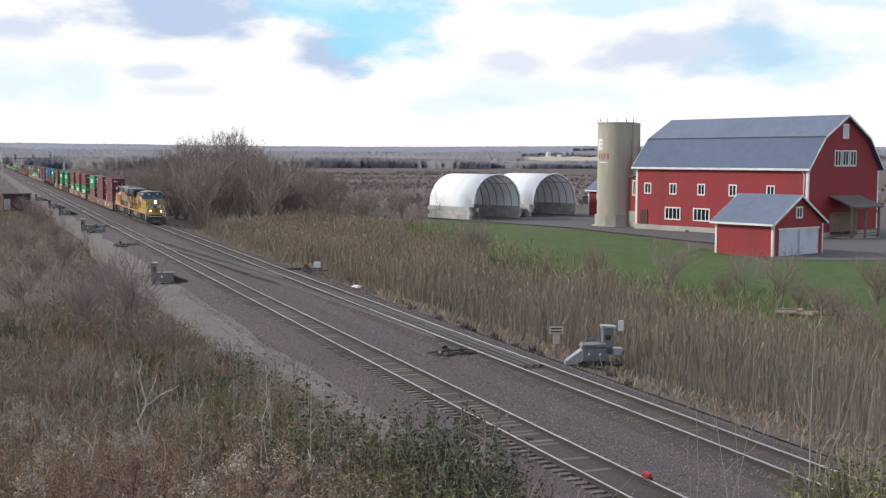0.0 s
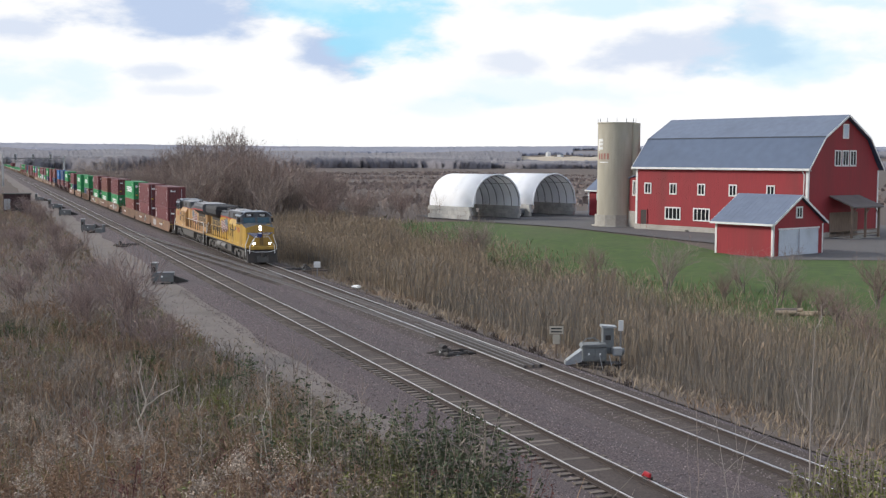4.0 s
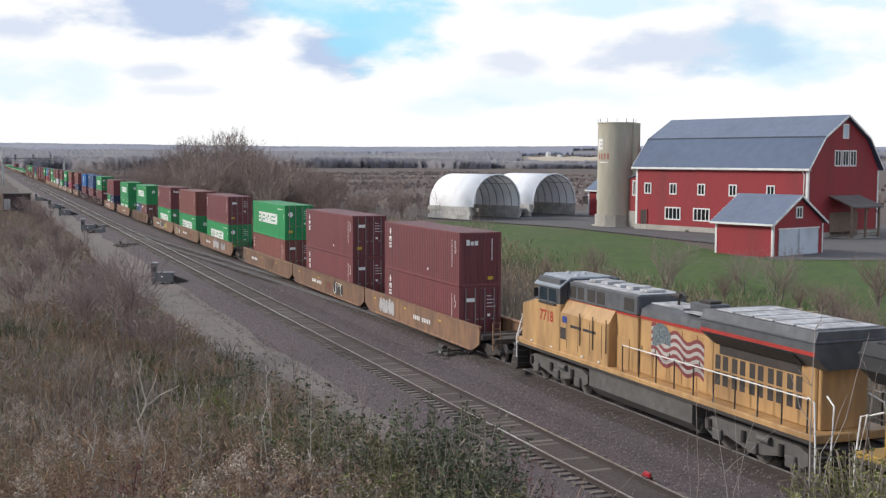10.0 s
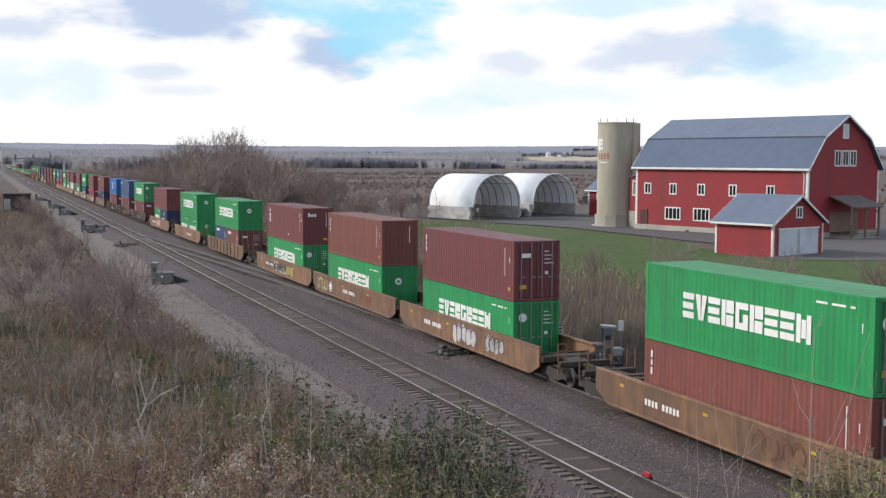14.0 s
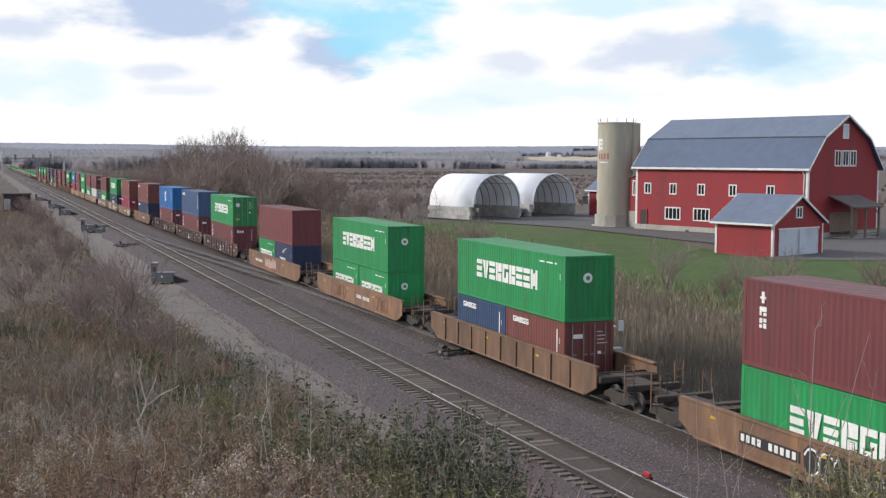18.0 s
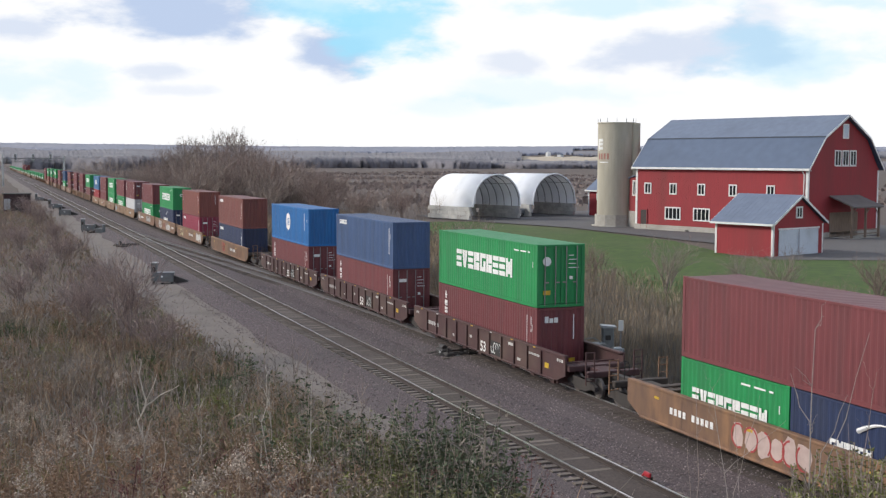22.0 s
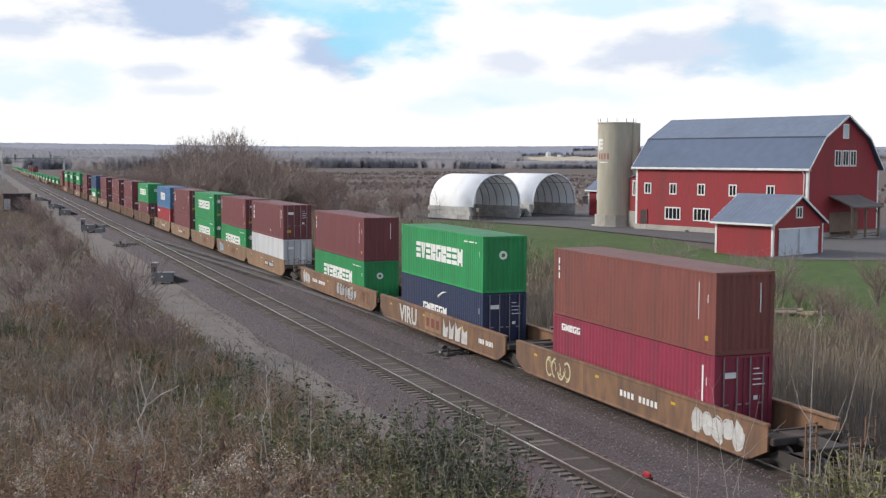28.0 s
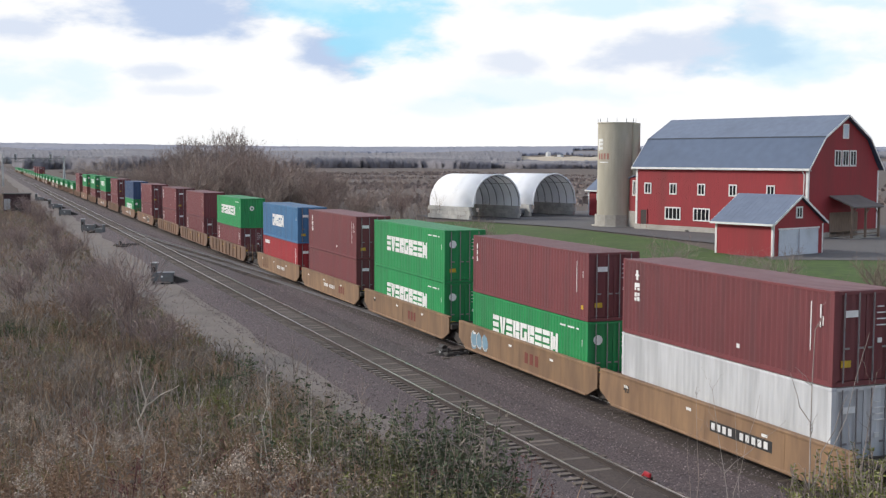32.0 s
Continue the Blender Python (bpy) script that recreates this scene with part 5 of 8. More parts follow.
# rear end's x at 16 s; top: colour, front end, mark; bottom likewise (two: a pair of 20-foot boxes); car kind; well; ends
ROWS = [
    (34.7, ("burgundy", "plain", "tex"), [("burgundy", "doors", "tex")], "orange", "cj"),
    (15.66, ("burgundy", "doors", "tex"), [("burgundy", "doors", "tex")], "orange", "nj"),
    (-3.4, ("green", "doors", "word"), [("brick", "doors", "bars")], "orange", "nc"),
    (-27.4, ("burgundy", "doors", "bars"), [("green", "doors", "word")], "orange", "cj"),
    (-47.0, ("brick", "plain", "bars"), [("green", "plain", "word")], "orange", "nj"),
    (-66.4, ("burgundy", "plain", "tex"), [("green", "doors", "word")], "orange", "nc"),
    (-91.25, ("green", "plain", "word"), [("slate_blue", "plain", "small"), ("red_brown", "doors", "small")], "rust", "cc"),
    (-114.9, ("green", "plain", "word"), [("green", "plain", "word"), ("green", "plain", "word")], "orange", "cc"),
    (-138.9, ("burgundy", "plain", "none"), [("green", "plain", "word"), ("navy", "plain", "swoosh")], "orange", "cc"),
    (-162.9, ("green", "doors", "word"), [("burgundy", "plain", "tex")], "brown", "cj"),
    (-182.9, ("grey_blue", "plain", "small"), [("burgundy", "doors", "tex")], "brown", "nj"),
    (-202.75, ("blue", "plain", "crest"), [("burgundy", "doors", "tex")], "brown", "nc"),
    (-227.15, ("red_brown", "plain", "small"), [("navy", "plain", "small")], "orange", "cc"),
    (-251.3, ("brick", "plain", "bars"), [("magenta", "doors", "small")], "orange", "cj"),
    (-271.3, ("green", "plain", "word"), [("navy", "doors", "swoosh")], "orange", "nj"),
    (-290.95, ("burgundy", "plain", "bars"), [("green", "plain", "word")], "orange", "nc"),
    (-313.1, ("burgundy", "doors", "tex"), [("white", "doors", "none")], "yellow", "cj"),
    (-328.1, ("burgundy", "doors", "bars"), [("green", "doors", "word")], "yellow", "nj"),
    (-344.3, ("green", "doors", "word"), [("green", "doors", "word")], "yellow", "nj"),
    (-360.4, ("burgundy", "doors", "tex"), [("burgundy", "doors", "none")], "yellow", "nj"),
    (-376.1, ("sky_blue", "doors", "name"), [("scarlet", "doors", "small")], "yellow", "nc"),
    (-398.1, ("green", "plain", "word"), [("burgundy", "doors", "tex")], "rust", "cj"),
    (-418.4, ("burgundy", "plain", "bars"), [("burgundy", "doors", "tex")], "rust", "nj"),
    (-438.6, ("burgundy", "doors", "tex"), [("burgundy", "doors", "tex")], "rust", "nc"),
    (-462.0, ("burgundy", "doors", "bars"), [("burgundy", "doors", "tex")], "orange", "cc"),
    (-484.5, ("slate_blue", "plain", "none"), [("green", "doors", "word")], "orange", "cc"),
    (-508.8, ("burgundy", "doors", "tex"), [("burgundy", "plain", "tex")], "rust", "cc"),
    (-531.0, ("green", "plain", "word"), [("burgundy", "plain", "tex")], "orange", "cc"),
    (-554.5, ("green", "doors", "word"), [("burgundy", "plain", "tex")], "rust", "cc"),
    (-577.0, ("green", "doors", "word"), [("brick", "plain", "bars")], "orange", "cc"),
    (-599.5, ("burgundy", "plain", "tex"), [("brick", "plain", "bars")], "rust", "cc"),
]
x = -622.0
rnd_far = random.Random(11)
while x > -1230:
    single = -810 < x or x < -880
    top = None if single else rnd_far.choice([("green", "plain", "word"), ("burgundy", "plain", "tex"), ("burgundy", "plain", "bars")])
    low = [("green", "plain", "word")] if single else [rnd_far.choice([("green", "plain", "word"), ("burgundy", "plain", "tex")])]
    ROWS.append((x, top, low, rnd_far.choice(("orange", "rust")), "cc"))
    x -= 22.6


def build_cars():
    mids = [r[0] + 6.096 for r in ROWS]
    for i, (rear, top, low, kind, ends) in enumerate(ROWS):
        mid = mids[i]
        well = 12.9 if kind == "yellow" else 16.9
        half_f = (mids[i - 1] - mid) / 2 if i else 11.8
        half_r = (mid - mids[i + 1]) / 2 if i + 1 < len(ROWS) else 11.3
        fe = {"c": "coupler", "n": "none", "j": "joint"}[ends[0]]
        re = {"c": "coupler", "n": "none", "j": "joint"}[ends[1]]
        car = well_car(kind, well, half_r, half_f, re, fe, i)
        MOVERS.append((car, mid, 0.0, 0))
        z = 0.30
        if len(low) == 1:
            c, f, m = low[0]
            MOVERS.append((container(40, C9, c, f, m, pose(0, 0, 0)), rear, z, 0))
            z += C9
        else:
            for k, (c, f, m) in enumerate(low):
                MOVERS.append((container(20, C8, c, f, m, pose(0, 0, 0)), rear + k * 6.134, z, 0))
            z += C8
        if top:
            MOVERS.append((container(40, C9, *top, pose(0, 0, 0)), rear, z + 0.012, 0))


# ---- locomotives ----
def lettering(name, text, size, mat, at, parent, label="", bold=0.012):
    """Painted characters, in the built-in font, standing in the plane of at."""
    cu = bpy.data.curves.new(name, "FONT")
    cu.body, cu.size, cu.extrude, cu.offset, cu.resolution_u = text, size, 0.004, bold, 2
    tmp = bpy.data.objects.new(name, cu)
    me = bpy.data.meshes.new_from_object(tmp)
    bpy.data.objects.remove(tmp)
    me.materials.clear()
    me.materials.append(mat)
    ob = new(name, me)
    ob.parent, ob.matrix_basis = parent, at
    return tagged(ob, label)


def on_side(x, y, z, out):
    """Where writing begins on a wall that looks to -y (out -1) or +y (out 1)."""
    return pose(x, y, z, 90, 0, 0) if out < 0 else pose(x, y, z, 90, 0, 180)


def locomotive(shade, label, number):
    """A six-axle diesel; local x from its rear coupler to its front coupler, the cab in front."""
    bright = shade == "bright"
    yellow = material("loco_yellow_" + shade, *{True: ((0.50, 0.305, 0.036), (0.37, 0.222, 0.030)), False: ((0.50, 0.30, 0.125), (0.37, 0.215, 0.092))}[bright], rough=0.5, grain=2.6, stain=0.55, dirt=(0.17, 0.105, 0.050), stretch=(1, 1, 0.3), spread=0.32)
    grey = material("loco_grey_roof", (0.105, 0.110, 0.120), (0.062, 0.066, 0.073), rough=0.6, grain=2.5, stain=0.6, dirt=(0.06, 0.06, 0.062), spread=0.35)
    soot = material("sooty_radiator", (0.040, 0.040, 0.043), (0.026, 0.026, 0.028), rough=0.8, grain=2.5) if bright else grey
    red = material("loco_red_stripe", (0.42, 0.035, 0.025), rough=0.5, grain=4)
    red_number = material("red_number_paint", (0.40, 0.045, 0.025), (0.30, 0.04, 0.025), rough=0.5, grain=6)
    black = dark_iron
    tank_grey = material("loco_tank_grey", (0.12, 0.115, 0.108), (0.07, 0.066, 0.062), rough=0.7, grain=3, stain=0.8, dirt=(0.075, 0.065, 0.055))
    reservoir_grey = material("reservoir_grey", (0.20, 0.19, 0.175), (0.13, 0.12, 0.11), rough=0.6, grain=4, stain=0.9, dirt=(0.10, 0.088, 0.075))
    glass = material("cab_glass", (0.03, 0.045, 0.06), rough=0.08, grain=2)
    # the blue base colour stands in for sky reflected in the windshield
    wind = material("windshield_sky_blue", (0.045, 0.105, 0.135), (0.03, 0.07, 0.095), rough=0.06, metal=0.2, grain=2)
    wing_blue = material("emblem_blue", (0.03, 0.06, 0.25), rough=0.5, grain=5)
    lamp = material("headlight_glow", (1.0, 0.93, 0.78), rough=0.3, emit=14.0, grain=5)
    # pale mottled grey, lighter than the roof around it
    pale = material("pale_roof_panel", (0.52, 0.52, 0.53), (0.28, 0.28, 0.285), rough=0.75, grain=3, stain=0.9, dirt=(0.11, 0.105, 0.10), spread=0.3)
    roof_blue = material("cab_roof_grey", (0.30, 0.335, 0.37), (0.22, 0.245, 0.275), rough=0.5, grain=3)
    t = thing("locomotive", label, "locomotive", "pair of locomotives")
    deck = 1.68
    part("underframe", Shape().slab(0.9, 21.5, -1.52, 1.52, 1.40, deck, 0.03), yellow, t)
    part("underframe_edge", Shape().box(0.92, 21.48, -1.535, -1.52, 1.38, 1.50).box(0.92, 21.48, 1.52, 1.535, 1.38, 1.50), black, t)
    hood = part("hood", Shape().slab(1.5, 13.6, -0.98, 0.98, deck, 4.02, 0.05), yellow, t)
    # doors of the long hood, vents under the radiator
    for s in (-1, 1):
        for i in range(12):
            x = 2.0 + i * 0.97
            if x < 6.4:
                part("vent_slot", Shape().slab(x + 0.14, x + 0.44, *sorted((s * 0.975, s * 0.986)), deck + 0.50, deck + 1.55, 0.004), black, hood)
                part("vent_slot", Shape().slab(x + 0.58, x + 0.88, *sorted((s * 0.975, s * 0.986)), deck + 0.50, deck + 1.55, 0.004), black, hood)
                part("vent_bar", Shape().slab(x, x + 0.97, *sorted((s * 0.98, s * 1.0)), deck + 0.98, deck + 1.05, 0.006), yellow, hood)
            else:
                d = part("hood_door", Shape().slab(x + 0.04, x + 0.91, *sorted((s * 0.97, s * 1.003)), deck + 0.10, deck + 2.05, 0.012), yellow, hood)
                part("door_latch", Shape().box(x + 0.80, x + 0.86, *sorted((s * 1.0, s * 1.018)), deck + 0.95, deck + 1.12), black, d)
        part("stripe", Shape().box(6.9, 11.7, *sorted((s * 0.98, s * 1.008)), 3.84, 3.95), red, hood)
    part("hood_roof", Shape().prism([(-1.0, 3.96), (-0.95, 4.24), (-0.62, 4.42), (0.62, 4.42), (0.95, 4.24), (1.0, 3.96)], 6.9, 11.75, "x"), grey, t, "grey hood roof, pale on top")
    part("roof_panel", Shape().slab(7.3, 8.9, -0.9, 0.9, 4.42, 4.46, 0.01), pale, t, "pale roof panel")
    part("roof_panel", Shape().slab(9.4, 11.6, -0.62, 0.62, 4.42, 4.46, 0.01), pale, t, "pale roof panel")
    rad = part("radiator", Shape().prism([(-0.99, 3.62), (-1.50, 4.06), (-1.52, 4.50), (-1.40, 4.82), (1.40, 4.82), (1.52, 4.50), (1.50, 4.06), (0.99, 3.62)], 0.95, 6.9, "x"), soot, t, "overhanging radiator cowl")
    part("radiator_lip", Shape().slab(0.9, 6.95, -1.56, 1.56, 4.46, 4.54, 0.02), soot, rad)
    for i in range(5):
        part("radiator_screen", Shape().slab(1.3 + i * 1.05, 2.22 + i * 1.05, -1.22, 1.22, 4.82, 4.87, 0.015), soot if bright else pale, rad)
    for s in (-1, 1):
        if not bright:
            part("stripe", Shape().box(0.95, 6.9, *sorted((s * 1.50, s * 1.53)), 4.08, 4.20), red, rad)
        part("intake", Shape().box(2.2, 6.5, *sorted((s * 0.985, s * 1.0)), 3.28, 3.62), black, rad)
        part("fan_slot", Shape().prism([(s * 1.03, 3.62), (s * 1.08, 3.62), (s * 1.47, 3.98), (s * 1.42, 3.98)], 2.0, 6.6, "x"), black, rad)
    part("rear_end", Shape().slab(1.35, 1.52, -0.9, 0.9, deck, 3.9, 0.03), yellow, t)
    part("exhaust_hatch", Shape().slab(7.9, 9.2, -0.45, 0.45, 4.42, 4.76, 0.04), soot, t)
    part("exhaust_pipe", Shape().slab(8.2, 8.9, -0.25, 0.25, 4.76, 4.86, 0.02), black, t)
    part("air_horn", Shape().tube([(10.6, 0, 4.4), (10.6, 0, 4.80)], 0.06, 6).tube([(10.3, -0.18, 4.80), (11.0, -0.18, 4.83)], 0.05, 8, 0.1).tube([(10.9, 0.18, 4.80), (10.2, 0.18, 4.83)], 0.05, 8, 0.1), black, t)
    # electrical cabinet behind the cab
    cabn = part("equipment_cabin", Shape().slab(11.75, 17.6, -1.12, 1.12, 3.92, 4.72, 0.05), grey, t)
    part("cabin_lower", Shape().slab(11.75, 13.5, -1.09, 1.09, deck, 3.92, 0.03), yellow, t)
    body = part("side_body", Shape().slab(13.4, 17.6, -1.46, 1.46, 1.48, 3.42, 0.04), yellow, t)
    part("body_shoulder", Shape().prism([(-1.44, 3.38), (-1.12, 3.94), (1.12, 3.94), (1.44, 3.38)], 13.4, 17.6, "x"), yellow, t)
    for s in (-1, 1):
        for x0, x1 in ((12.0, 12.75), (14.3, 14.95), (15.1, 15.75), (16.1, 16.6), (16.75, 17.3)):
            part("louvre", Shape().slab(x0, x1, *sorted((s * 1.115, s * 1.13)), 4.05, 4.56, 0.004), black, cabn)
        part("stripe", Shape().box(11.75, 17.6, *sorted((s * 1.12, s * 1.135)), 3.86, 3.94), red, cabn)
        part("step_well", Shape().slab(12.35, 13.25, *sorted((s * 1.08, s * 1.12)), deck, 2.95, 0.01), tank_grey if bright else yellow, t)
        for x in (13.9, 14.9, 15.9, 16.9):
            part("body_seam", Shape().box(x, x + 0.03, *sorted((s * 1.455, s * 1.465)), 1.9, 3.3), black, body)
        part("brake_hatch", Shape().slab(17.0, 17.5, *sorted((s * 1.455, s * 1.47)), 2.25, 2.75, 0.004), black, body) if not bright else None
    part("roof_panel", Shape().slab(11.85, 17.5, -0.95, 0.95, 4.72, 4.75, 0.01), pale, t, "pale roof panel")
    for i in range(5):
        part("roof_box", Shape().slab(12.2 + i * 1.02, 12.75 + i * 1.02, -0.45, 0.45, 4.75, 4.86 + 0.03 * (i % 2), 0.02), pale, t)
    # cab
    cab = part("cab", Shape().slab(17.5, 19.95, -1.50, 1.50, 1.48, 3.72, 0.05), yellow, t)
    part("cab_top", Shape().prism([(17.55, 3.68), (17.55, 4.78), (19.65, 4.80), (19.72, 4.34), (19.96, 3.70)], -1.47, 1.47), grey, cab)
    part("cab_roof", Shape().prism([(-1.58, 4.40), (-1.0, 4.80), (1.0, 4.80), (1.58, 4.40), (1.58, 4.47), (1.02, 4.88), (-1.02, 4.88), (-1.58, 4.47)], 17.4, 19.85, "x"), roof_blue, cab, "blue-grey cab roof with sloped sides")
    for x, y in ((18.0, 0.4), (18.6, -0.3), (19.2, 0.2)):
        part("antenna", Shape().cyl((x, y, 4.87), (x, y, 4.98), 0.12, 10, 0.07), pale, cab)
    for s in (-1, 1):
        for x0 in (17.88, 18.72):
            w = part("side_window", Shape().slab(x0, x0 + 0.70, *sorted((s * 1.46, s * 1.485)), 3.76, 4.32, 0.006), glass, cab)
            fr = Shape()
            for a, b, c, d in ((x0 - 0.05, x0 + 0.75, 3.70, 3.76), (x0 - 0.05, x0 + 0.75, 4.32, 4.37), (x0 - 0.05, x0, 3.76, 4.32), (x0 + 0.70, x0 + 0.75, 3.76, 4.32)):
                fr.box(a, b, *sorted((s * 1.46, s * 1.50)), c, d)
            part("window_frame", fr, grey, w)
        part("armrest", Shape().slab(17.85, 19.45, *sorted((s * 1.47, s * 1.58)), 3.62, 3.70, 0.01), black, cab)
        part("mirror", Shape().slab(19.55, 19.61, *sorted((s * 1.52, s * 1.74)), 3.85, 4.25, 0.01), black, cab)
        y0, y1 = sorted((s * 0.12, s * 1.26))
        part("windshield", Shape().poly([(19.965, y0, 3.80), (19.965, y1, 3.80), (19.765, y1, 4.30), (19.765, y0, 4.30), (19.92, y0, 3.78), (19.92, y1, 3.78), (19.72, y1, 4.28), (19.72, y0, 4.28)], [(0, 1, 2, 3), (4, 7, 6, 5), (0, 4, 5, 1), (2, 6, 7, 3), (1, 5, 6, 2), (0, 3, 7, 4)]), wind, cab, "windshield with the sky's reflection put into its blue colour")
        part("wiper", Shape().tube([(19.98, s * 0.35, 3.82), (19.86, s * 0.75, 4.12)], 0.012, 4), black, cab)
        y0, y1 = sorted((s * 0.28, s * 1.02))
        nb = part("number_board", Shape().slab(19.62, 19.80, y0, y1, 4.38, 4.68, 0.02), black, cab)
        if bright:
            lettering("board_number", number, 0.24, mark_white, pose(19.806, y0 + 0.06, 4.44, 90, 0, 90), nb)
    nose = part("nose", Shape().poly(
        [(19.8, -1.49, 1.48), (19.8, 1.49, 1.48), (21.45, 1.40, 1.62), (21.45, -1.40, 1.62), (19.8, -1.49, 3.70), (19.8, 1.49, 3.70), (21.42, 1.38, 3.36), (21.42, -1.38, 3.36), (19.9, -0.9, 3.80), (19.9, 0.9, 3.80), (21.4, 0.34, 3.66), (21.4, -0.34, 3.66)],
        [(0, 1, 2, 3), (0, 3, 7, 4), (1, 5, 6, 2), (3, 2, 6, 10, 11, 7), (4, 7, 11, 8), (5, 9, 10, 6), (8, 11, 10, 9), (0, 4, 8, 9, 5, 1)]), yellow, t)
    part("nose_top", Shape().poly([(19.98, -0.90, 3.805), (19.98, 0.90, 3.805), (21.35, 0.33, 3.68), (21.35, -0.33, 3.68), (19.98, -1.46, 3.68), (21.37, -1.36, 3.392), (19.98, 1.46, 3.68), (21.37, 1.36, 3.392)], [(0, 3, 2, 1), (4, 5, 3, 0), (1, 2, 7, 6)]), grey, nose, "grey non-glare nose top")
    part("nose_door", Shape().slab(21.43, 21.47, 0.22, 0.82, deck + 0.05, 2.85, 0.01), yellow, nose)
    for y in (-0.02, 0.16):
        part("door_edge", Shape().box(21.46, 21.485, y, y + 0.045, deck + 0.05, 3.05), black, nose)
    part("front_platform", Shape().slab(21.4, 22.15, -1.42, 1.42, 1.50, deck, 0.02), yellow, t)
    part("platform_edge", Shape().slab(22.14, 22.2, -1.2, 1.2, 1.36, 1.66, 0.02), yellow, t)
    part("brake_hose", Shape().tube([(22.3, 0.35, 1.1), (22.55, 0.4, 0.8), (22.5, 0.42, 0.4)], 0.035, 6), black, t)
    part("cut_lever", Shape().tube([(22.25, -1.4, 1.30), (22.4, -0.6, 1.15), (22.4, 0.6, 1.15), (22.25, 1.4, 1.30)], 0.03, 6), mark_white, t)
    house = part("light_housing", Shape().slab(21.42, 21.48, -0.16, 0.16, 3.10, 3.64, 0.02), black, nose)
    for z in (3.24, 3.50):
        part("headlight", Shape().tube([(21.46, 0, z), (21.54, 0, z)], 0.105, 14), lamp if bright else glass, house, "twin headlight")
    # winged emblem on the nose
    for s in (-1, 1):
        for k in range(5):
            z = 2.88 - 0.095 * k
            y0, y1 = s * 0.20, s * (1.28 - 0.16 * k)
            part("wing_feather", Shape().prism([(y0, z - 0.05), (y0, z + 0.035), (y1, z + 0.055), (y1 - s * 0.10, z - 0.03)], 21.452, 21.466, "x"), wing_blue, nose)
            part("feather_edge", Shape().prism([(y0 + s * 0.10, z - 0.02), (y0 + s * 0.10, z + 0.010), (y1 - s * 0.12, z + 0.025), (y1 - s * 0.16, z - 0.005)], 21.46, 21.472, "x"), mark_white, nose)
        lit = part("ditch_light", Shape().slab(22.06, 22.18, s * 0.78 - 0.13, s * 0.78 + 0.13, 1.80, 2.10, 0.02), black, t, "round ditch light in a black box")
        part("lens", Shape().tube([(22.17, s * 0.78, 1.95), (22.22, s * 0.78, 1.95)], 0.105, 14), lamp if bright else glass, lit)
    part("crest", Shape().prism([(-0.2, 2.96), (0.2, 2.96), (0.2, 2.60), (0.0, 2.42), (-0.2, 2.60)], 21.455, 21.485, "x"), wing_blue, nose)
    part("crest_band", Shape().box(21.48, 21.49, -0.17, 0.17, 2.82, 2.93), mark_white, nose)
    # flag on each side of the hood
    flag_w = material("flag_white", (0.46, 0.44, 0.41), (0.34, 0.32, 0.29), rough=0.7, grain=5)
    flag_r = material("flag_red", (0.24, 0.045, 0.05), (0.15, 0.035, 0.04), rough=0.6, grain=6)
    for s in (-1, 1):
        y = s * 1.010
        x0, wide = 7.4, 3.5
        for k in range(9):
            st = Shape()
            pts, n = [], 16
            for i in range(n + 1):
                x = x0 + wide * i / n
                top = 3.42 + 0.13 * math.sin(i * 0.95) + 0.30 * (x - x0) / wide
                pts += [(x, y, top - k * 0.145), (x, y, top - (k + 1) * 0.145)]
            st.poly(pts, [(2 * i, 2 * i + 1, 2 * i + 3, 2 * i + 2) for i in range(n)])
            part("flag_stripe", st, flag_w if k % 2 else flag_r, hood)
        st, pts, n = Shape(), [], 8
        for i in range(n + 1):
            u = i / n
            x = x0 + wide - 1.35 + 1.25 * u
            top = 3.30 + 0.55 * math.sin(0.35 + 2.2 * u)
            pts += [(x, y + s * 0.004, min(top, 3.86)), (x, y + s * 0.004, 3.02 + 0.10 * math.sin(u * 5))]
        st.poly(pts, [(2 * i, 2 * i + 1, 2 * i + 3, 2 * i + 2) for i in range(n)])
        part("flag_field", st, material("flag_blue", (0.06, 0.085, 0.11), (0.17, 0.20, 0.20), rough=0.6, grain=11, spread=0.2), hood)
        w = 1.55
        lettering("cab_number", number, 0.66, red_number, on_side(18.66 + s * w / 2, s * 1.503, 2.86, s), cab, "red painted road number", 0.016)
        part("emblem", Shape().slab(16.9, 17.35, *sorted((s * 1.46, s * 1.468)), 2.98, 3.26, 0.003), wing_blue, t)
        for k in range(2):
            part("slogan_bar", Shape().box(14.4 + k * 1.25, 15.5 + k * 1.1, *sorted((s * 1.46, s * 1.466)), 2.84, 2.95), mark_black, t)
        for x in (14.0, 15.4, 18.2, 20.2):
            part("yellow_reflector", Shape().box(x, x + 0.16, *sorted((s * 1.46, s * 1.512)), 1.74, 1.80), mark_white, t)
    # handrails
    for s in (-1, 1):
        y = s * 1.44
        for i in range(10):
            x = 1.3 + i * 1.22
            part("handrail_post", Shape().tube([(x, y, deck - 0.2), (x, y, deck + 1.05)], 0.030, 6), black, t)
        part("handrail", Shape().tube([(1.3, y, deck + 1.05), (12.3, y, deck + 1.05)], 0.022, 6), black if bright else mark_white, t)
        for x in (13.5, 14.6, 15.7):
            part("grab_iron", Shape().tube([(x, s * 1.50, 2.2), (x, s * 1.50, 3.55)], 0.024, 6), black, t)
        part("step_rail", Shape().tube([(1.3, y, deck + 1.1), (1.0, y, deck + 1.0), (0.85, y * 1.03, 1.3), (0.85, y * 1.03, 0.55)], 0.032, 6), mark_white, t, "white grab rail")
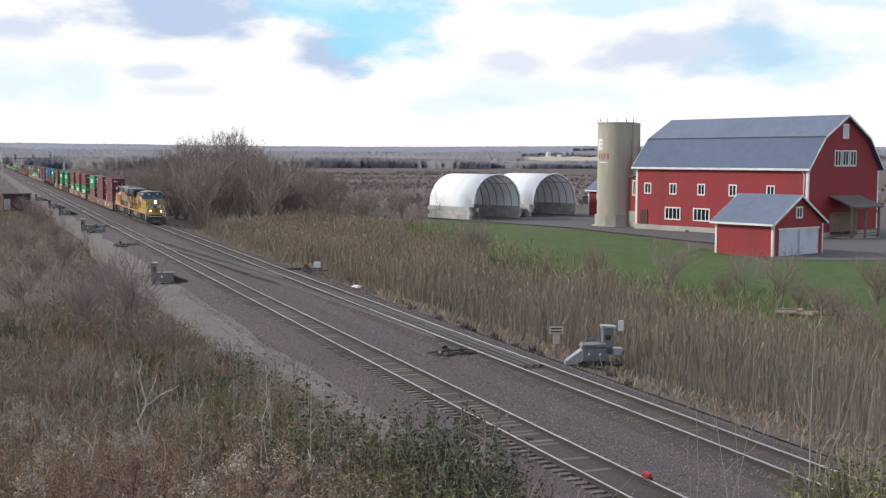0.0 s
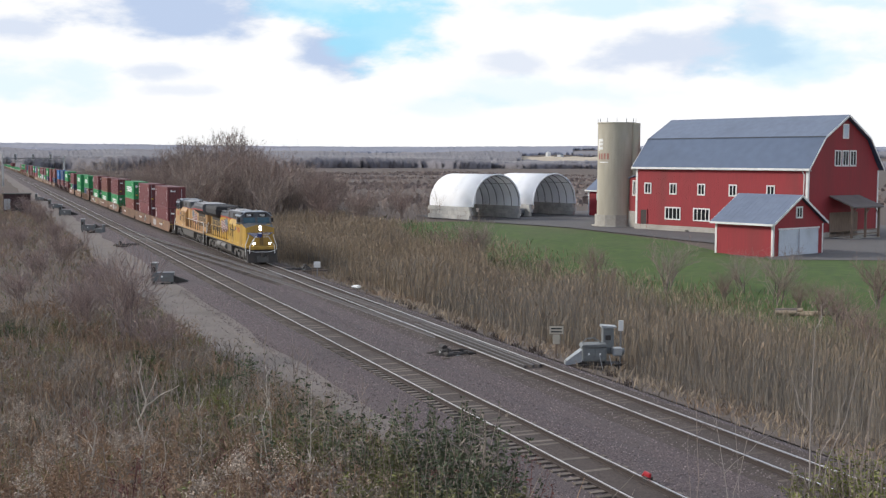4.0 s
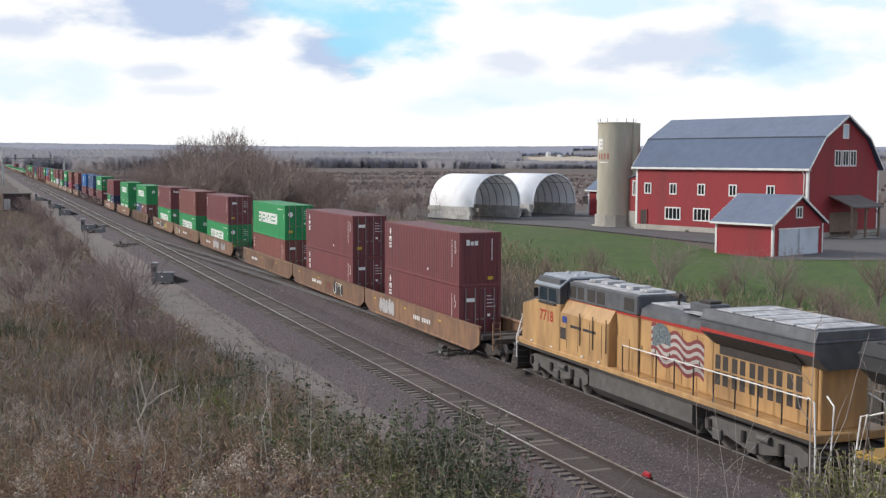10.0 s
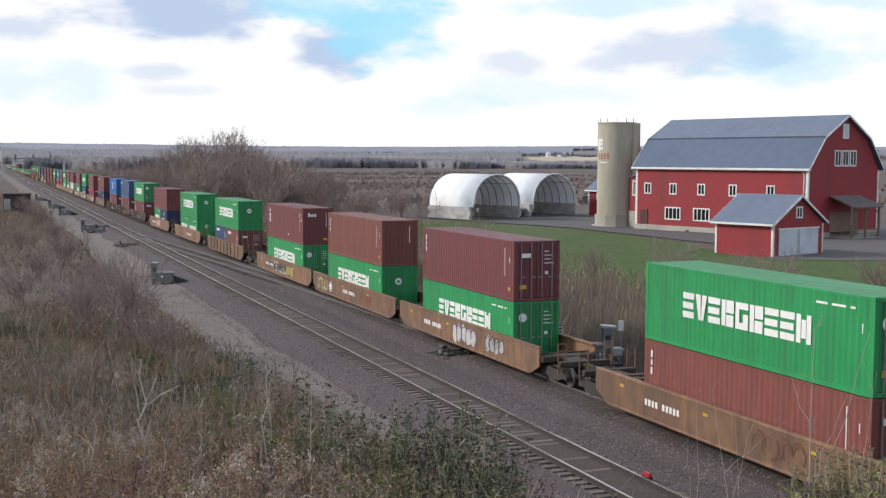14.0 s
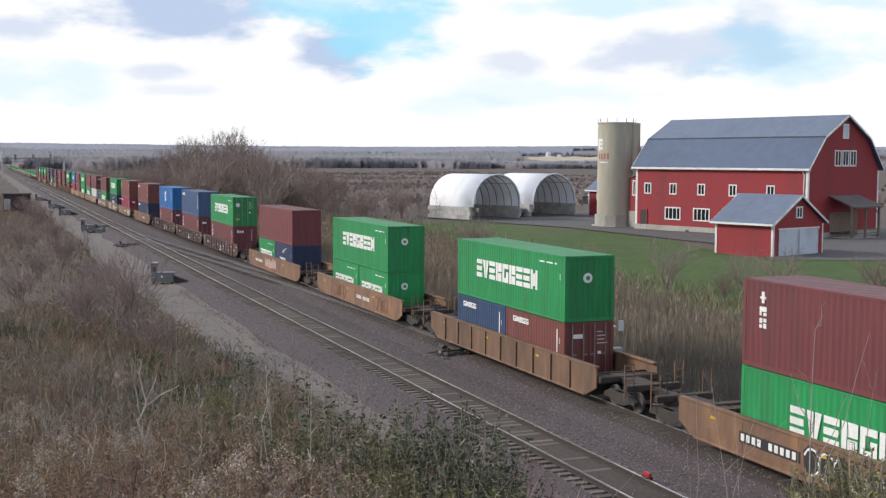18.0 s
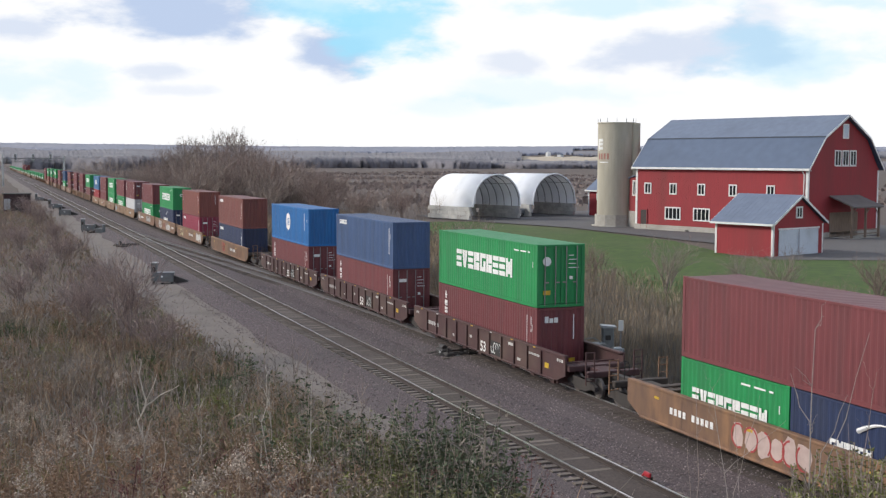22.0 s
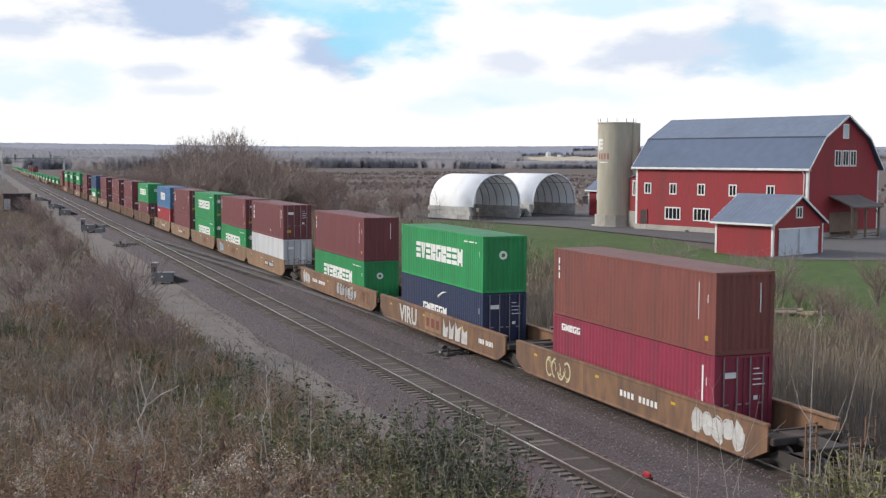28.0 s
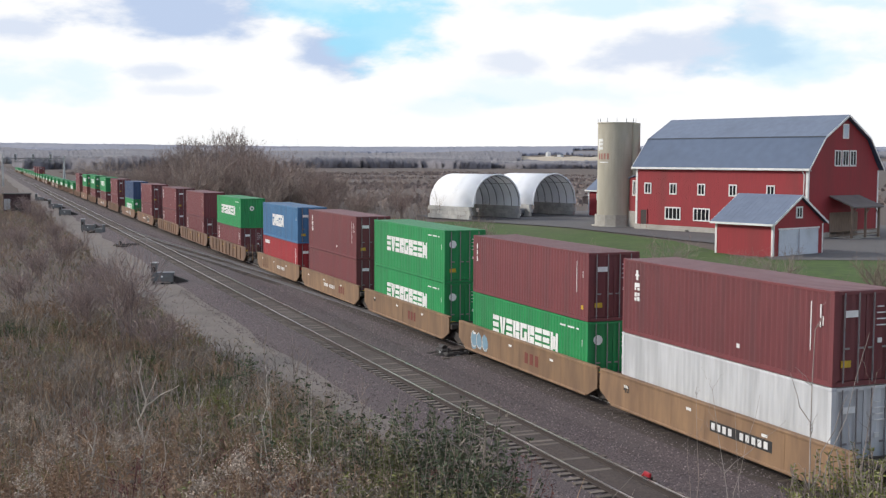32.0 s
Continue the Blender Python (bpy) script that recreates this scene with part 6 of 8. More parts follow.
        part("step_rail", Shape().tube([(1.2, y * 0.55, deck + 1.1), (0.7, y * 0.66, deck + 0.9), (0.55, y * 0.8, 1.25), (0.55, y * 0.8, 0.55)], 0.032, 6), mark_white, t, "white grab rail")
        part("step_rail", Shape().tube([(21.90, y * 0.82, 2.78), (21.85, y * 0.84, 2.6), (21.82, y * 1.04, 1.75), (21.82, y * 1.04, 0.75)], 0.034, 6), mark_white, t, "white grab rail")
        part("step_rail", Shape().tube([(22.20, y * 0.30, 2.55), (22.23, y * 0.42, 2.62), (22.32, y * 0.82, 1.75), (22.32, y * 0.84, 0.95)], 0.034, 6), mark_white, t, "white grab rail")
        for x0, d in ((0.95, -1), (21.95, 1)):
            for k in range(4):
                z = 0.42 + 0.3 * k
                part("step", Shape().box(*sorted((x0 - d * 0.15, x0 + d * 0.3)), *sorted((y * 0.66, y * 1.04)), z, z + 0.04), tank_grey, t)
    # ends
    part("plow", Shape().prism([(21.85, 1.36), (22.25, 1.25), (22.65, 0.16), (22.15, 0.10), (21.85, 0.3)], -1.42, 1.42), black, t, "black snow plow pilot")
    part("plow_plate", Shape().prism([(22.42, 0.80), (22.46, 0.80), (22.67, 0.22), (22.63, 0.22)], -0.55, 0.55), tank_grey, t)
    part("rear_pilot", Shape().prism([(1.2, 1.35), (0.85, 1.2), (0.6, 0.25), (1.0, 0.2), (1.2, 0.3)], -1.45, 1.45), black, t)
    for x0, x1 in ((0.0, 1.0), (22.00, 23.00)):
        part("coupler", Shape().slab(x0, x1, -0.16, 0.16, 0.7, 1.02, 0.04), black, t)
    tank = part("fuel_tank", Shape().prism([(-1.46, 1.38), (-1.46, 0.66), (-1.05, 0.28), (1.05, 0.28), (1.46, 0.66), (1.46, 1.38)], 7.4, 14.9, "x"), tank_grey, t)
    if bright:
        for s in (-1, 1):
            for x in (9.2, 11.7):
                part("air_reservoir", Shape().cyl((x - 1.1, s * 1.42, 1.06), (x + 1.1, s * 1.42, 1.06), 0.29, 18), reservoir_grey, tank, "dusty grey air reservoir")
    for xc in (4.15, 18.15):
        tr = part("truck", Shape().box(xc - 2.3, xc + 2.3, -0.9, 0.9, 0.6, 1.2), black, t, "six-wheel truck")
        for s in (-1, 1):
            part("side_frame", Shape().prism([(xc - 2.75, 0.95), (xc - 2.3, 1.12), (xc + 2.3, 1.12), (xc + 2.75, 0.95), (xc + 2.75, 0.62), (xc + 2.3, 0.42), (xc + 1.5, 0.62), (xc + 0.5, 0.42), (xc - 0.5, 0.42), (xc - 1.5, 0.62), (xc - 2.3, 0.42), (xc - 2.75, 0.62)], *sorted((s * 1.05, s * 1.25))), tank_grey, tr)
            for d in (-1.95, 0, 1.95):
                part("journal_box", Shape().slab(xc + d - 0.25, xc + d + 0.25, *sorted((s * 1.2, s * 1.36)), 0.36, 0.76, 0.04), tank_grey, tr)
                part("spring", Shape().cyl((xc + d + 0.5, s * 1.27, 0.62), (xc + d + 0.5, s * 1.27, 1.0), 0.11, 10), black, tr)
            part("brake_cylinder", Shape().cyl((xc - 0.95, s * 1.30, 0.98), (xc - 0.35, s * 1.30, 0.98), 0.13, 12), tank_grey, tr)
            part("sand_pipe", Shape().tube([(xc + 2.6, s * 1.3, 1.35), (xc + 2.65, s * 1.25, 0.7), (xc + 2.5, s * 0.9, 0.2)], 0.03, 5), black, tr)
        for d in (-1.95, 0, 1.95):
            w = Shape()
            for s in (-1, 1):
                w.cyl((xc + d, s * 0.72, 0.53), (xc + d, s * 0.85, 0.53), 0.53, 24)
            w.cyl((xc + d, -0.9, 0.53), (xc + d, 0.9, 0.53), 0.1, 8)
            part("wheelset", w, wheel_steel, tr)
    return t


def way(t):
    """How far the train has gone since 16 s."""
    u = (t - 16) / 16
    return 276.40 * u + 0.75 * u ** 2 - 4.44 * u ** 3 - 3.84 * u ** 4 + 4.61 * u ** 5


def motions():
    for ob, x16, z, turn in MOVERS:
        walk(ob, [(2.0 * k, pose(x16 + way(2.0 * k), 0, z, 0, 0, turn)) for k in range(17)])


def build_locomotives():
    MOVERS.append((locomotive("bright", "yellow six-axle diesel locomotive, headlights lit, with a painted flag", "7243"), 76.5, 0.0, 0))
    MOVERS.append((locomotive("faded", "faded orange-yellow diesel locomotive running cab-backwards, with a painted flag", "7718"), 76.5, 0.0, 180))


build_locomotives()
build_cars()


# ---- plants ----
def blades(rng, xy, height, width, lean, base=None, head=0.0):
    """Bent blades, three points high; arrays of places, heights, widths. Returns vertices and faces (quads)."""
    n = len(xy)
    z0 = ground_z(xy[:, 0], xy[:, 1]) - 0.03 if base is None else base
    a = rng.uniform(0, 2 * np.pi, n)
    b = rng.uniform(0, 2 * np.pi, n)
    w = np.stack([np.cos(a), np.sin(a)], 1) * (width[:, None] / 2)
    l = np.stack([np.cos(b), np.sin(b)], 1) * (lean * height)[:, None]
    V = np.zeros((n, 6, 3))
    for i, (f, ww) in enumerate(((0, 1.0), (0.55, 0.85), (1.0, 0.25 + head))):
        c = xy + l * f ** 1.8
        V[:, 2 * i, :2], V[:, 2 * i + 1, :2] = c - w * ww, c + w * ww
        V[:, 2 * i, 2] = V[:, 2 * i + 1, 2] = z0 + height * f * (1 - 0.25 * lean * f)
    k = np.arange(n)[:, None] * 6
    F = np.concatenate([k + np.array([[0, 1, 3, 2]]), k + np.array([[2, 3, 5, 4]])])
    return V.reshape(-1, 3), F


def scatter(rng, n, x0, x1, y0, y1, keep):
    """Random places in a rectangle where keep(x, y) is above a random number."""
    x, y = rng.uniform(x0, x1, n), rng.uniform(y0, y1, n)
    k = keep(x, y) > rng.uniform(0, 1, n)
    return np.stack([x[k], y[k]], 1)


def join(*pairs):
    V, F, o = [], [], 0
    for v, f in pairs:
        V.append(v)
        F.append(f + o)
        o += len(v)
    return np.concatenate(V), np.concatenate(F)


def lumps(x, y, s, seed=0.0):
    """Smooth patchiness between 0 and 1."""
    return 0.5 + 0.25 * (np.sin(x / s + 1.7 * np.sin(y / s * 0.8 + seed)) + np.sin(y / s * 1.3 + 1.3 * np.sin(x / s * 0.7 + seed * 2)))


reed_mat = material("dry_reed", (0.317, 0.243, 0.162), (0.222, 0.176, 0.124), rough=0.9, grain=2, stain=0.08, dirt=(0.203, 0.169, 0.135), island=0.30)
reed_grey = material("grey_reed", (0.244, 0.216, 0.182), (0.175, 0.157, 0.137), rough=0.9, grain=2, stain=0.08, dirt=(0.154, 0.140, 0.119), island=0.28)
plume_mat = material("reed_plume", (0.330, 0.250, 0.172), (0.245, 0.186, 0.132), rough=0.95, grain=2, stain=0.1, island=0.35)
weed_mat = material("dead_weed", (0.320, 0.258, 0.185), (0.220, 0.176, 0.130), rough=0.95, grain=1.5, stain=0.15, dirt=(0.288, 0.186, 0.121), island=0.22)
weed_rust = material("rusty_dead_weed", (0.300, 0.200, 0.130), (0.200, 0.132, 0.090), rough=0.95, grain=1.5, stain=0.2, island=0.22)
weed_wine = material("wine_red_leaf", (0.184, 0.081, 0.071), (0.115, 0.052, 0.046), rough=0.9, grain=3, island=0.5)
weed_tan = material("tan_dead_grass", (0.351, 0.280, 0.189), (0.260, 0.202, 0.143), rough=0.95, grain=1.5, stain=0.2, island=0.22)
weed_grey = material("grey_dead_weed", (0.315, 0.268, 0.218), (0.210, 0.175, 0.148), rough=0.95, grain=1.5, stain=0.2, island=0.22)
green_weed = material("green_weed", (0.108, 0.135, 0.046), (0.074, 0.101, 0.034), rough=0.85, grain=1.5, stain=0.3, island=0.34)
twig_mat = material("bare_twig", (0.325, 0.262, 0.222), (0.235, 0.190, 0.165), rough=0.95, grain=3, stain=0.05, island=0.35)
twig_red = material("red_brown_twig", (0.285, 0.207, 0.178), (0.200, 0.146, 0.128), rough=0.95, grain=3, island=0.35)
pale_twig = material("pale_stem", (0.46, 0.41, 0.345), (0.34, 0.30, 0.255), rough=0.9, grain=5, island=0.25)
leaf_green = material("bush_leaf", (0.088, 0.108, 0.056), (0.058, 0.074, 0.040), rough=0.8, grain=3, island=0.22)
leaf_olive = material("olive_leaf", (0.155, 0.150, 0.060), (0.108, 0.108, 0.045), rough=0.8, grain=3, island=0.22)
leaf_bright = material("yellow_green_leaf", (0.185, 0.190, 0.050), (0.125, 0.135, 0.038), rough=0.6, grain=3, island=0.22)
fluff_mat = material("beige_seed_fluff", (0.46, 0.385, 0.315), (0.34, 0.28, 0.225), rough=1.0, grain=6, island=0.3)
bark_mat = material("grey_bark", (0.215, 0.179, 0.160), (0.146, 0.121, 0.108), rough=0.95, grain=6)


def reed_edge(x):
    return np.interp(x, [-230, -170, -130, -100, -80, -60, -30, 0], [30, 28, 24, 20, 19, 20, 22, 24])


pale_reed_ground = material("pale_ground_under_reeds", (0.270, 0.215, 0.155), (0.185, 0.148, 0.110), rough=1.0, grain=1.6, stain=0.06, dirt=(0.150, 0.122, 0.096), bump=0.05)
verge_soil = material("verge_soil", (0.165, 0.132, 0.110), (0.105, 0.083, 0.070), rough=1.0, grain=2.5, stain=0.2, bump=0.04)


def build_reeds():
    # tan sheet added below the reeds to lighten the dark gaps between stalks
    patch("pale_reed_ground", [(-190, 8), (-190, 27), (-130, 21), (-100, 17), (-60, 17), (-30, 19), (0, 21), (0, 8)], pale_reed_ground, "tan ground added under the reeds to lighten the gaps", "litter", 0.05)
    patch("verge", [(-260, 3.3), (-260, 7.9), (0, 7.9), (0, 3.3)], verge_soil, "bare brown soil between the ballast and the reeds", "verge", 0.05)
    rng = np.random.default_rng(3)
    keep = lambda x, y: ((y > 5.5 + 1.5 * lumps(x, y, 3.0)) & (y < reed_edge(x) + 3.0 * (lumps(x, y, 5.0, 2.0) - 0.5))) * (0.45 + 0.55 * lumps(x, y, 2.5, 1.0)) * np.interp(x, [-200, -120, -70], [0.30, 0.6, 1.0])
    xy = scatter(rng, 300000, -185, -8, 3.5, 32, keep)
    n = len(xy)
    h = rng.uniform(1.3, 2.5, n) * (0.75 + 0.5 * lumps(xy[:, 0], xy[:, 1], 4.0, 4.0)) * (0.35 + 0.65 * smoothstep(4.6, 9.5, xy[:, 1]))
    wide = np.interp(xy[:, 0], [-190, -60, -35], [0.085, 0.024, 0.016])
    grey = rng.uniform(0, 1, n) < np.interp(xy[:, 0], [-110, -60], [0.15, 0.8]) * np.interp(lumps(xy[:, 0], xy[:, 1], 6.0, 1.0), [0.2, 0.8], [0.6, 1.1])
    ww, ll = rng.uniform(0.7, 1.3, n) * wide, rng.uniform(0.03, 0.22, n)
    for k, mat, label, nm in ((~grey, reed_mat, "tall dry tan reeds along the railway ditch", "reed_bed"), (grey, reed_grey, "tall grey-brown withered reeds in the ditch", "grey_reed_bed")):
        soup(nm, *blades(rng, xy[k], h[k], ww[k], ll[k]), mat, label, "reeds")
    low = scatter(rng, 20000, -185, -8, 2.9, 8.0, lambda x, y: np.interp(y, [2.9, 3.6, 5.0, 8.0], [0.05, 0.3, 1.0, 0.5]) * np.interp(x, [-185, -60], [0.3, 1]))
    m = len(low)
    soup("ditch_grass", *blades(rng, low, rng.uniform(0.2, 0.7, m), np.interp(low[:, 0], [-190, -60], [0.12, 0.05]), rng.uniform(0.2, 0.9, m)), weed_mat, "matted brown grass between the track and the reeds", "grass")
    s = rng.uniform(0, 1, n) < 0.16
    q = xy[s]
    hh = rng.uniform(0.2, 0.36, len(q))
    b = blades(rng, q, hh, rng.uniform(0.04, 0.08, len(q)) * np.interp(q[:, 0], [-190, -60, -40], [2.2, 0.65, 0.5]), rng.uniform(0.2, 0.7, len(q)), base=ground_z(q[:, 0], q[:, 1]) + h[s] * 0.95, head=0.3)
    soup("reed_plumes", *b, plume_mat, "feathery brown seed plumes above the reeds", "reeds")


def build_rough():
    rng = np.random.default_rng(14)
    k = lambda x, y: ((y > reed_edge(x) - 2) & (y < reed_edge(x) + 12)) * np.interp(y - reed_edge(x), [-2, 1, 5, 12], [0.8, 1.0, 0.6, 0.05]) * (0.4 + 0.6 * lumps(x, y, 4.0, 3.0)) * np.interp(x, [-185, -50], [0.35, 1])
    for mat, n, label, name in ((weed_tan, 52000, "rough tan grass between the reeds and the lawn", "rough_grass"), (green_weed, 26000, "rough green grass at the lawn's edge", "rough_green_grass"), (weed_mat, 40000, "brown weeds at the lawn's edge", "edge_weeds")):
        xy = scatter(rng, n, -185, -15, 12, 40, k)
        m = len(xy)
        soup(name, *blades(rng, xy, rng.uniform(0.2, 0.95, m), np.interp(xy[:, 0], [-185, -60], [0.12, 0.05]) * rng.uniform(0.6, 1.3, m), rng.uniform(0.1, 0.8, m)), mat, label, "grass")


def bank(x, y):
    """How thickly the bank left of the tracks is overgrown."""
    edge = np.interp(x, [-330, -140, -70, -52, -42, -32, -27, -22.7, -18, -13.6, -10, 0], [-12.8, -13.2, -13.2, -13.0, -12.7, -12.7, -13.3, -14.9, -16.4, -18.5, -19.5, -21])
    return (y < edge + 1.6 * (lumps(x, y, 2.2) - 0.5)) * (0.35 + 0.65 * lumps(x, y, 1.7, 3.0))


def build_weeds():
    rng = np.random.default_rng(4)
    kinds = ((weed_mat, 12000, "brown withered weeds on the bank", "weed_bank", 1.0, 0.3), (weed_rust, 19000, "rust-brown withered weeds on the bank", "rusty_weeds", 2.0, 0.5),
             (weed_tan, 10000, "pale tan dead grass on the bank", "tan_grass", 3.0, 0.58), (weed_grey, 11000, "grey-brown dead stalks on the bank", "grey_weeds", 4.0, 0.5), (green_weed, 16000, "patches of green weeds among the dead stalks", "green_undergrowth", 5.0, 0.36))
    for mat, n, label, name, seed, cut in kinds:
        if name == "green_undergrowth":
            w = lambda x, y: np.where((y > -19) & (x > -58), 1.0, 0.4)
        elif name == "rusty_weeds":
            w = lambda x, y: np.where((y < -17.5) & (x > -45), 1.0, 0.35)
        else:
            w = lambda x, y: np.where((y > -18) & (x > -50), 0.6, 1.0)
        k = lambda x, y: bank(x, y) * w(x, y) * np.where(lumps(x, y, 4.2, seed * 1.9) > cut, 1.0, 0.08)
        xy = scatter(rng, 2 * n, -80, -9, -42, -9.5, lambda x, y: k(x, y) * np.interp(x, [-80, -30], [0.7, 1]))
        m = len(xy)
        tall = 0.8 if name in ("tan_grass", "green_undergrowth") else 1.25
        a = blades(rng, xy, rng.uniform(0.2, tall, m) * (0.55 + 0.7 * lumps(xy[:, 0], xy[:, 1], 3.0, seed)), np.interp(xy[:, 0], [-80, -45, -14], [0.075, 0.045, 0.016]) * rng.uniform(0.6, 1.5, m) * (1.6 if name == "green_undergrowth" else 1), rng.uniform(0.05, 0.8, m))
        xy2 = scatter(rng, 2 * n, -340, -80, -60, -12, lambda x, y: bank(x, y) * (0.35 + 0.65 * (lumps(x, y, 4.2, seed * 1.9) > cut)))
        m = len(xy2)
        b = blades(rng, xy2, rng.uniform(0.3, 1.1, m) * (0.4 + 0.8 * lumps(xy2[:, 0], xy2[:, 1], 6, seed)) * (0.5 if name == "green_undergrowth" else 1.0), np.interp(xy2[:, 0], [-330, -80], [0.13, 0.035]) * rng.uniform(0.6, 1.4, m), rng.uniform(0.3, 1.1, m))
        soup(name, *join(a, b), mat, label, "weeds")
    # branching dead stalks
    for mat, cnt, label, name, seed in ((weed_grey, 420, "branching grey dead stalks standing on the bank", "dead_stalks", 1.0), (weed_rust, 260, "branching rust-brown dead stalks", "rusty_stalks", 6.0), (pale_twig, 90, "thin pale stems standing among the weeds", "pale_stems", 3.0)):
        protos = [stalk_mesh(70 + i + int(seed) * 10, 1.25, mat is pale_twig) for i in range(4)]
        xy = scatter(rng, cnt * 4, -85, -14, -40, -10, lambda x, y: bank(x, y) * (lumps(x, y, 4.0, seed) > 0.35))[:cnt]
        soup(name, *place_many(rng, protos, xy, rng.uniform(0.7, 1.5, len(xy))), mat, label, "weeds")
    xy = scatter(rng, 1600, -340, -85, -70, -13.5, lambda x, y: bank(x, y) * (lumps(x, y, 7.0, 2.5) > 0.25))[:420]
    protos = [shrub_mesh(90 + i, 2.1, 4, None) for i in range(3)]
    soup("bank_scrub", *place_many(rng, protos, xy, rng.uniform(0.6, 1.6, len(xy))), twig_red, "low leafless red-brown scrub along the bank", "shrubs")
    # thin grass creeping onto the access road
    xy = scatter(rng, 9000, -150, -30, -15.0, -10.0, lambda x, y: np.interp(y, [-15, -13.6, -12.4, -11.4, -10.3, -10.0], [1.0, 0.5, 0.12, 0.1, 0.3, 0.1]) * lumps(x, y, 1.5, 2.0))
    m = len(xy)
    soup("road_edge_grass", *blades(rng, xy, rng.uniform(0.08, 0.35, m), np.interp(xy[:, 0], [-150, -40], [0.09, 0.04]), rng.uniform(0.2, 0.9, m)), weed_tan, "sparse dry grass along the gravel road", "grass")
    # fluffy seed heads
    xy = scatter(rng, 900, -55, -17, -30, -14, lambda x, y: bank(x, y) * (lumps(x, y, 2.5, 7.0) > 0.62))[:7]
    xy = np.concatenate([xy, np.array([(-41.1, -23.5), (-36.6, -23.8), (-38.1, -23.4), (-34.5, -24.1), (-35.5, -23.3), (-31.9, -22.7), (-30.6, -22.9), (-24.7, -23.5), (-22.8, -23.7), (-14.8, -21.6), (-12.2, -22.5), (-17.1, -24.1), (-18.0, -20.9), (-26.0, -21.5)])])
    pairs = []
    for x, y in xy:
        z = float(ground_z(x, y))
        near = float(np.interp(-x, [12, 36], [0.3, 1.0]))
        for q in range(round(3 + 4 * near)):
            ox, oy, oz = x + rng.normal(0, 0.24 * near), y + rng.normal(0, 0.24 * near), z + rng.uniform(1.0, 1.45)
            nod = rng.uniform(0, 6.28)
            pairs.append((np.array([(x, y, z), (x + 0.012, y, z), (ox + 0.006, oy, oz), (ox, oy, oz)]), np.array([[0, 1, 2, 3]])))
            for k in range(80):
                u = rng.uniform(0, 1)
                c = np.array([ox + 0.20 * u * math.cos(nod), oy + 0.20 * u * math.sin(nod), oz - 0.20 * u * u]) + rng.normal(0, 0.030 + 0.022 * (1 - u), 3)
                d = rng.normal(0, 1, 3)
                d = d / np.linalg.norm(d) * rng.uniform(0.022, 0.05)
                e = np.cross(d, rng.normal(0, 1, 3))
                e = e / np.linalg.norm(e) * 0.011
                pairs.append((np.array([c - e * 0.4, c + d * 0.5 - e, c + d, c + d * 0.5 + e]), np.array([[0, 1, 2, 3]])))
    soup("seed_heads", *join(*pairs), fluff_mat, "fluffy beige seed heads above the weeds", "weeds")


def stalk_mesh(seed, h, plain):
    rng = np.random.default_rng(seed)
    s = Shape()
    for k in range(1 if plain else 3):
        x, y = rng.normal(0, 0.12, 2)
        top = Vector((x + rng.normal(0, 0.22), y + rng.normal(0, 0.22), h * rng.uniform(0.7, 1.15) * (1.25 if plain else 1)))
        b = Vector((x, y, -0.1))
        mid = b.lerp(top, 0.5) + Vector((rng.normal(0, 0.06), rng.normal(0, 0.06), 0))
        s.tube([b, mid, top], 0.012, 4, 0.004, caps=False)
        for i in range(5 if plain else 12):
            t = rng.uniform(0.35, 0.98)
            p = b.lerp(mid, t * 2) if t < 0.5 else mid.lerp(top, t * 2 - 1)
            d = Vector((rng.normal(0, 1), rng.normal(0, 1), rng.uniform(0.3, 1.2))).normalized() * h * rng.uniform(0.1, 0.28)
            ribbon(rng, s, p, p + d, 0.007)
            if not plain:
                for j in range(4):
                    q = p + d * rng.uniform(0.5, 1.0)
                    e = Vector(rng.normal(0, 0.028, 3))
                    w = Vector(rng.normal(0, 0.007, 3))
                    s.poly([q - w, q + e, q + e + w, q + w], [(0, 1, 2, 3)])
    return np.array(s.v), np.array([q for q in s.f if len(q) == 4])


def forb_clump(seed, plumes=1.0):
    """Waist-high withered forbs: leaning stems with feathery seed tops and shrivelled leaves."""
    rng = np.random.default_rng(seed)
    s = Shape()
    for k in range(13):
        b = Vector((rng.normal(0, 0.30), rng.normal(0, 0.30), -0.1))
        top = b + Vector((rng.normal(0, 0.20), rng.normal(0, 0.20), rng.uniform(0.65, 1.2)))
        ribbon(rng, s, b, top, 0.010)
        nod = Vector((rng.normal(0, 1), rng.normal(0, 1), 0)).normalized()
        for i in range(int(32 * plumes)):
            u = rng.uniform(0, 1)
            c = top + nod * (0.16 * u * u) + Vector((0, 0, 0.10 * u - 0.22 * u * u)) + Vector(rng.normal(0, 0.045 * (1.2 - u), 3))
            d = (nod * 0.5 + Vector(rng.normal(0, 0.7, 3))).normalized() * rng.uniform(0.026, 0.058)
            w = d.cross(Vector(rng.normal(0, 1, 3))).normalized() * rng.uniform(0.005, 0.011)
            s.poly([c, c + d * 0.5 - w, c + d, c + d * 0.5 + w], [(0, 1, 2, 3)])
        for i in range(9):
            p = b.lerp(top, rng.uniform(0.2, 0.9))
            d = Vector((rng.normal(0, 1), rng.normal(0, 1), rng.uniform(-0.9, 0.5))).normalized() * rng.uniform(0.05, 0.11)
            w = d.cross(Vector(rng.normal(0, 1, 3))).normalized() * rng.uniform(0.010, 0.020)
            s.poly([p, p + d * 0.45 - w, p + d, p + d * 0.45 + w], [(0, 1, 2, 3)])
    return np.array(s.v), np.array(s.f)


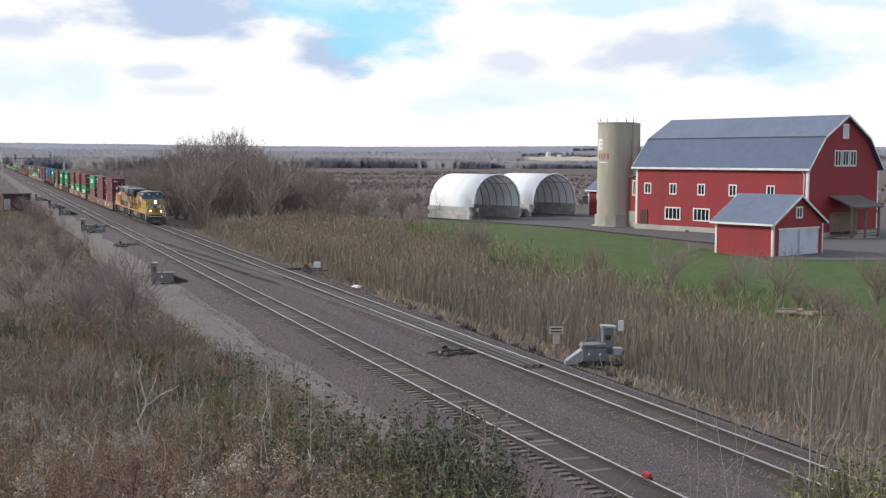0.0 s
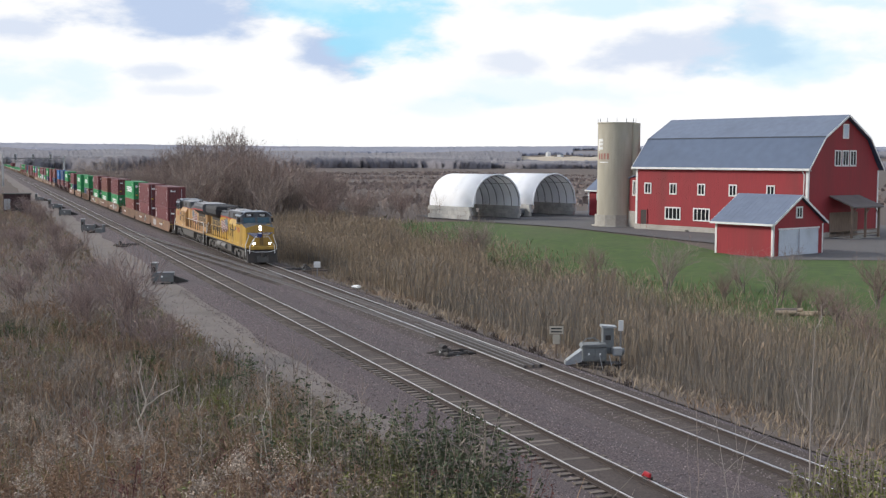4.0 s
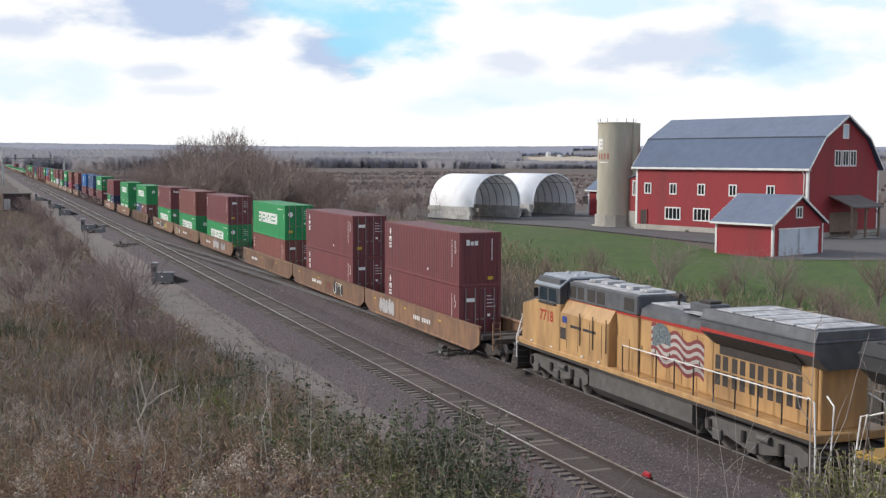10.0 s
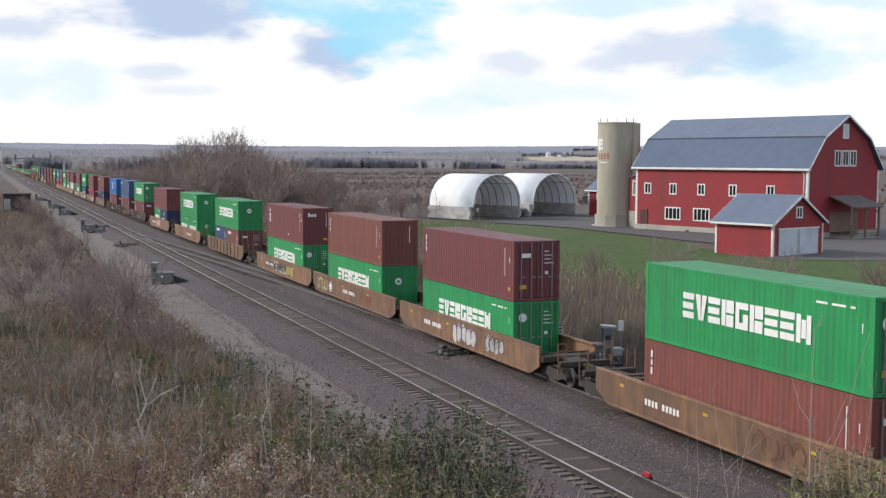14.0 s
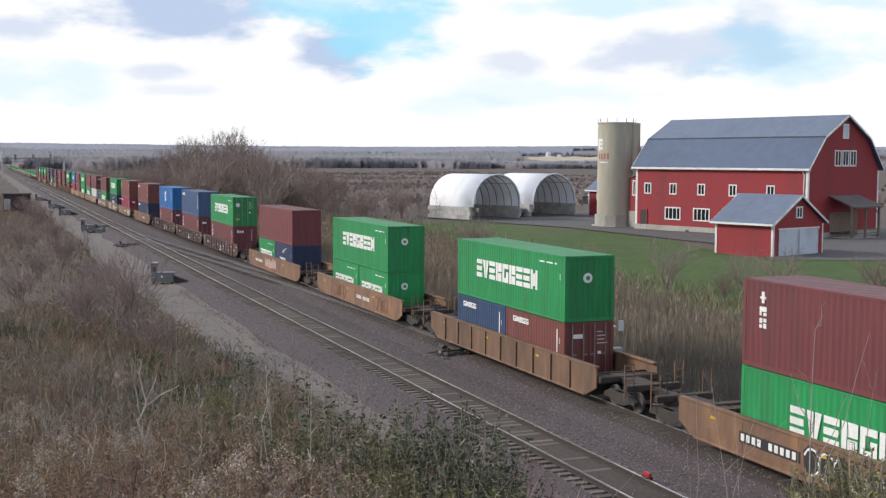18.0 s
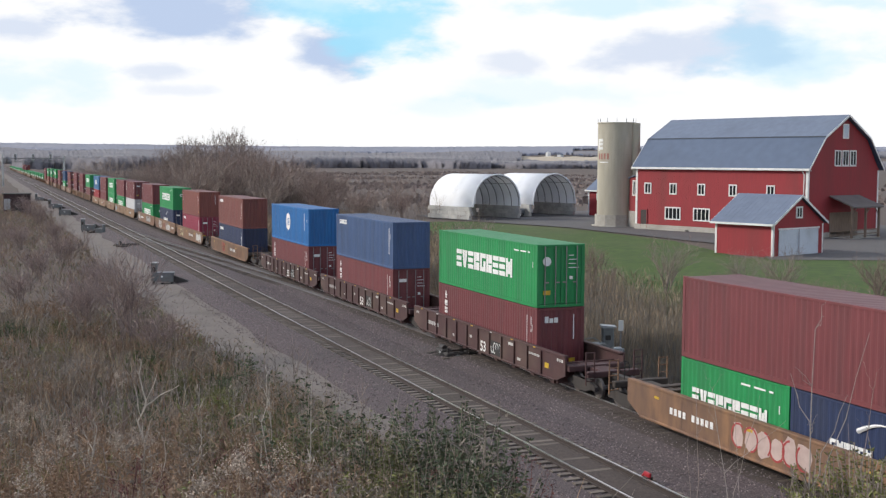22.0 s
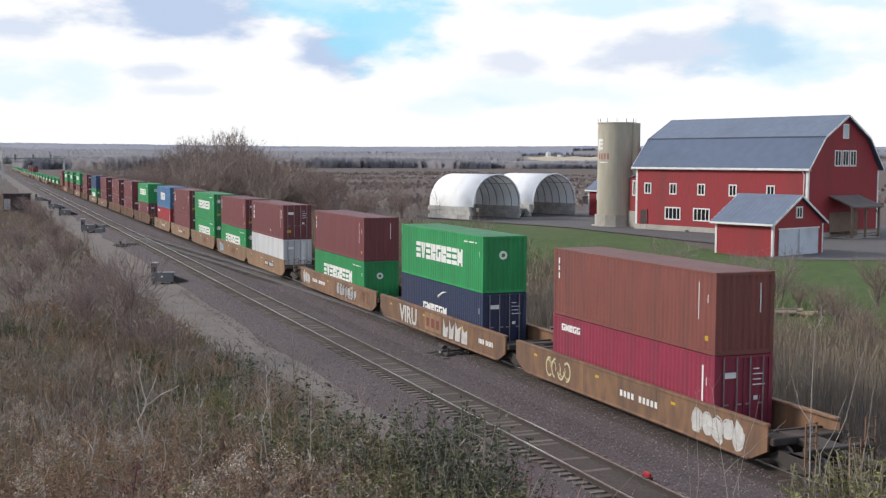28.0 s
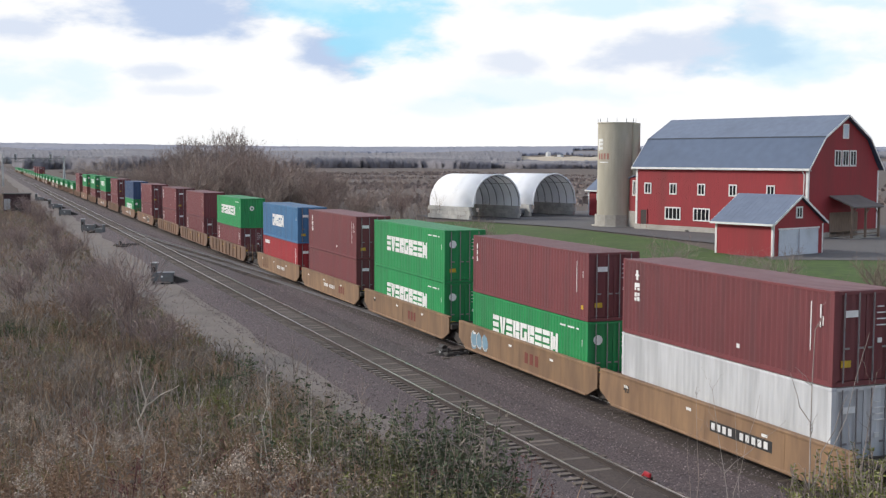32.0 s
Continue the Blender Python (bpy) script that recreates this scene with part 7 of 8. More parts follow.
def near_sapling(base, tips, r, mat, seed, bent=0.0):
    """A slender bare sapling forking from its foot to several tips, each with a few side twigs."""
    rng = np.random.default_rng(seed)
    x, y = base
    z = float(ground_z(x, y)) - 0.1
    t = thing("bare_sapling", "slender pale bare sapling standing on the bank", "sapling", "bare saplings on the bank", at=pose(x, y, z))
    main = Vector(tips[0]) - Vector((x, y, z))
    tr, tw = Shape(), Shape()
    def limb(out, a, b, r0, r1):
        sway = max(0.012, bent * (b - a).length)
        pts = [a.lerp(b, k / 5) + Vector(rng.normal(0, sway, 3)) * (0 < k < 5) for k in range(6)]
        out.tube(pts, r0, 5, r1)
        return pts
    stem = limb(tr, Vector((0, 0, 0)), main, r, r * 0.35)
    for i, tip in enumerate(tips[1:]):
        limb(tw, stem[1 + i % 3], Vector(tip) - Vector((x, y, z)), r * 0.6, r * 0.22)
    for k in range(10):
        p = stem[2 + k % 4]
        d = Vector((rng.normal(0, 0.6), rng.normal(0, 0.6), 1)).normalized() * rng.uniform(0.10, 0.28)
        limb(tw, p, p + d, r * 0.32, r * 0.14)
    part("trunk", tr, mat, t)
    tagged(part("crown", tw, mat, t), kind="stuff")
    return t


def leafy_bush(x, y, h, stems, leaf, label, mat, seed, spread=0.5, per=30, low=0.2):
    """Upright stems set with lance-shaped leaves."""
    rng = np.random.default_rng(seed)
    t = thing("leafy_bush", label, "bush", "bushes on the bank", at=pose(x, y, float(ground_z(x, y))))
    st, lf = Shape(), Shape()
    for k in range(stems):
        a, r = rng.uniform(0, 6.28), spread * math.sqrt(rng.uniform(0, 1))
        b = Vector((math.cos(a) * r, math.sin(a) * r, -0.1))
        top = b + Vector((rng.normal(0, 0.16), rng.normal(0, 0.16), 1)) * h * rng.uniform(0.55, 1.1)
        mid = b.lerp(top, 0.5) + Vector((rng.normal(0, 0.05), rng.normal(0, 0.05), 0))
        st.tube([b, mid, top], 0.012, 4, 0.004, caps=False)
        for i in range(per):
            u = rng.uniform(low, 1.0)
            p = b.lerp(mid, u * 2) if u < 0.5 else mid.lerp(top, u * 2 - 1)
            d = Vector((rng.normal(0, 1), rng.normal(0, 1), rng.uniform(-0.2, 0.9))).normalized() * leaf * rng.uniform(0.6, 1.3)
            w = d.cross(Vector(rng.normal(0, 1, 3))).normalized() * leaf * 0.2
            lf.poly([p, p + d * 0.45 - w, p + d, p + d * 0.45 + w], [(0, 1, 2, 3)])
    tagged(part("stem", st, twig_mat, t), kind="stuff")
    tagged(part("foliage", lf, mat, t), kind="stuff")
    return t


def leaf_clump(seed):
    """A knee-high clump of leafy stems."""
    rng = np.random.default_rng(seed)
    s = Shape()
    for k in range(22):
        b = Vector((rng.normal(0, 0.28), rng.normal(0, 0.28), -0.1))
        top = b + Vector((rng.normal(0, 0.22), rng.normal(0, 0.22), rng.uniform(0.6, 1.15)))
        s.tube([b, top], 0.008, 3, 0.004, caps=False)
        for i in range(18):
            p = b.lerp(top, rng.uniform(0.25, 1.0))
            d = Vector((rng.normal(0, 1), rng.normal(0, 1), rng.uniform(-0.4, 0.9))).normalized() * rng.uniform(0.04, 0.10)
            w = d.cross(Vector(rng.normal(0, 1, 3))).normalized() * rng.uniform(0.010, 0.024)
            s.poly([p, p + d * 0.45 - w, p + d, p + d * 0.45 + w], [(0, 1, 2, 3)])
    return np.array(s.v), np.array([q for q in s.f if len(q) == 4])


def sapling(x, y, z, h, limbs, mat, label, seed, r=0.018):
    rng = np.random.default_rng(seed)
    t = thing("bare_sapling", label, "sapling", "bare saplings on the bank", at=pose(x, y, z))
    tr, tw = Shape(), Shape()
    top = Vector((rng.normal(0, 0.07) * h, rng.normal(0, 0.07) * h, h))
    mid = top * 0.5 + Vector((rng.normal(0, 0.03) * h, rng.normal(0, 0.03) * h, 0))
    tr.tube([Vector((0, 0, -0.2)), mid, top], r, 6, r * 0.3)
    for i in range(limbs):
        u = rng.uniform(0.2, 0.9)
        p = mid * (u * 2) if u < 0.5 else mid.lerp(top, u * 2 - 1)
        a = rng.uniform(0, 6.28)
        branches(rng, p, (math.cos(a) * 0.55, math.sin(a) * 0.55, 1), min(h, 2.6) * rng.uniform(0.13, 0.27), r * 0.6, 1, tw, None, 3, 0.35)
    part("trunk", tr, mat, t)
    tagged(part("crown", tw, mat, t), kind="stuff")
    return t


def ribbon(rng, out, a, b, w):
    """A thin twig as one narrow leaf-thin quad, tapering."""
    side = (Vector(b) - Vector(a)).cross(Vector(rng.normal(0, 1, 3))).normalized() * w
    out.poly([a - side, a + side, b + side * 0.5, b - side * 0.5], [(0, 1, 2, 3)])


def branches(rng, start, direction, length, r, depth, out, twigs, split=3, spread=0.55, least=0.0):
    """Grows one limb and its forks into a Shape; ends as thin twigs."""
    p, d, pts = Vector(start), Vector(direction).normalized(), [Vector(start)]
    k = 3 if depth > 0 else 2
    for i in range(k):
        d = (d + Vector(rng.normal(0, 0.13, 3)) + Vector((0, 0, 0.05))).normalized()
        p = p + d * (length / k)
        pts.append(p.copy())
    if depth <= 0:
        ribbon(rng, out, pts[0], pts[-1], max(r, least) * 1.15)
        return
    out.tube(pts, max(r, least), 3 if depth < 2 else 5, max(r * 0.55, least), caps=False)
    for i in range(split):
        a = pts[rng.integers(1, len(pts))] if i else pts[-1]
        nd = (d + Vector(rng.normal(0, spread, 3))).normalized()
        nd.z = nd.z * 0.8 + 0.25
        branches(rng, a, nd, length * rng.uniform(0.55, 0.8), r * 0.55, depth - 1, out, twigs, split, spread, least)


def bare_tree(seed, height, trunk_r, stems, depth, label, mat, least=0.0):
    rng = np.random.default_rng(seed)
    t = thing("bare_tree", label, "tree", "bare trees behind the railway")
    trunk, crown = Shape(), Shape()
    for s in range(stems):
        lean = Vector((rng.normal(0, 0.22 if stems > 1 else 0.05), rng.normal(0, 0.22 if stems > 1 else 0.05), 1)).normalized()
        base = Vector((rng.normal(0, 0.3), rng.normal(0, 0.3), -0.4)) if stems > 1 else Vector((0, 0, -0.4))
        top = base + lean * height * 0.45
        trunk.tube([base, base.lerp(top, 0.5) + Vector(rng.normal(0, 0.1, 3)), top], trunk_r, 7, trunk_r * 0.6)
        for i in range(7):
            st = base.lerp(top, 0.35 + 0.65 * i / 6)
            a = rng.uniform(0, 6.28)
            branches(rng, st, (math.cos(a) * 0.8, math.sin(a) * 0.8, 0.9), height * rng.uniform(0.22, 0.34), trunk_r * 0.45, depth, crown, None, least=least)
    part("trunk", trunk, bark_mat, t)
    part("crown", crown, mat, t, "leafless crown of fine twigs")
    return t


def shrub_mesh(seed, h, n, mat, name="shrub"):
    rng = np.random.default_rng(seed)
    s = Shape()
    for i in range(n):
        a = rng.uniform(0, 6.28)
        branches(rng, (rng.normal(0, 0.25), rng.normal(0, 0.25), -0.1), (math.cos(a) * 0.45, math.sin(a) * 0.45, 1), h * rng.uniform(0.4, 0.62), 0.02, 2, s, None, 3, 0.35)
    v = np.array(s.v)
    f = np.array([q for q in s.f if len(q) == 4])
    return v, f


def place_many(rng, protos, xy, scale, base=-0.1):
    pairs = []
    for (x, y), k in zip(xy, scale):
        v, f = protos[rng.integers(len(protos))]
        a = rng.uniform(0, 6.28)
        c, s = math.cos(a) * k, math.sin(a) * k
        w = np.stack([v[:, 0] * c - v[:, 1] * s + x, v[:, 0] * s + v[:, 1] * c + y, v[:, 2] * k + float(ground_z(x, y)) + base], 1)
        pairs.append((w, f))
    return join(*pairs)


def far_woods():
    """Distant leafless woods: upright strokes, several to a tree, on the plain and the hills."""
    rng = np.random.default_rng(8)

    def canopy(b0, b1, r0, r1, h0, h1, seed, step=2.6, rows=9):
        """The uneven crown surface of a bare wood, from its near edge to its far one."""
        n = int(math.radians(b1 - b0) * (r0 + r1) / 2 / step)
        az = np.radians(np.linspace(b0, b1, n))
        V = []
        for q in range(rows + 2):
            r = (r0 if q == 0 else r0 + (r1 - r0) * (q - 1) / rows) + (0 if q == 0 else 1) * rng.normal(0, (r1 - r0) / rows * 0.22, n) + 55 * np.sin(az * 41 + seed) + 30 * np.sin(az * 97 + seed * 3)
            x, y = -np.sin(az) * r, EYE.y + np.cos(az) * r
            wood = 0.55 + 0.45 * lumps(x, y, 70.0, seed) + 0.25 * (lumps(x, y, 17.0, seed + 2) - 0.5)
            twigs = 1 + 0.04 * rng.normal(0, 1, n) + 0.035 * np.repeat(rng.normal(0, 1, n // 3 + 1), 3)[:n]
            h = (-1.0 if q == 0 else 1.0) * (h0 + (h1 - h0) * wood) * np.clip(twigs, 0.55, 1.5) * (0.0 if q == 0 else 0.62 if q == 1 else 1.0)
            clear = np.maximum(smoothstep(13, 24, np.abs(y + 3)), smoothstep(2900, 3100, r))
            V.append(np.stack([x, y, ground_z(x, y) + np.where(clear > 0.5, h, -2.0) - (0.6 if q == 0 else 0)], 1))
        i, j = np.meshgrid(np.arange(rows + 1), np.arange(n - 1), indexing="ij")
        k = (i * n + j).ravel()
        return np.concatenate(V), np.stack([k, k + 1, k + n + 1, k + n], 1)

    # distance haze is put into the base colours of these three woods
    dark = material("hazed_far_woods", (0.172, 0.163, 0.178), (0.140, 0.132, 0.145), rough=1.0, grain=0.10, stain=0.006, bump=1.5, spread=0.3)
    brown = material("hazed_pale_woods", (0.205, 0.198, 0.212), (0.165, 0.158, 0.172), rough=1.0, grain=0.05, stain=0.004, dirt=(0.27, 0.25, 0.245), bump=1.5, spread=0.3)
    hill = material("hazed_hill_woods", (0.255, 0.265, 0.315), (0.195, 0.205, 0.250), rough=1.0, grain=0.03, stain=0.002, dirt=(0.29, 0.285, 0.315), spread=0.4)
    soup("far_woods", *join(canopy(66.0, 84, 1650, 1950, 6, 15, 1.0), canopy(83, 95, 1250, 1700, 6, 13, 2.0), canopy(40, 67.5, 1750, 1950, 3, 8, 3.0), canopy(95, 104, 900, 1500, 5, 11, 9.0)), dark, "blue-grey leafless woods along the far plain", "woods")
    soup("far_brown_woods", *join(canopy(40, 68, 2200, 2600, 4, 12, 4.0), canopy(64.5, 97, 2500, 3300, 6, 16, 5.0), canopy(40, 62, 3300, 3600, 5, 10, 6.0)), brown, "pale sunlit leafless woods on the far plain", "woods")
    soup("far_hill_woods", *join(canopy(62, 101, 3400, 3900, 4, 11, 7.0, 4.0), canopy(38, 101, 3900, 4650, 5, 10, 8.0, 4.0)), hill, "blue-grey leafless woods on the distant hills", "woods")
    # a pale stubble field with a farm at its edge
    field = []
    for az in np.linspace(60.6, 65.3, 16):
        field.append([polar(az, d) for d in np.linspace(2680, 3260, 8) + 40 * math.sin(az * 5)])
    v = [(x, y, float(ground_z(x, y)) + 2.2) for row in field for x, y in row]
    soup("stubble_field", v, [(k * 8 + q, k * 8 + q + 1, k * 8 + q + 9, k * 8 + q + 8) for k in range(15) for q in range(7)], material("pale_stubble", (0.50, 0.43, 0.33), (0.40, 0.34, 0.26), rough=1.0, grain=0.02, stain=0.004), "pale tan stubble field on the far plain", "field", "structure")
    for az, d, w, h in ((63.2, 3290, 9, 13), (62.6, 3300, 12, 8), (61.6, 3310, 10, 7)):
        x, y = polar(az, d)
        t = thing("farmhouse", "small white farmhouse far off at the field's edge", "house", "far farm buildings", at=pose(x, y, float(ground_z(x, y)) + 1.0, 0, 0, 30))
        part("wall", Shape().box(-w / 2, w / 2, -w * 0.7, w * 0.7, -2, h * 0.7), white_paint, t)
        part("roof", Shape().prism([(-w * 0.56, h * 0.66), (w * 0.56, h * 0.66), (0, h * 1.1)], -w * 0.75, w * 0.75), white_paint if h > 10 else roof_metal, t)


def polar(az, dist):
    """A place by its bearing from the eye (degrees from +y towards -x) and distance."""
    return -math.sin(radians(az)) * dist, EYE.y + math.cos(radians(az)) * dist


def build_plants():
    build_reeds()
    build_rough()
    build_weeds()
    rng = np.random.default_rng(21)
    kinds = [bare_tree(31, 14, 0.26, 2, 5, "tall leafless grey-brown tree in a thicket", material("thicket_twig", (0.285, 0.228, 0.200), (0.205, 0.165, 0.146), rough=0.95, grain=3, stain=0.05, island=0.3), 0.017), bare_tree(32, 10, 0.12, 4, 3, "multi-stemmed leafless tree in a thicket", twig_mat, 0.012), bare_tree(33, 8, 0.10, 5, 3, "low leafless brown tree in a thicket", twig_red)]
    # bearing, distance, height of the thicket's outline
    spots = [(79.2, 232, 13.4, 0), (78.6, 226, 13.0, 0), (79.9, 240, 12.2, 0), (77.9, 236, 11.9, 0), (78.9, 245, 13.6, 0), (80.5, 238, 13.3, 0), (81.1, 246, 12.6, 0)]
    for i in range(44):
        az = 73.6 + 9.4 * ((i * 0.618) % 1.0)
        d = float(rng.uniform(186, 235)) if az < 80.5 else float(rng.uniform(216, 262))
        hh = float(np.interp(az, [73.5, 75, 77, 79, 81, 83], [7, 9.5, 11.5, 12.5, 12.5, 10.5])) * float(rng.uniform(0.8, 1.06))
        spots.append((az, d, hh, 1 + i % 2))
    spots += [(72.4, 172, 6.8, 2), (74.2, 178, 6.2, 2), (84.0, 290, 11, 1), (84.8, 330, 11, 1), (85.5, 380, 11, 1), (66.8, 117, 4.9, 1), (66.9, 117.4, 4.4, 2), (57.4, 92, 4.4, 1), (61.0, 98, 3.6, 2), (53.7, 92, 3.2, 1), (68.5, 128, 3.0, 2), (52.2, 86, 4.2, 1), (70.4, 190, 5.0, 2), (71.0, 230, 6.0, 1), (72.4, 170, 5.0, 1), (74.4, 205, 6.0, 1), (47.6, 84, 3.8, 2), (49.3, 74, 3.2, 2), (48.6, 70, 2.6, 2), (47.9, 66, 3.0, 2), (50.2, 80, 2.6, 2), (51.2, 84, 2.2, 2), (54.6, 88, 2.4, 2), (60.0, 94, 2.2, 2), (63.2, 104, 2.0, 2)]
    tall = (14 * 0.86, 10 * 0.9, 8 * 0.9)
    for i, (az, d, hh, j) in enumerate(spots):
        x, y = polar(az, d)
        y = max(y, 8.5)
        k = hh / tall[j]
        m = pose(x, y, float(ground_z(x, y)), 0, 0, 57 * i) @ Matrix.Scale(k, 4)
        if i in (0, 5, 6):
            ob = kinds[j]
        else:
            ob = copy_thing(kinds[j], pose(0, 0, 0))
        ob.matrix_basis = m
    protos = [shrub_mesh(50 + i, 2.6, 7, twig_mat) for i in range(3)]
    keep = lambda x, y: (y > 8) * (lumps(x, y, 9.0, 2.0) > 0.40) * np.interp(x, [-300, -185, -165], [1, 1, 0.1])
    xy = scatter(rng, 400, -300, -150, 8, 48, keep)
    soup("shrub_thicket", *place_many(rng, protos, xy, rng.uniform(0.9, 1.9, len(xy))), twig_mat, "leafless brown shrubs of the marsh edge", "shrubs")
    keep = lambda x, y: (lumps(x, y, 16.0, 5.0) > 0.55) * ((x < -215) | (y > 115))
    xy = scatter(rng, 520, -720, -200, 36, 240, keep)
    soup("marsh_scrub", *place_many(rng, protos, xy, rng.uniform(0.8, 1.7, len(xy))), twig_red, "purple-brown leafless scrub across the marsh", "shrubs")
    # dark bands of low scrub across the marsh
    keep = lambda x, y: np.where(np.sin(x / 38 + 2.2 * np.sin(y / 90)) + 0.6 * np.sin(y / 23 + x / 120) > 0.35, 1.0, 0.10)
    for m, cnt, label, name in ((material("marsh_brush", (0.232, 0.186, 0.170), (0.190, 0.152, 0.140), rough=1.0, grain=0.4, stain=0.03, island=0.2), 26000, "purple-brown low brush across the marsh", "marsh_brush"), ):
        xy = scatter(rng, cnt, -1050, -215, 34, 420, keep)
        k = len(xy)
        far = np.interp(-xy[:, 0], [215, 1050], [1.0, 2.2])
        soup(name, *blades(rng, xy, rng.uniform(0.4, 1.5, k), rng.uniform(0.5, 1.5, k) * far, rng.uniform(0.0, 0.6, k)), m, label, "brush")
    # the big bare bush at the foot of the bank and the bushes round it
    first = None
    for i, (x, y, h) in enumerate(((-62.0, -17.7, 6.2), (-58.6, -16.6, 3.0), (-65.5, -19.6, 4.6), (-92.0, -16.6, 3.4), (-118.0, -17.5, 3.6), (-150.0, -16.4, 3.4), (-101.0, -20.5, 3.2), (-84.0, -22.5, 3.0), (-76.0, -19.0, 2.6), (-190.0, -16.5, 4.0), (-215.0, -17.5, 4.4), (-135.0, -21.0, 3.4))):
        ob = copy_thing(first, pose(0, 0, 0)) if i else bare_tree(36, 5, 0.03, 9, 2, "leafless red-brown bush with upright stems", material("dark_red_twig", (0.33, 0.255, 0.232), (0.225, 0.172, 0.160), rough=0.95, grain=3, island=0.3), 0.011)
        first = first or ob
        tagged(ob, group="bushes on the bank", category="bush")
        ob.matrix_basis = pose(x, y, float(ground_z(x, y)), 0, 0, 70 * i) @ Matrix.Diagonal(((0.68 if h > 4.4 else 1.2) * h / 4.6, (0.68 if h > 4.4 else 1.2) * h / 4.6, h / 4.6, 1.0))
    n = 0
    for x, y, h, m in ((-21.1, -18.8, 1.7, 1), (-19.8, -18.2, 1.6, 0), (-17.8, -18.5, 1.5, 1), (-18.5, -17.6, 1.85, 0), (-17.4, -17.6, 1.95, 0), (-16.4, -17.7, 1.7, 0), (-15.3, -17.8, 1.4, 0), (-16.0, -19.5, 1.0, 2), (-14.8, -19.2, 1.1, 1), (-14.6, -18.6, 1.1, 0), (-13.5, -18.6, 0.9, 1), (-26.5, -16.4, 1.5, 2), (-33.0, -14.4, 1.3, 0)):
        leafy_bush(x, y, h, 36, 0.082, "dark green bush with narrow leaves still on its stems", (leaf_green, leaf_olive, leaf_bright)[m], 200 + n, 0.60, 64, 0.2)
        n += 1
    for x, y, h in ((-23.2, -18.7, 2.3), (-22.8, -17.8, 2.2), (-24.5, -17.4, 2.1), (-20.6, -17.3, 2.1), (-25.5, -18.9, 1.9), (-28.0, -16.6, 1.8), (-21.6, -18.0, 2.2)):
        leafy_bush(x, y, h, 7, 0.13, "tall thin stems with a few dark green leaves", leaf_green, 260 + n, 0.35, 26, 0.3)
        n += 1
    # clumps all over the bank
    for q, (m, label, name, cnt, make, w) in enumerate((
            (leaf_green, "low dark green weed clumps on the bank", "green_clumps", 80, leaf_clump, lambda x, y: np.where(y > -20, 1.0, 0.35)),
            (weed_rust, "rust-brown withered forbs on the bank", "rusty_clumps", 230, forb_clump, lambda x, y: np.where(y < -17, 1.0, 0.3)),
            (weed_grey, "grey-brown withered forbs on the bank", "grey_clumps", 200, forb_clump, lambda x, y: 0.8 + 0 * x),
            (weed_mat, "brown withered forbs on the bank", "brown_clumps", 190, forb_clump, lambda x, y: 0.8 + 0 * x),
            (leaf_bright, "yellow-green weed clumps on the bank", "bright_clumps", 70, leaf_clump, lambda x, y: 0.6 + 0 * x),
            (weed_wine, "wine-red withered clumps on the bank", "wine_clumps", 26, forb_clump, lambda x, y: 0.5 + 0 * x))):
        protos = [make(500 + q * 5 + i) for i in range(3)]
        xy = scatter(rng, 4000, -78, -14, -34, -13.6, lambda x, y: bank(x, y) * w(x, y) * (lumps(x, y, 3.3, 1.3 * q) > 0.45) * np.interp(x, [-78, -30], [0.5, 1.0]))[:cnt]
        soup(name, *place_many(rng, protos, xy, rng.uniform(0.7, 1.3, len(xy))), m, label, "weeds")
    # patches of one kind on the bank: places of their middles
    rust_orange = material("orange_dead_leaf", (0.335, 0.215, 0.132), (0.235, 0.148, 0.094), rough=0.95, grain=3, island=0.5)
    patches = (
        (leaf_olive, "olive green weed patches on the bank", "olive_patches", 9, 0.9, ((-65.8, -22.2), (-68.1, -21.0), (-50.1, -17.1), (-45.4, -16.7), (-32.5, -19.1), (-30.9, -18.8), (-38.0, -15.7), (-34.0, -17.3), (-30.2, -24.2), (-45.5, -12.9), (-30.2, -15.6), (-20.8, -18.0))),
        (leaf_bright, "yellow-green weed patches on the bank", "bright_patches", 9, 0.7, ((-45.0, -16.2), (-30.8, -16.9), (-29.8, -16.4), (-37.0, -15.9), (-21.4, -17.8))),
        (rust_orange, "orange-brown withered patches on the bank", "orange_patches", 13, 1.1, ((-32.8, -23.2), (-28.4, -22.9), (-31.9, -21.9), (-24.9, -21.9), (-23.1, -22.9), (-31.0, -20.7), (-22.5, -21.4), (-24.2, -23.8), (-34.0, -21.3))),
        (weed_wine, "wine-red withered patches on the bank", "wine_patches", 6, 0.7, ((-19.1, -20.0), (-17.7, -19.9), (-18.4, -20.5), (-54.7, -23.8), (-28.8, -18.6), (-16.3, -18.1))))
    for q, (m, label, name, each, wide, places) in enumerate(patches):
        protos = [(forb_clump if m in (rust_orange, weed_wine) else leaf_clump)(560 + q * 4 + i) for i in range(3)]
        xy = np.repeat(np.array(places), each, 0)
        xy = xy + rng.normal(0, wide * 0.6, xy.shape)
        soup(name, *place_many(rng, protos, xy, rng.uniform(0.5, 1.0, len(xy))), m, label, "weeds")
    # small bare shrubs standing among the weeds
    for q, (m, label, name, cnt) in enumerate(((twig_red, "low leafless red-brown shrubs on the bank", "bank_shrubs", 46), (weed_grey, "low leafless grey shrubs on the bank", "grey_bank_shrubs", 40))):
        protos = [shrub_mesh(610 + q * 5 + i, 1.0, 4, None) for i in range(3)]
        protos = [(v * np.array([1.0, 1.0, 1.0]), f) for v, f in protos]
        xy = scatter(rng, 2000, -75, -22, -32, -14, lambda x, y: bank(x, y) * (lumps(x, y, 4.0, 2.0 + q) > 0.5))[:cnt]
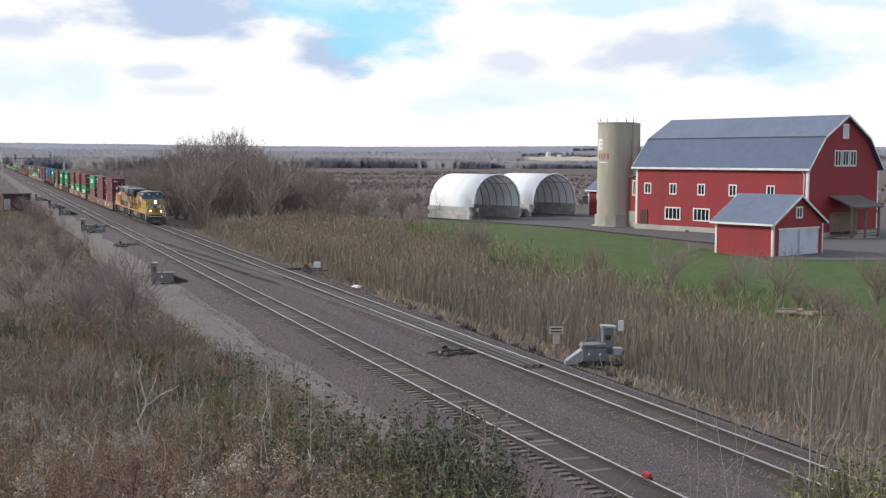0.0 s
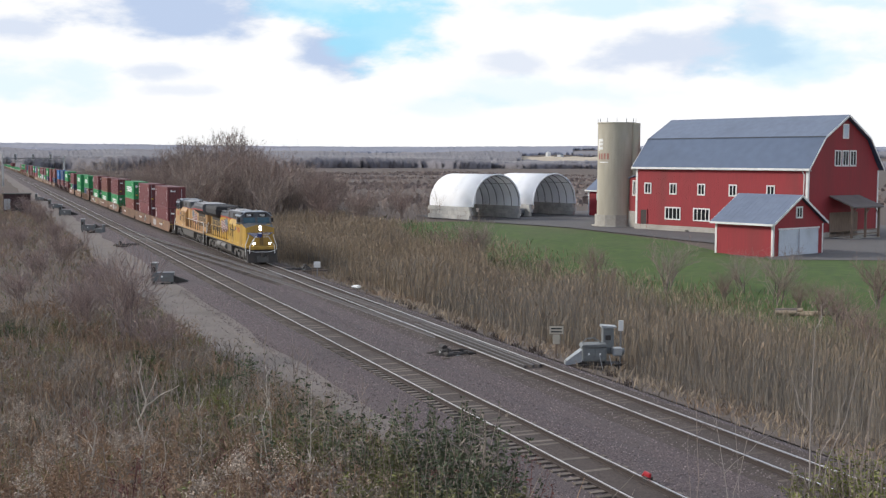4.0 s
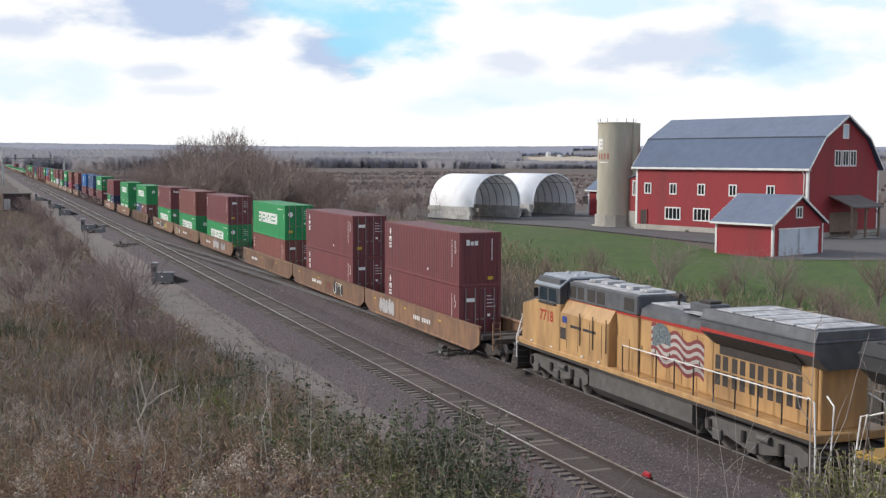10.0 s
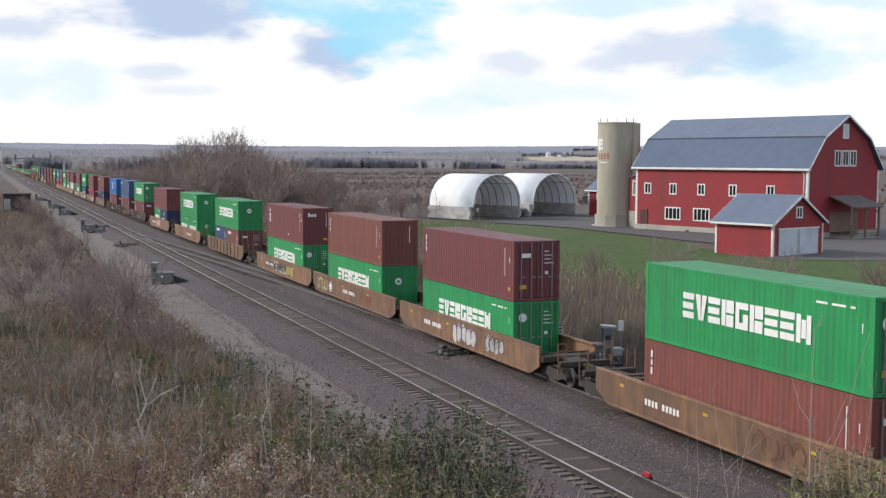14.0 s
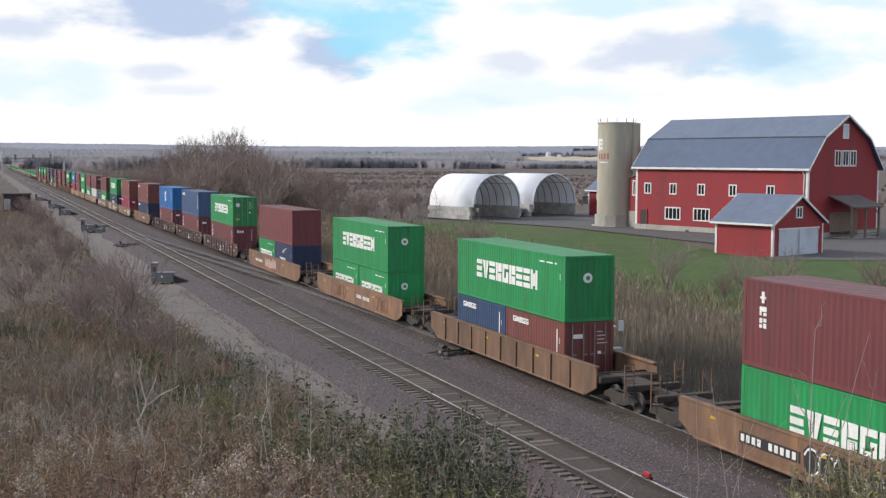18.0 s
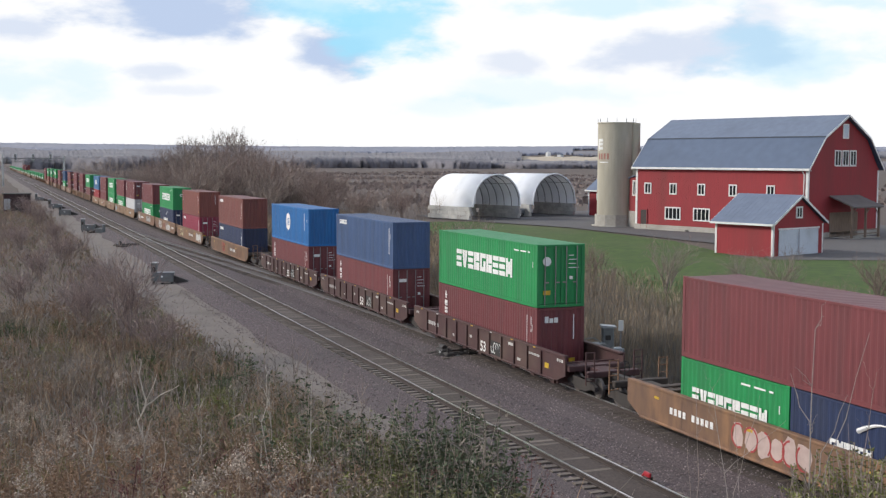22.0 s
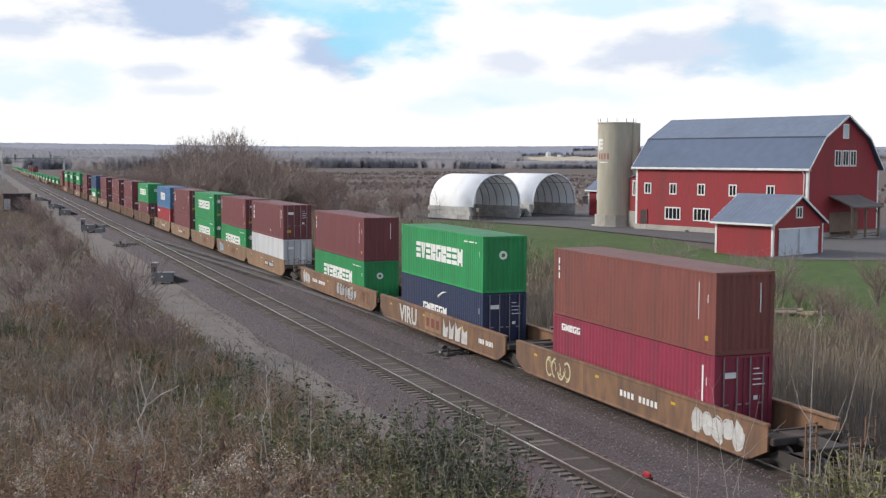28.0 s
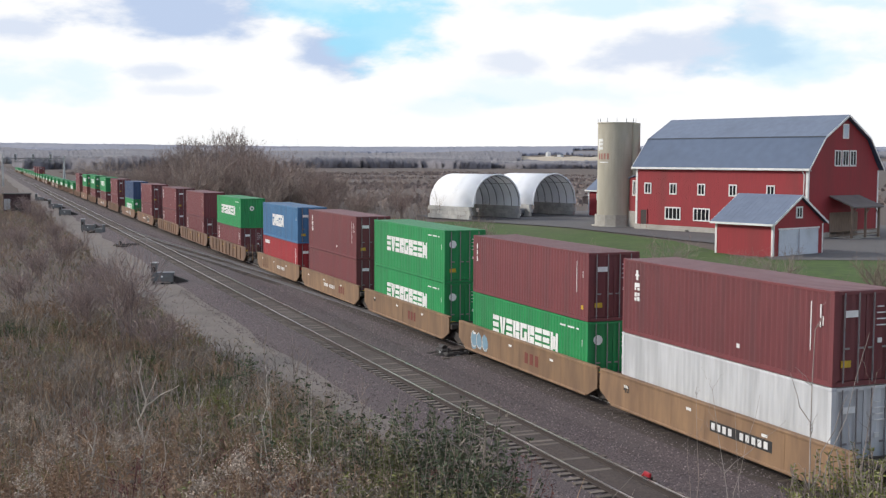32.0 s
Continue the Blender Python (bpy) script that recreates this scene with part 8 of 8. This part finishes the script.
        soup(name, *place_many(rng, protos, xy, rng.uniform(0.7, 1.5, len(xy)) * np.interp(xy[:, 0], [-70, -22], [1.4, 0.7])), m, label, "shrubs")
    for x, y, h in ((-47.4, -14.7, 1.9), (-50.5, -13.6, 1.9), (-44.6, -13.9, 1.8), (-39.6, -14.5, 1.8), (-43.7, -15.8, 1.8)):
        leafy_bush(x, y, h, 6, 0.16, "tall thin stems with dark green leaves", leaf_green, 280 + n, 0.3, 26, 0.25)
        n += 1
    for x, y, h in ((-7.16, -18.64, 0.95), (-7.07, -18.4, 1.05), (-6.99, -18.19, 1.05), (-6.3, -19.16, 0.75), (-6.19, -18.89, 0.85), (-6.75, -18.45, 0.95)):
        leafy_bush(x, y, h, 60, 0.04, "yellow-green leafy bush at the top of the bank", leaf_bright, 400 + n, 0.22, 40, 0.3)
        n += 1
    n = 0
    pale_bark = material("pale_bark", (0.60, 0.54, 0.46), (0.42, 0.37, 0.31), rough=0.9, grain=6)
    near_sapling((-32.75, -20.55), ((-32.95, -20.57, 4.24), (-32.98, -20.77, 3.61), (-32.77, -20.17, 3.92), (-32.51, -19.59, 3.61)), 0.034, pale_bark, 420, 0.035)
    near_sapling((-20.6, -19.9), ((-20.76, -19.83, 5.95), (-20.72, -20.10, 5.2)), 0.016, pale_bark, 421, 0.05)
    near_sapling((-20.45, -21.95), ((-20.50, -21.72, 4.95), (-20.42, -21.95, 4.55)), 0.013, pale_bark, 422, 0.05)
    for x, y, h, m in ((-49.6, -11.9, 2.2, bark_mat), (-48.0, -13.0, 1.8, bark_mat), (-51.1, -21.4, 2.0, weed_grey), (-46.5, -17.2, 1.6, bark_mat), (-33.0, -23.2, 2.0, weed_grey), (-29.0, -17.8, 2.2, pale_twig), (-44.5, -12.9, 2.6, twig_mat), (-46.0, -12.4, 2.0, twig_mat), (-36.0, -18.5, 1.8, pale_twig), (-27.0, -22.4, 1.6, pale_twig), (-49.0, -13.4, 2.4, twig_mat), (-40.0, -12.0, 2.3, twig_mat)):
        sapling(x, y, float(ground_z(x, y)), h, 7, m, "thin bare sapling standing among the weeds", 300 + n, 0.022)
        n += 1
    near_stem = material("near_grey_stem", (0.37, 0.325, 0.29), (0.26, 0.225, 0.20), rough=0.9, grain=9)
    near_sapling((-7.02, -18.80), ((-7.24, -18.60, 8.62), (-6.99, -18.29, 8.61), (-7.03, -18.45, 8.13), (-7.32, -18.76, 8.27)), 0.0085, near_stem, 410)
    near_sapling((-7.20, -19.20), ((-7.65, -19.25, 8.11), (-7.53, -19.12, 7.99), (-7.43, -18.96, 8.09), (-7.28, -18.82, 7.91)), 0.0048, near_stem, 411)
    near_sapling((-7.50, -19.48), ((-7.71, -19.36, 8.06), (-7.75, -19.40, 7.75)), 0.0045, twig_mat, 412)
    near_sapling((-6.80, -18.58), ((-6.91, -18.31, 8.18), (-6.99, -18.47, 7.92)), 0.0055, twig_mat, 413)
    far_woods()


build_plants()


# ---- trackside equipment ----
cab_grey = material("galvanised_cabinet", (0.20, 0.215, 0.215), (0.145, 0.155, 0.16), rough=0.5, metal=0.2, grain=5, stain=1.0)
cab_pale = material("pale_aluminium", (0.42, 0.44, 0.45), (0.33, 0.345, 0.355), rough=0.4, metal=0.3, grain=5)
sign_cream = material("cream_sign", (0.55, 0.50, 0.40), (0.47, 0.42, 0.34), rough=0.7, grain=6)
old_black = material("oily_black_metal", (0.03, 0.028, 0.027), (0.05, 0.042, 0.038), rough=0.7, grain=7)


def big_heater():
    t = thing("switch_heater", "grey blower-type switch heater with a sloped duct beside the track", "switch heater", at=pose(-52.2, 4.5, -0.80, 0, 0, 70) @ Matrix.Scale(0.84, 4))
    # local x to the right as seen from the tracks' overpass, y away
    body = part("cabinet", Shape().slab(-0.75, 0.75, -0.5, 0.5, 0.55, 1.45, 0.05), cab_grey, t)
    part("lid", Shape().prism([(-0.82, 1.42), (-0.7, 1.58), (0.75, 1.62), (0.82, 1.46)], -0.56, 0.56), cab_grey, body)
    for x in (-0.35, 0.35):
        part("door", Shape().slab(x - 0.30, x + 0.30, -0.53, -0.5, 0.65, 1.32, 0.01), cab_grey, body)
        part("label", Shape().box(x - 0.06, x + 0.06, -0.537, -0.53, 0.95, 1.07), white_paint, body)
    part("duct", Shape().poly([(-0.75, -0.42, 0.5), (-0.75, 0.42, 0.5), (-0.75, 0.42, 1.25), (-0.75, -0.42, 1.25), (-1.75, -0.3, 0.25), (-1.75, 0.3, 0.25), (-1.75, 0.3, 0.5), (-1.75, -0.3, 0.5)], [(0, 1, 2, 3), (4, 7, 6, 5), (0, 3, 7, 4), (1, 5, 6, 2), (3, 2, 6, 7), (0, 4, 5, 1)]), cab_pale, t, "sloped pale metal air duct")
    part("control_cabinet", Shape().slab(0.62, 1.32, 0.25, 0.85, 0.9, 2.55, 0.04), cab_grey, t)
    part("cabinet_roof", Shape().prism([(0.54, 2.5), (1.42, 2.5), (1.46, 2.6), (0.52, 2.66)], 0.15, 0.95), cab_pale, t)
    part("meter_window", Shape().slab(0.78, 1.12, 0.215, 0.25, 1.75, 2.05, 0.01), old_black, t)
    part("fan_housing", Shape().slab(1.15, 1.75, -0.35, 0.25, 0.85, 1.35, 0.05), cab_pale, t)
    part("fan_mouth", Shape().cyl((1.75, -0.05, 1.1), (1.88, -0.05, 1.1), 0.2, 16), cab_grey, t)
    part("gas_hose", Shape().tube([(-0.7, 0.1, 1.5), (-0.45, 0.1, 1.85), (0.0, 0.1, 1.92), (0.35, 0.1, 1.75), (0.5, 0.1, 1.55)], 0.04, 8), cab_grey, t)
    for x in (-0.6, 0.6, 1.5):
        for y in (-0.4, 0.4):
            part("leg", Shape().tube([(x, y, -0.3), (x, y, 0.6)], 0.045, 6), old_black, t)
    for x0, x1 in ((0.3, 0.55), (0.9, 1.15)):
        part("brace", Shape().tube([(x0, -0.55, 0.95), (x1, -0.7, -0.2)], 0.03, 6), cab_pale, t)
    part("base_frame", Shape().slab(-0.9, 1.7, -0.5, 0.6, 0.28, 0.4, 0.02), old_black, t)
    return t


def track_sign(x, y, h, w, hh, label, bars=True, second=False):
    t = thing("track_sign", label, "sign", at=pose(x, y, float(ground_z(x, y)), 0, 0, 66))
    part("post", Shape().box(-0.04, 0.04, -0.04, 0.04, -0.3, h), old_wood if second else tube_steel, t)
    part("plate", Shape().slab(-w / 2, w / 2, -0.065, -0.04, h - hh, h, 0.005), sign_cream if bars else white_paint, t)
    if bars:
        for k in range(2):
            part("text_bar", Shape().box(-w * 0.38, w * 0.38, -0.071, -0.065, h - hh * (0.40 + 0.4 * k), h - hh * (0.22 + 0.4 * k)), mark_black, t)
    if second:
        part("lower_plate", Shape().slab(-w / 4, w / 4, -0.065, -0.04, h - hh - 0.55, h - hh - 0.03, 0.005), sign_cream, t)
    return t


def small_heater(x, y, turn, size, label):
    t = thing("switch_heater", label, "switch heater", "small switch heaters", at=pose(x, y, -0.62, 0, 0, turn) @ Matrix.Scale(size, 4))
    body = part("cabinet", Shape().slab(-0.2, 1.1, -0.45, 0.45, 0.25, 0.95, 0.05), cab_grey, t)
    part("lid", Shape().slab(-0.25, 1.15, -0.5, 0.5, 0.95, 1.02, 0.02), cab_grey, t)
    for k in (0, 1):
        part("door", Shape().slab(-0.14 + 0.62 * k, 0.42 + 0.62 * k, -0.475, -0.45, 0.32, 0.88, 0.01), cab_grey, body)
    part("label", Shape().box(0.12, 0.28, -0.482, -0.475, 0.62, 0.78), white_paint, body)
    part("control_box", Shape().slab(-0.65, -0.2, -0.3, 0.3, 0.3, 1.75, 0.04), cab_grey, t)
    part("box_roof", Shape().slab(-0.72, -0.13, -0.37, 0.37, 1.75, 1.82, 0.02), cab_pale, t)
    part("duct", Shape().prism([(1.1, 0.25), (1.1, 0.75), (2.2, 0.35), (2.2, 0.15)], -0.3, 0.3), old_black, t, "black sloped air duct")
    part("nozzle", Shape().tube([(2.2, 0, 0.25), (2.7, 0.05, 0.15), (3.1, 0.2, 0.12)], 0.09, 8), old_black, t)
    part("meter", Shape().slab(-0.55, -0.30, -0.33, -0.3, 1.05, 1.45, 0.01), old_black, t)
    part("conduit", Shape().tube([(-0.60, -0.32, 0.3), (-0.60, -0.36, 1.2), (-0.60, -0.30, 1.7)], 0.03, 6), old_black, t)
    for a in (-0.5, 0.2, 0.95):
        part("leg", Shape().box(a - 0.05, a + 0.05, -0.4, 0.4, -0.1, 0.3), old_black, t)
    return t


def switch_machine(x, y, side):
    rnd = random.Random(int(-x))
    t = thing("switch_machine", "low black oily switch machine with rods beside the points", "switch machine", "switch machines", at=pose(x, y, -0.30))
    body = part("motor_box", Shape().slab(-0.75, 0.15, -0.32, 0.32, 0.0, 0.34, 0.07), old_black, t)
    part("motor_cover", Shape().cyl((-0.70, 0.0, 0.36), (-0.15, 0.0, 0.36), 0.17, 14), old_black, body)
    part("gear_box", Shape().slab(0.15, 0.75, -0.26, 0.26, 0.0, 0.24, 0.06), old_black, t)
    part("crank_post", Shape().cyl((0.42, -0.05, 0.2), (0.42, -0.05, 0.46), 0.07, 10), old_black, t)
    part("rating_plate", Shape().slab(-0.15, 0.10, -0.335, -0.32, 0.14, 0.26, 0.004), cab_pale, body)
    part("headblock", Shape().slab(-1.15, -0.85, -0.6, 0.6 + 1.2, -0.06, 0.08, 0.02), tie_wood, t, "oil-soaked headblock tie")
    part("headblock", Shape().slab(0.85, 1.15, -0.6, 0.6 + 1.2, -0.06, 0.08, 0.02), tie_wood, t, "oil-soaked headblock tie")
    for dx in (-0.45, 0.05, 0.40, 0.62):
        a = rnd.uniform(-0.1, 0.1)
        rod = part("throw_rod", Shape().tube([(dx, 0.2 * side, 0.15), (dx + a, side * 1.1, 0.17), (dx, side * 2.2, 0.13)], 0.038, 6), old_black, t)
        part("clevis", Shape().slab(dx + a - 0.07, dx + a + 0.07, side * 1.1 - 0.12, side * 1.1 + 0.12, 0.10, 0.24, 0.02), old_black, rod)
    for k in range(4):
        x0, y0 = rnd.uniform(-1.0, 0.8), rnd.uniform(-0.7, -0.35)
        part("cable", Shape().tube([(x0, y0 + 0.3, 0.18), (x0 - 0.2, y0, 0.10), (x0 - 0.55, y0 - 0.1, 0.02), (x0 - 0.9, y0 + 0.15, -0.02)], 0.03, 6), old_black, t)
    for k in range(3):
        part("clamp_plate", Shape().slab(-0.9 + 0.75 * k, -0.68 + 0.75 * k, 0.38 * side - 0.1, 0.38 * side + 0.1, 0.05, 0.13, 0.015), cab_grey, t)
    return t


def signal_bridge():
    X = -459.0
    t = thing("signal_bridge", "galvanised signal bridge over the tracks with three signal heads", "signal bridge")
    part("mast", Shape().tube([(X, 4.2, -1.2), (X, 4.2, 10.9)], 0.42, 8), cab_pale, t)
    part("mast", Shape().tube([(X, -17.4, -1.2), (X, -17.4, 11.6)], 0.32, 8), cab_pale, t)
    for z in (8.6, 9.9):
        for dx in (-0.5, 0.5):
            part("chord", Shape().box(X + dx - 0.12, X + dx + 0.12, -17.4, 4.2, z - 0.12, z + 0.12), cab_grey, t)
    for k in range(14):
        y0 = -17.4 + 21.6 * k / 14
        z0, z1 = (8.6, 9.9) if k % 2 else (9.9, 8.6)
        part("lattice", Shape().tube([(X + 0.5, y0, z0), (X + 0.5, y0 + 21.6 / 14, z1)], 0.09, 4), cab_grey, t)
    for y in (-13.0, -6.8, -0.6):
        h = part("signal_mast", Shape().tube([(X, y, 8.4), (X, y, 11.4)], 0.16, 6), cab_grey, t)
        part("signal_head", Shape().slab(X + 0.1, X + 0.5, y - 0.5, y + 0.5, 9.3, 11.6, 0.1), cab_pale, h)
        for z in (9.8, 10.5, 11.1):
            part("lamp_hood", Shape().cyl((X + 0.5, y, z), (X + 0.8, y, z), 0.2, 8), old_black, h)
    return t


def dark_shed():
    t = thing("trackside_hut", "dark weathered trackside equipment hut", "hut", at=pose(-232, -18.6, -0.2, 0, 0, 0))
    part("wall", Shape().slab(-2, 2, -2.4, 2.4, -0.5, 3.4, 0.04), material("dark_maroon_boards", (0.06, 0.03, 0.032), (0.04, 0.024, 0.026), rough=0.8, grain=4), t)
    part("roof", Shape().slab(-2.2, 2.2, -2.6, 2.6, 3.4, 3.6, 0.04), old_black, t)
    part("door", Shape().slab(2.0, 2.05, -0.6, 0.5, -0.4, 2.0, 0.01), old_black, t)
    part("side_panel", Shape().slab(1.95, 2.04, -2.3, -1.2, 0.6, 2.6, 0.01), cab_pale, t)
    return t


def debris():
    rnd = random.Random(3)
    t = thing("log_pile", "heap of pale sawn logs and dark brush on the lawn", "log pile", at=pose(-63.2, 26.6, float(ground_z(-63.2, 26.6)), 0, 0, 50))
    pale = material("pale_sawn_wood", (0.38, 0.31, 0.23), (0.28, 0.22, 0.16), rough=0.9, grain=6)
    for i in range(7):
        a = rnd.uniform(-0.5, 0.5)
        x, y = rnd.uniform(-1.2, 1.0), rnd.uniform(-0.4, 0.4)
        part("log", Shape().cyl((x - 0.7, y - a * 0.6, 0.14 + 0.1 * (i % 3)), (x + 0.7, y + a * 0.6, 0.16 + 0.12 * (i % 3)), rnd.uniform(0.10, 0.17), 9), pale if i < 5 else bark_mat, t)
    for i in range(16):
        x = rnd.uniform(0.8, 2.6)
        part("branch", Shape().tube([(x, rnd.uniform(-0.6, 0.6), 0.05), (x + rnd.uniform(-0.8, 0.8), rnd.uniform(-0.7, 0.7), rnd.uniform(0.3, 0.7))], 0.035, 4), bark_mat, t)
    return t


def flag_marker():
    t = thing("track_marker", "small red marker clamped on the rail", "marker", at=pose(-30.9, TRACK_B + 0.86, 0.0))
    red = material("red_plastic", (0.42, 0.02, 0.03), rough=0.4, grain=6)
    part("clamp", Shape().slab(-0.12, 0.12, -0.12, 0.12, -0.15, 0.03, 0.01), old_black, t)
    part("paddle", Shape().slab(-0.20, 0.16, -0.05, 0.05, 0.0, 0.17, 0.03), red, t)
    part("rod", Shape().tube([(-0.2, 0, 0.1), (-0.36, -0.02, -0.1)], 0.03, 6), red, t)
    return t


def roadside_litter():
    t = thing("plastic_bag", "crumpled white plastic bag lying on the verge", "litter", at=pose(-91.2, 3.9, float(ground_z(-91.2, 3.9)) + 0.05))
    rnd = random.Random(4)
    s = Shape()
    n = 9
    for q, (r, z) in enumerate(((0.36, 0.0), (0.40, 0.12), (0.22, 0.24))):
        for k in range(n):
            a = 2 * math.pi * k / n
            rr = r * rnd.uniform(0.6, 1.3)
            s.v.append((math.cos(a) * rr * 1.5, math.sin(a) * rr, z + rnd.uniform(-0.04, 0.06)))
    s.f = [(q * n + k, q * n + (k + 1) % n, (q + 1) * n + (k + 1) % n, (q + 1) * n + k) for q in (0, 1) for k in range(n)] + [tuple(2 * n + k for k in range(n))]
    part("bag", s, white_paint, t)


def dark_tufts():
    rng = np.random.default_rng(77)
    xy = np.array([(-97.1, 5.2), (-97.4, 5.5), (-76.7, 3.5), (-71.0, 3.3), (-66.5, 3.4), (-65.0, 3.2), (-60.8, 3.0), (-58.6, 3.1), (-57.2, 3.5), (-55.9, 3.2), (-69.3, 4.1), (-62.6, 3.6), (-80.4, 4.2), (-47.0, 3.4), (-49.5, 4.0)])
    q = np.repeat(xy, 60, 0) + rng.normal(0, 0.16, (len(xy) * 60, 2))
    m = len(q)
    soup("dark_tufts", *blades(rng, q, rng.uniform(0.12, 0.5, m) * np.repeat(np.where(xy[:, 0] < -90, 2.0, 1.0), 60), rng.uniform(0.02, 0.05, m), rng.uniform(0.1, 0.8, m)), material("dark_dead_tuft", (0.085, 0.064, 0.055), (0.055, 0.042, 0.036), rough=1.0, grain=3, island=0.3), "dark withered tufts along the verge", "weeds")


roadside_litter()
dark_tufts()
big_heater()
track_sign(-55.2, 3.9, 1.75, 0.75, 0.42, "cream warning sign on a post, writing too faint to read", True, True)
track_sign(-52.7, 6.4, 2.65, 0.26, 0.55, "narrow white marker plate on a post", False)
track_sign(-102.4, 3.7, 1.3, 0.62, 0.55, "pale small sign on a post beside the points", False)
for a in ((-98.8, -10.9, 75, 1.05, "grey switch heater with a low black duct on the gravel"), (-172.5, -10.9, 80, 1.1, "pale switch heater cabinet on the gravel"), (-222.5, -10.9, 80, 1.2, "pale switch heater cabinet on the gravel"), (-252.5, -11.2, 80, 1.2, "pale switch heater cabinet on the gravel"), (-300, -11.9, 80, 1.1, "pale switch heater cabinet on the gravel")):
    small_heater(*a)
small_heater(-168.5, -9.2, 250, 0.75, "pale switch heater cabinet on the gravel")
switch_machine(-55.9, -2.2, 1)
switch_machine(-104.4, 3.2, -1)
switch_machine(-180.0, -9.0, 1)
switch_machine(-141.0, -9.6, 1)
signal_bridge()
dark_shed()
debris()
flag_marker()
motions()
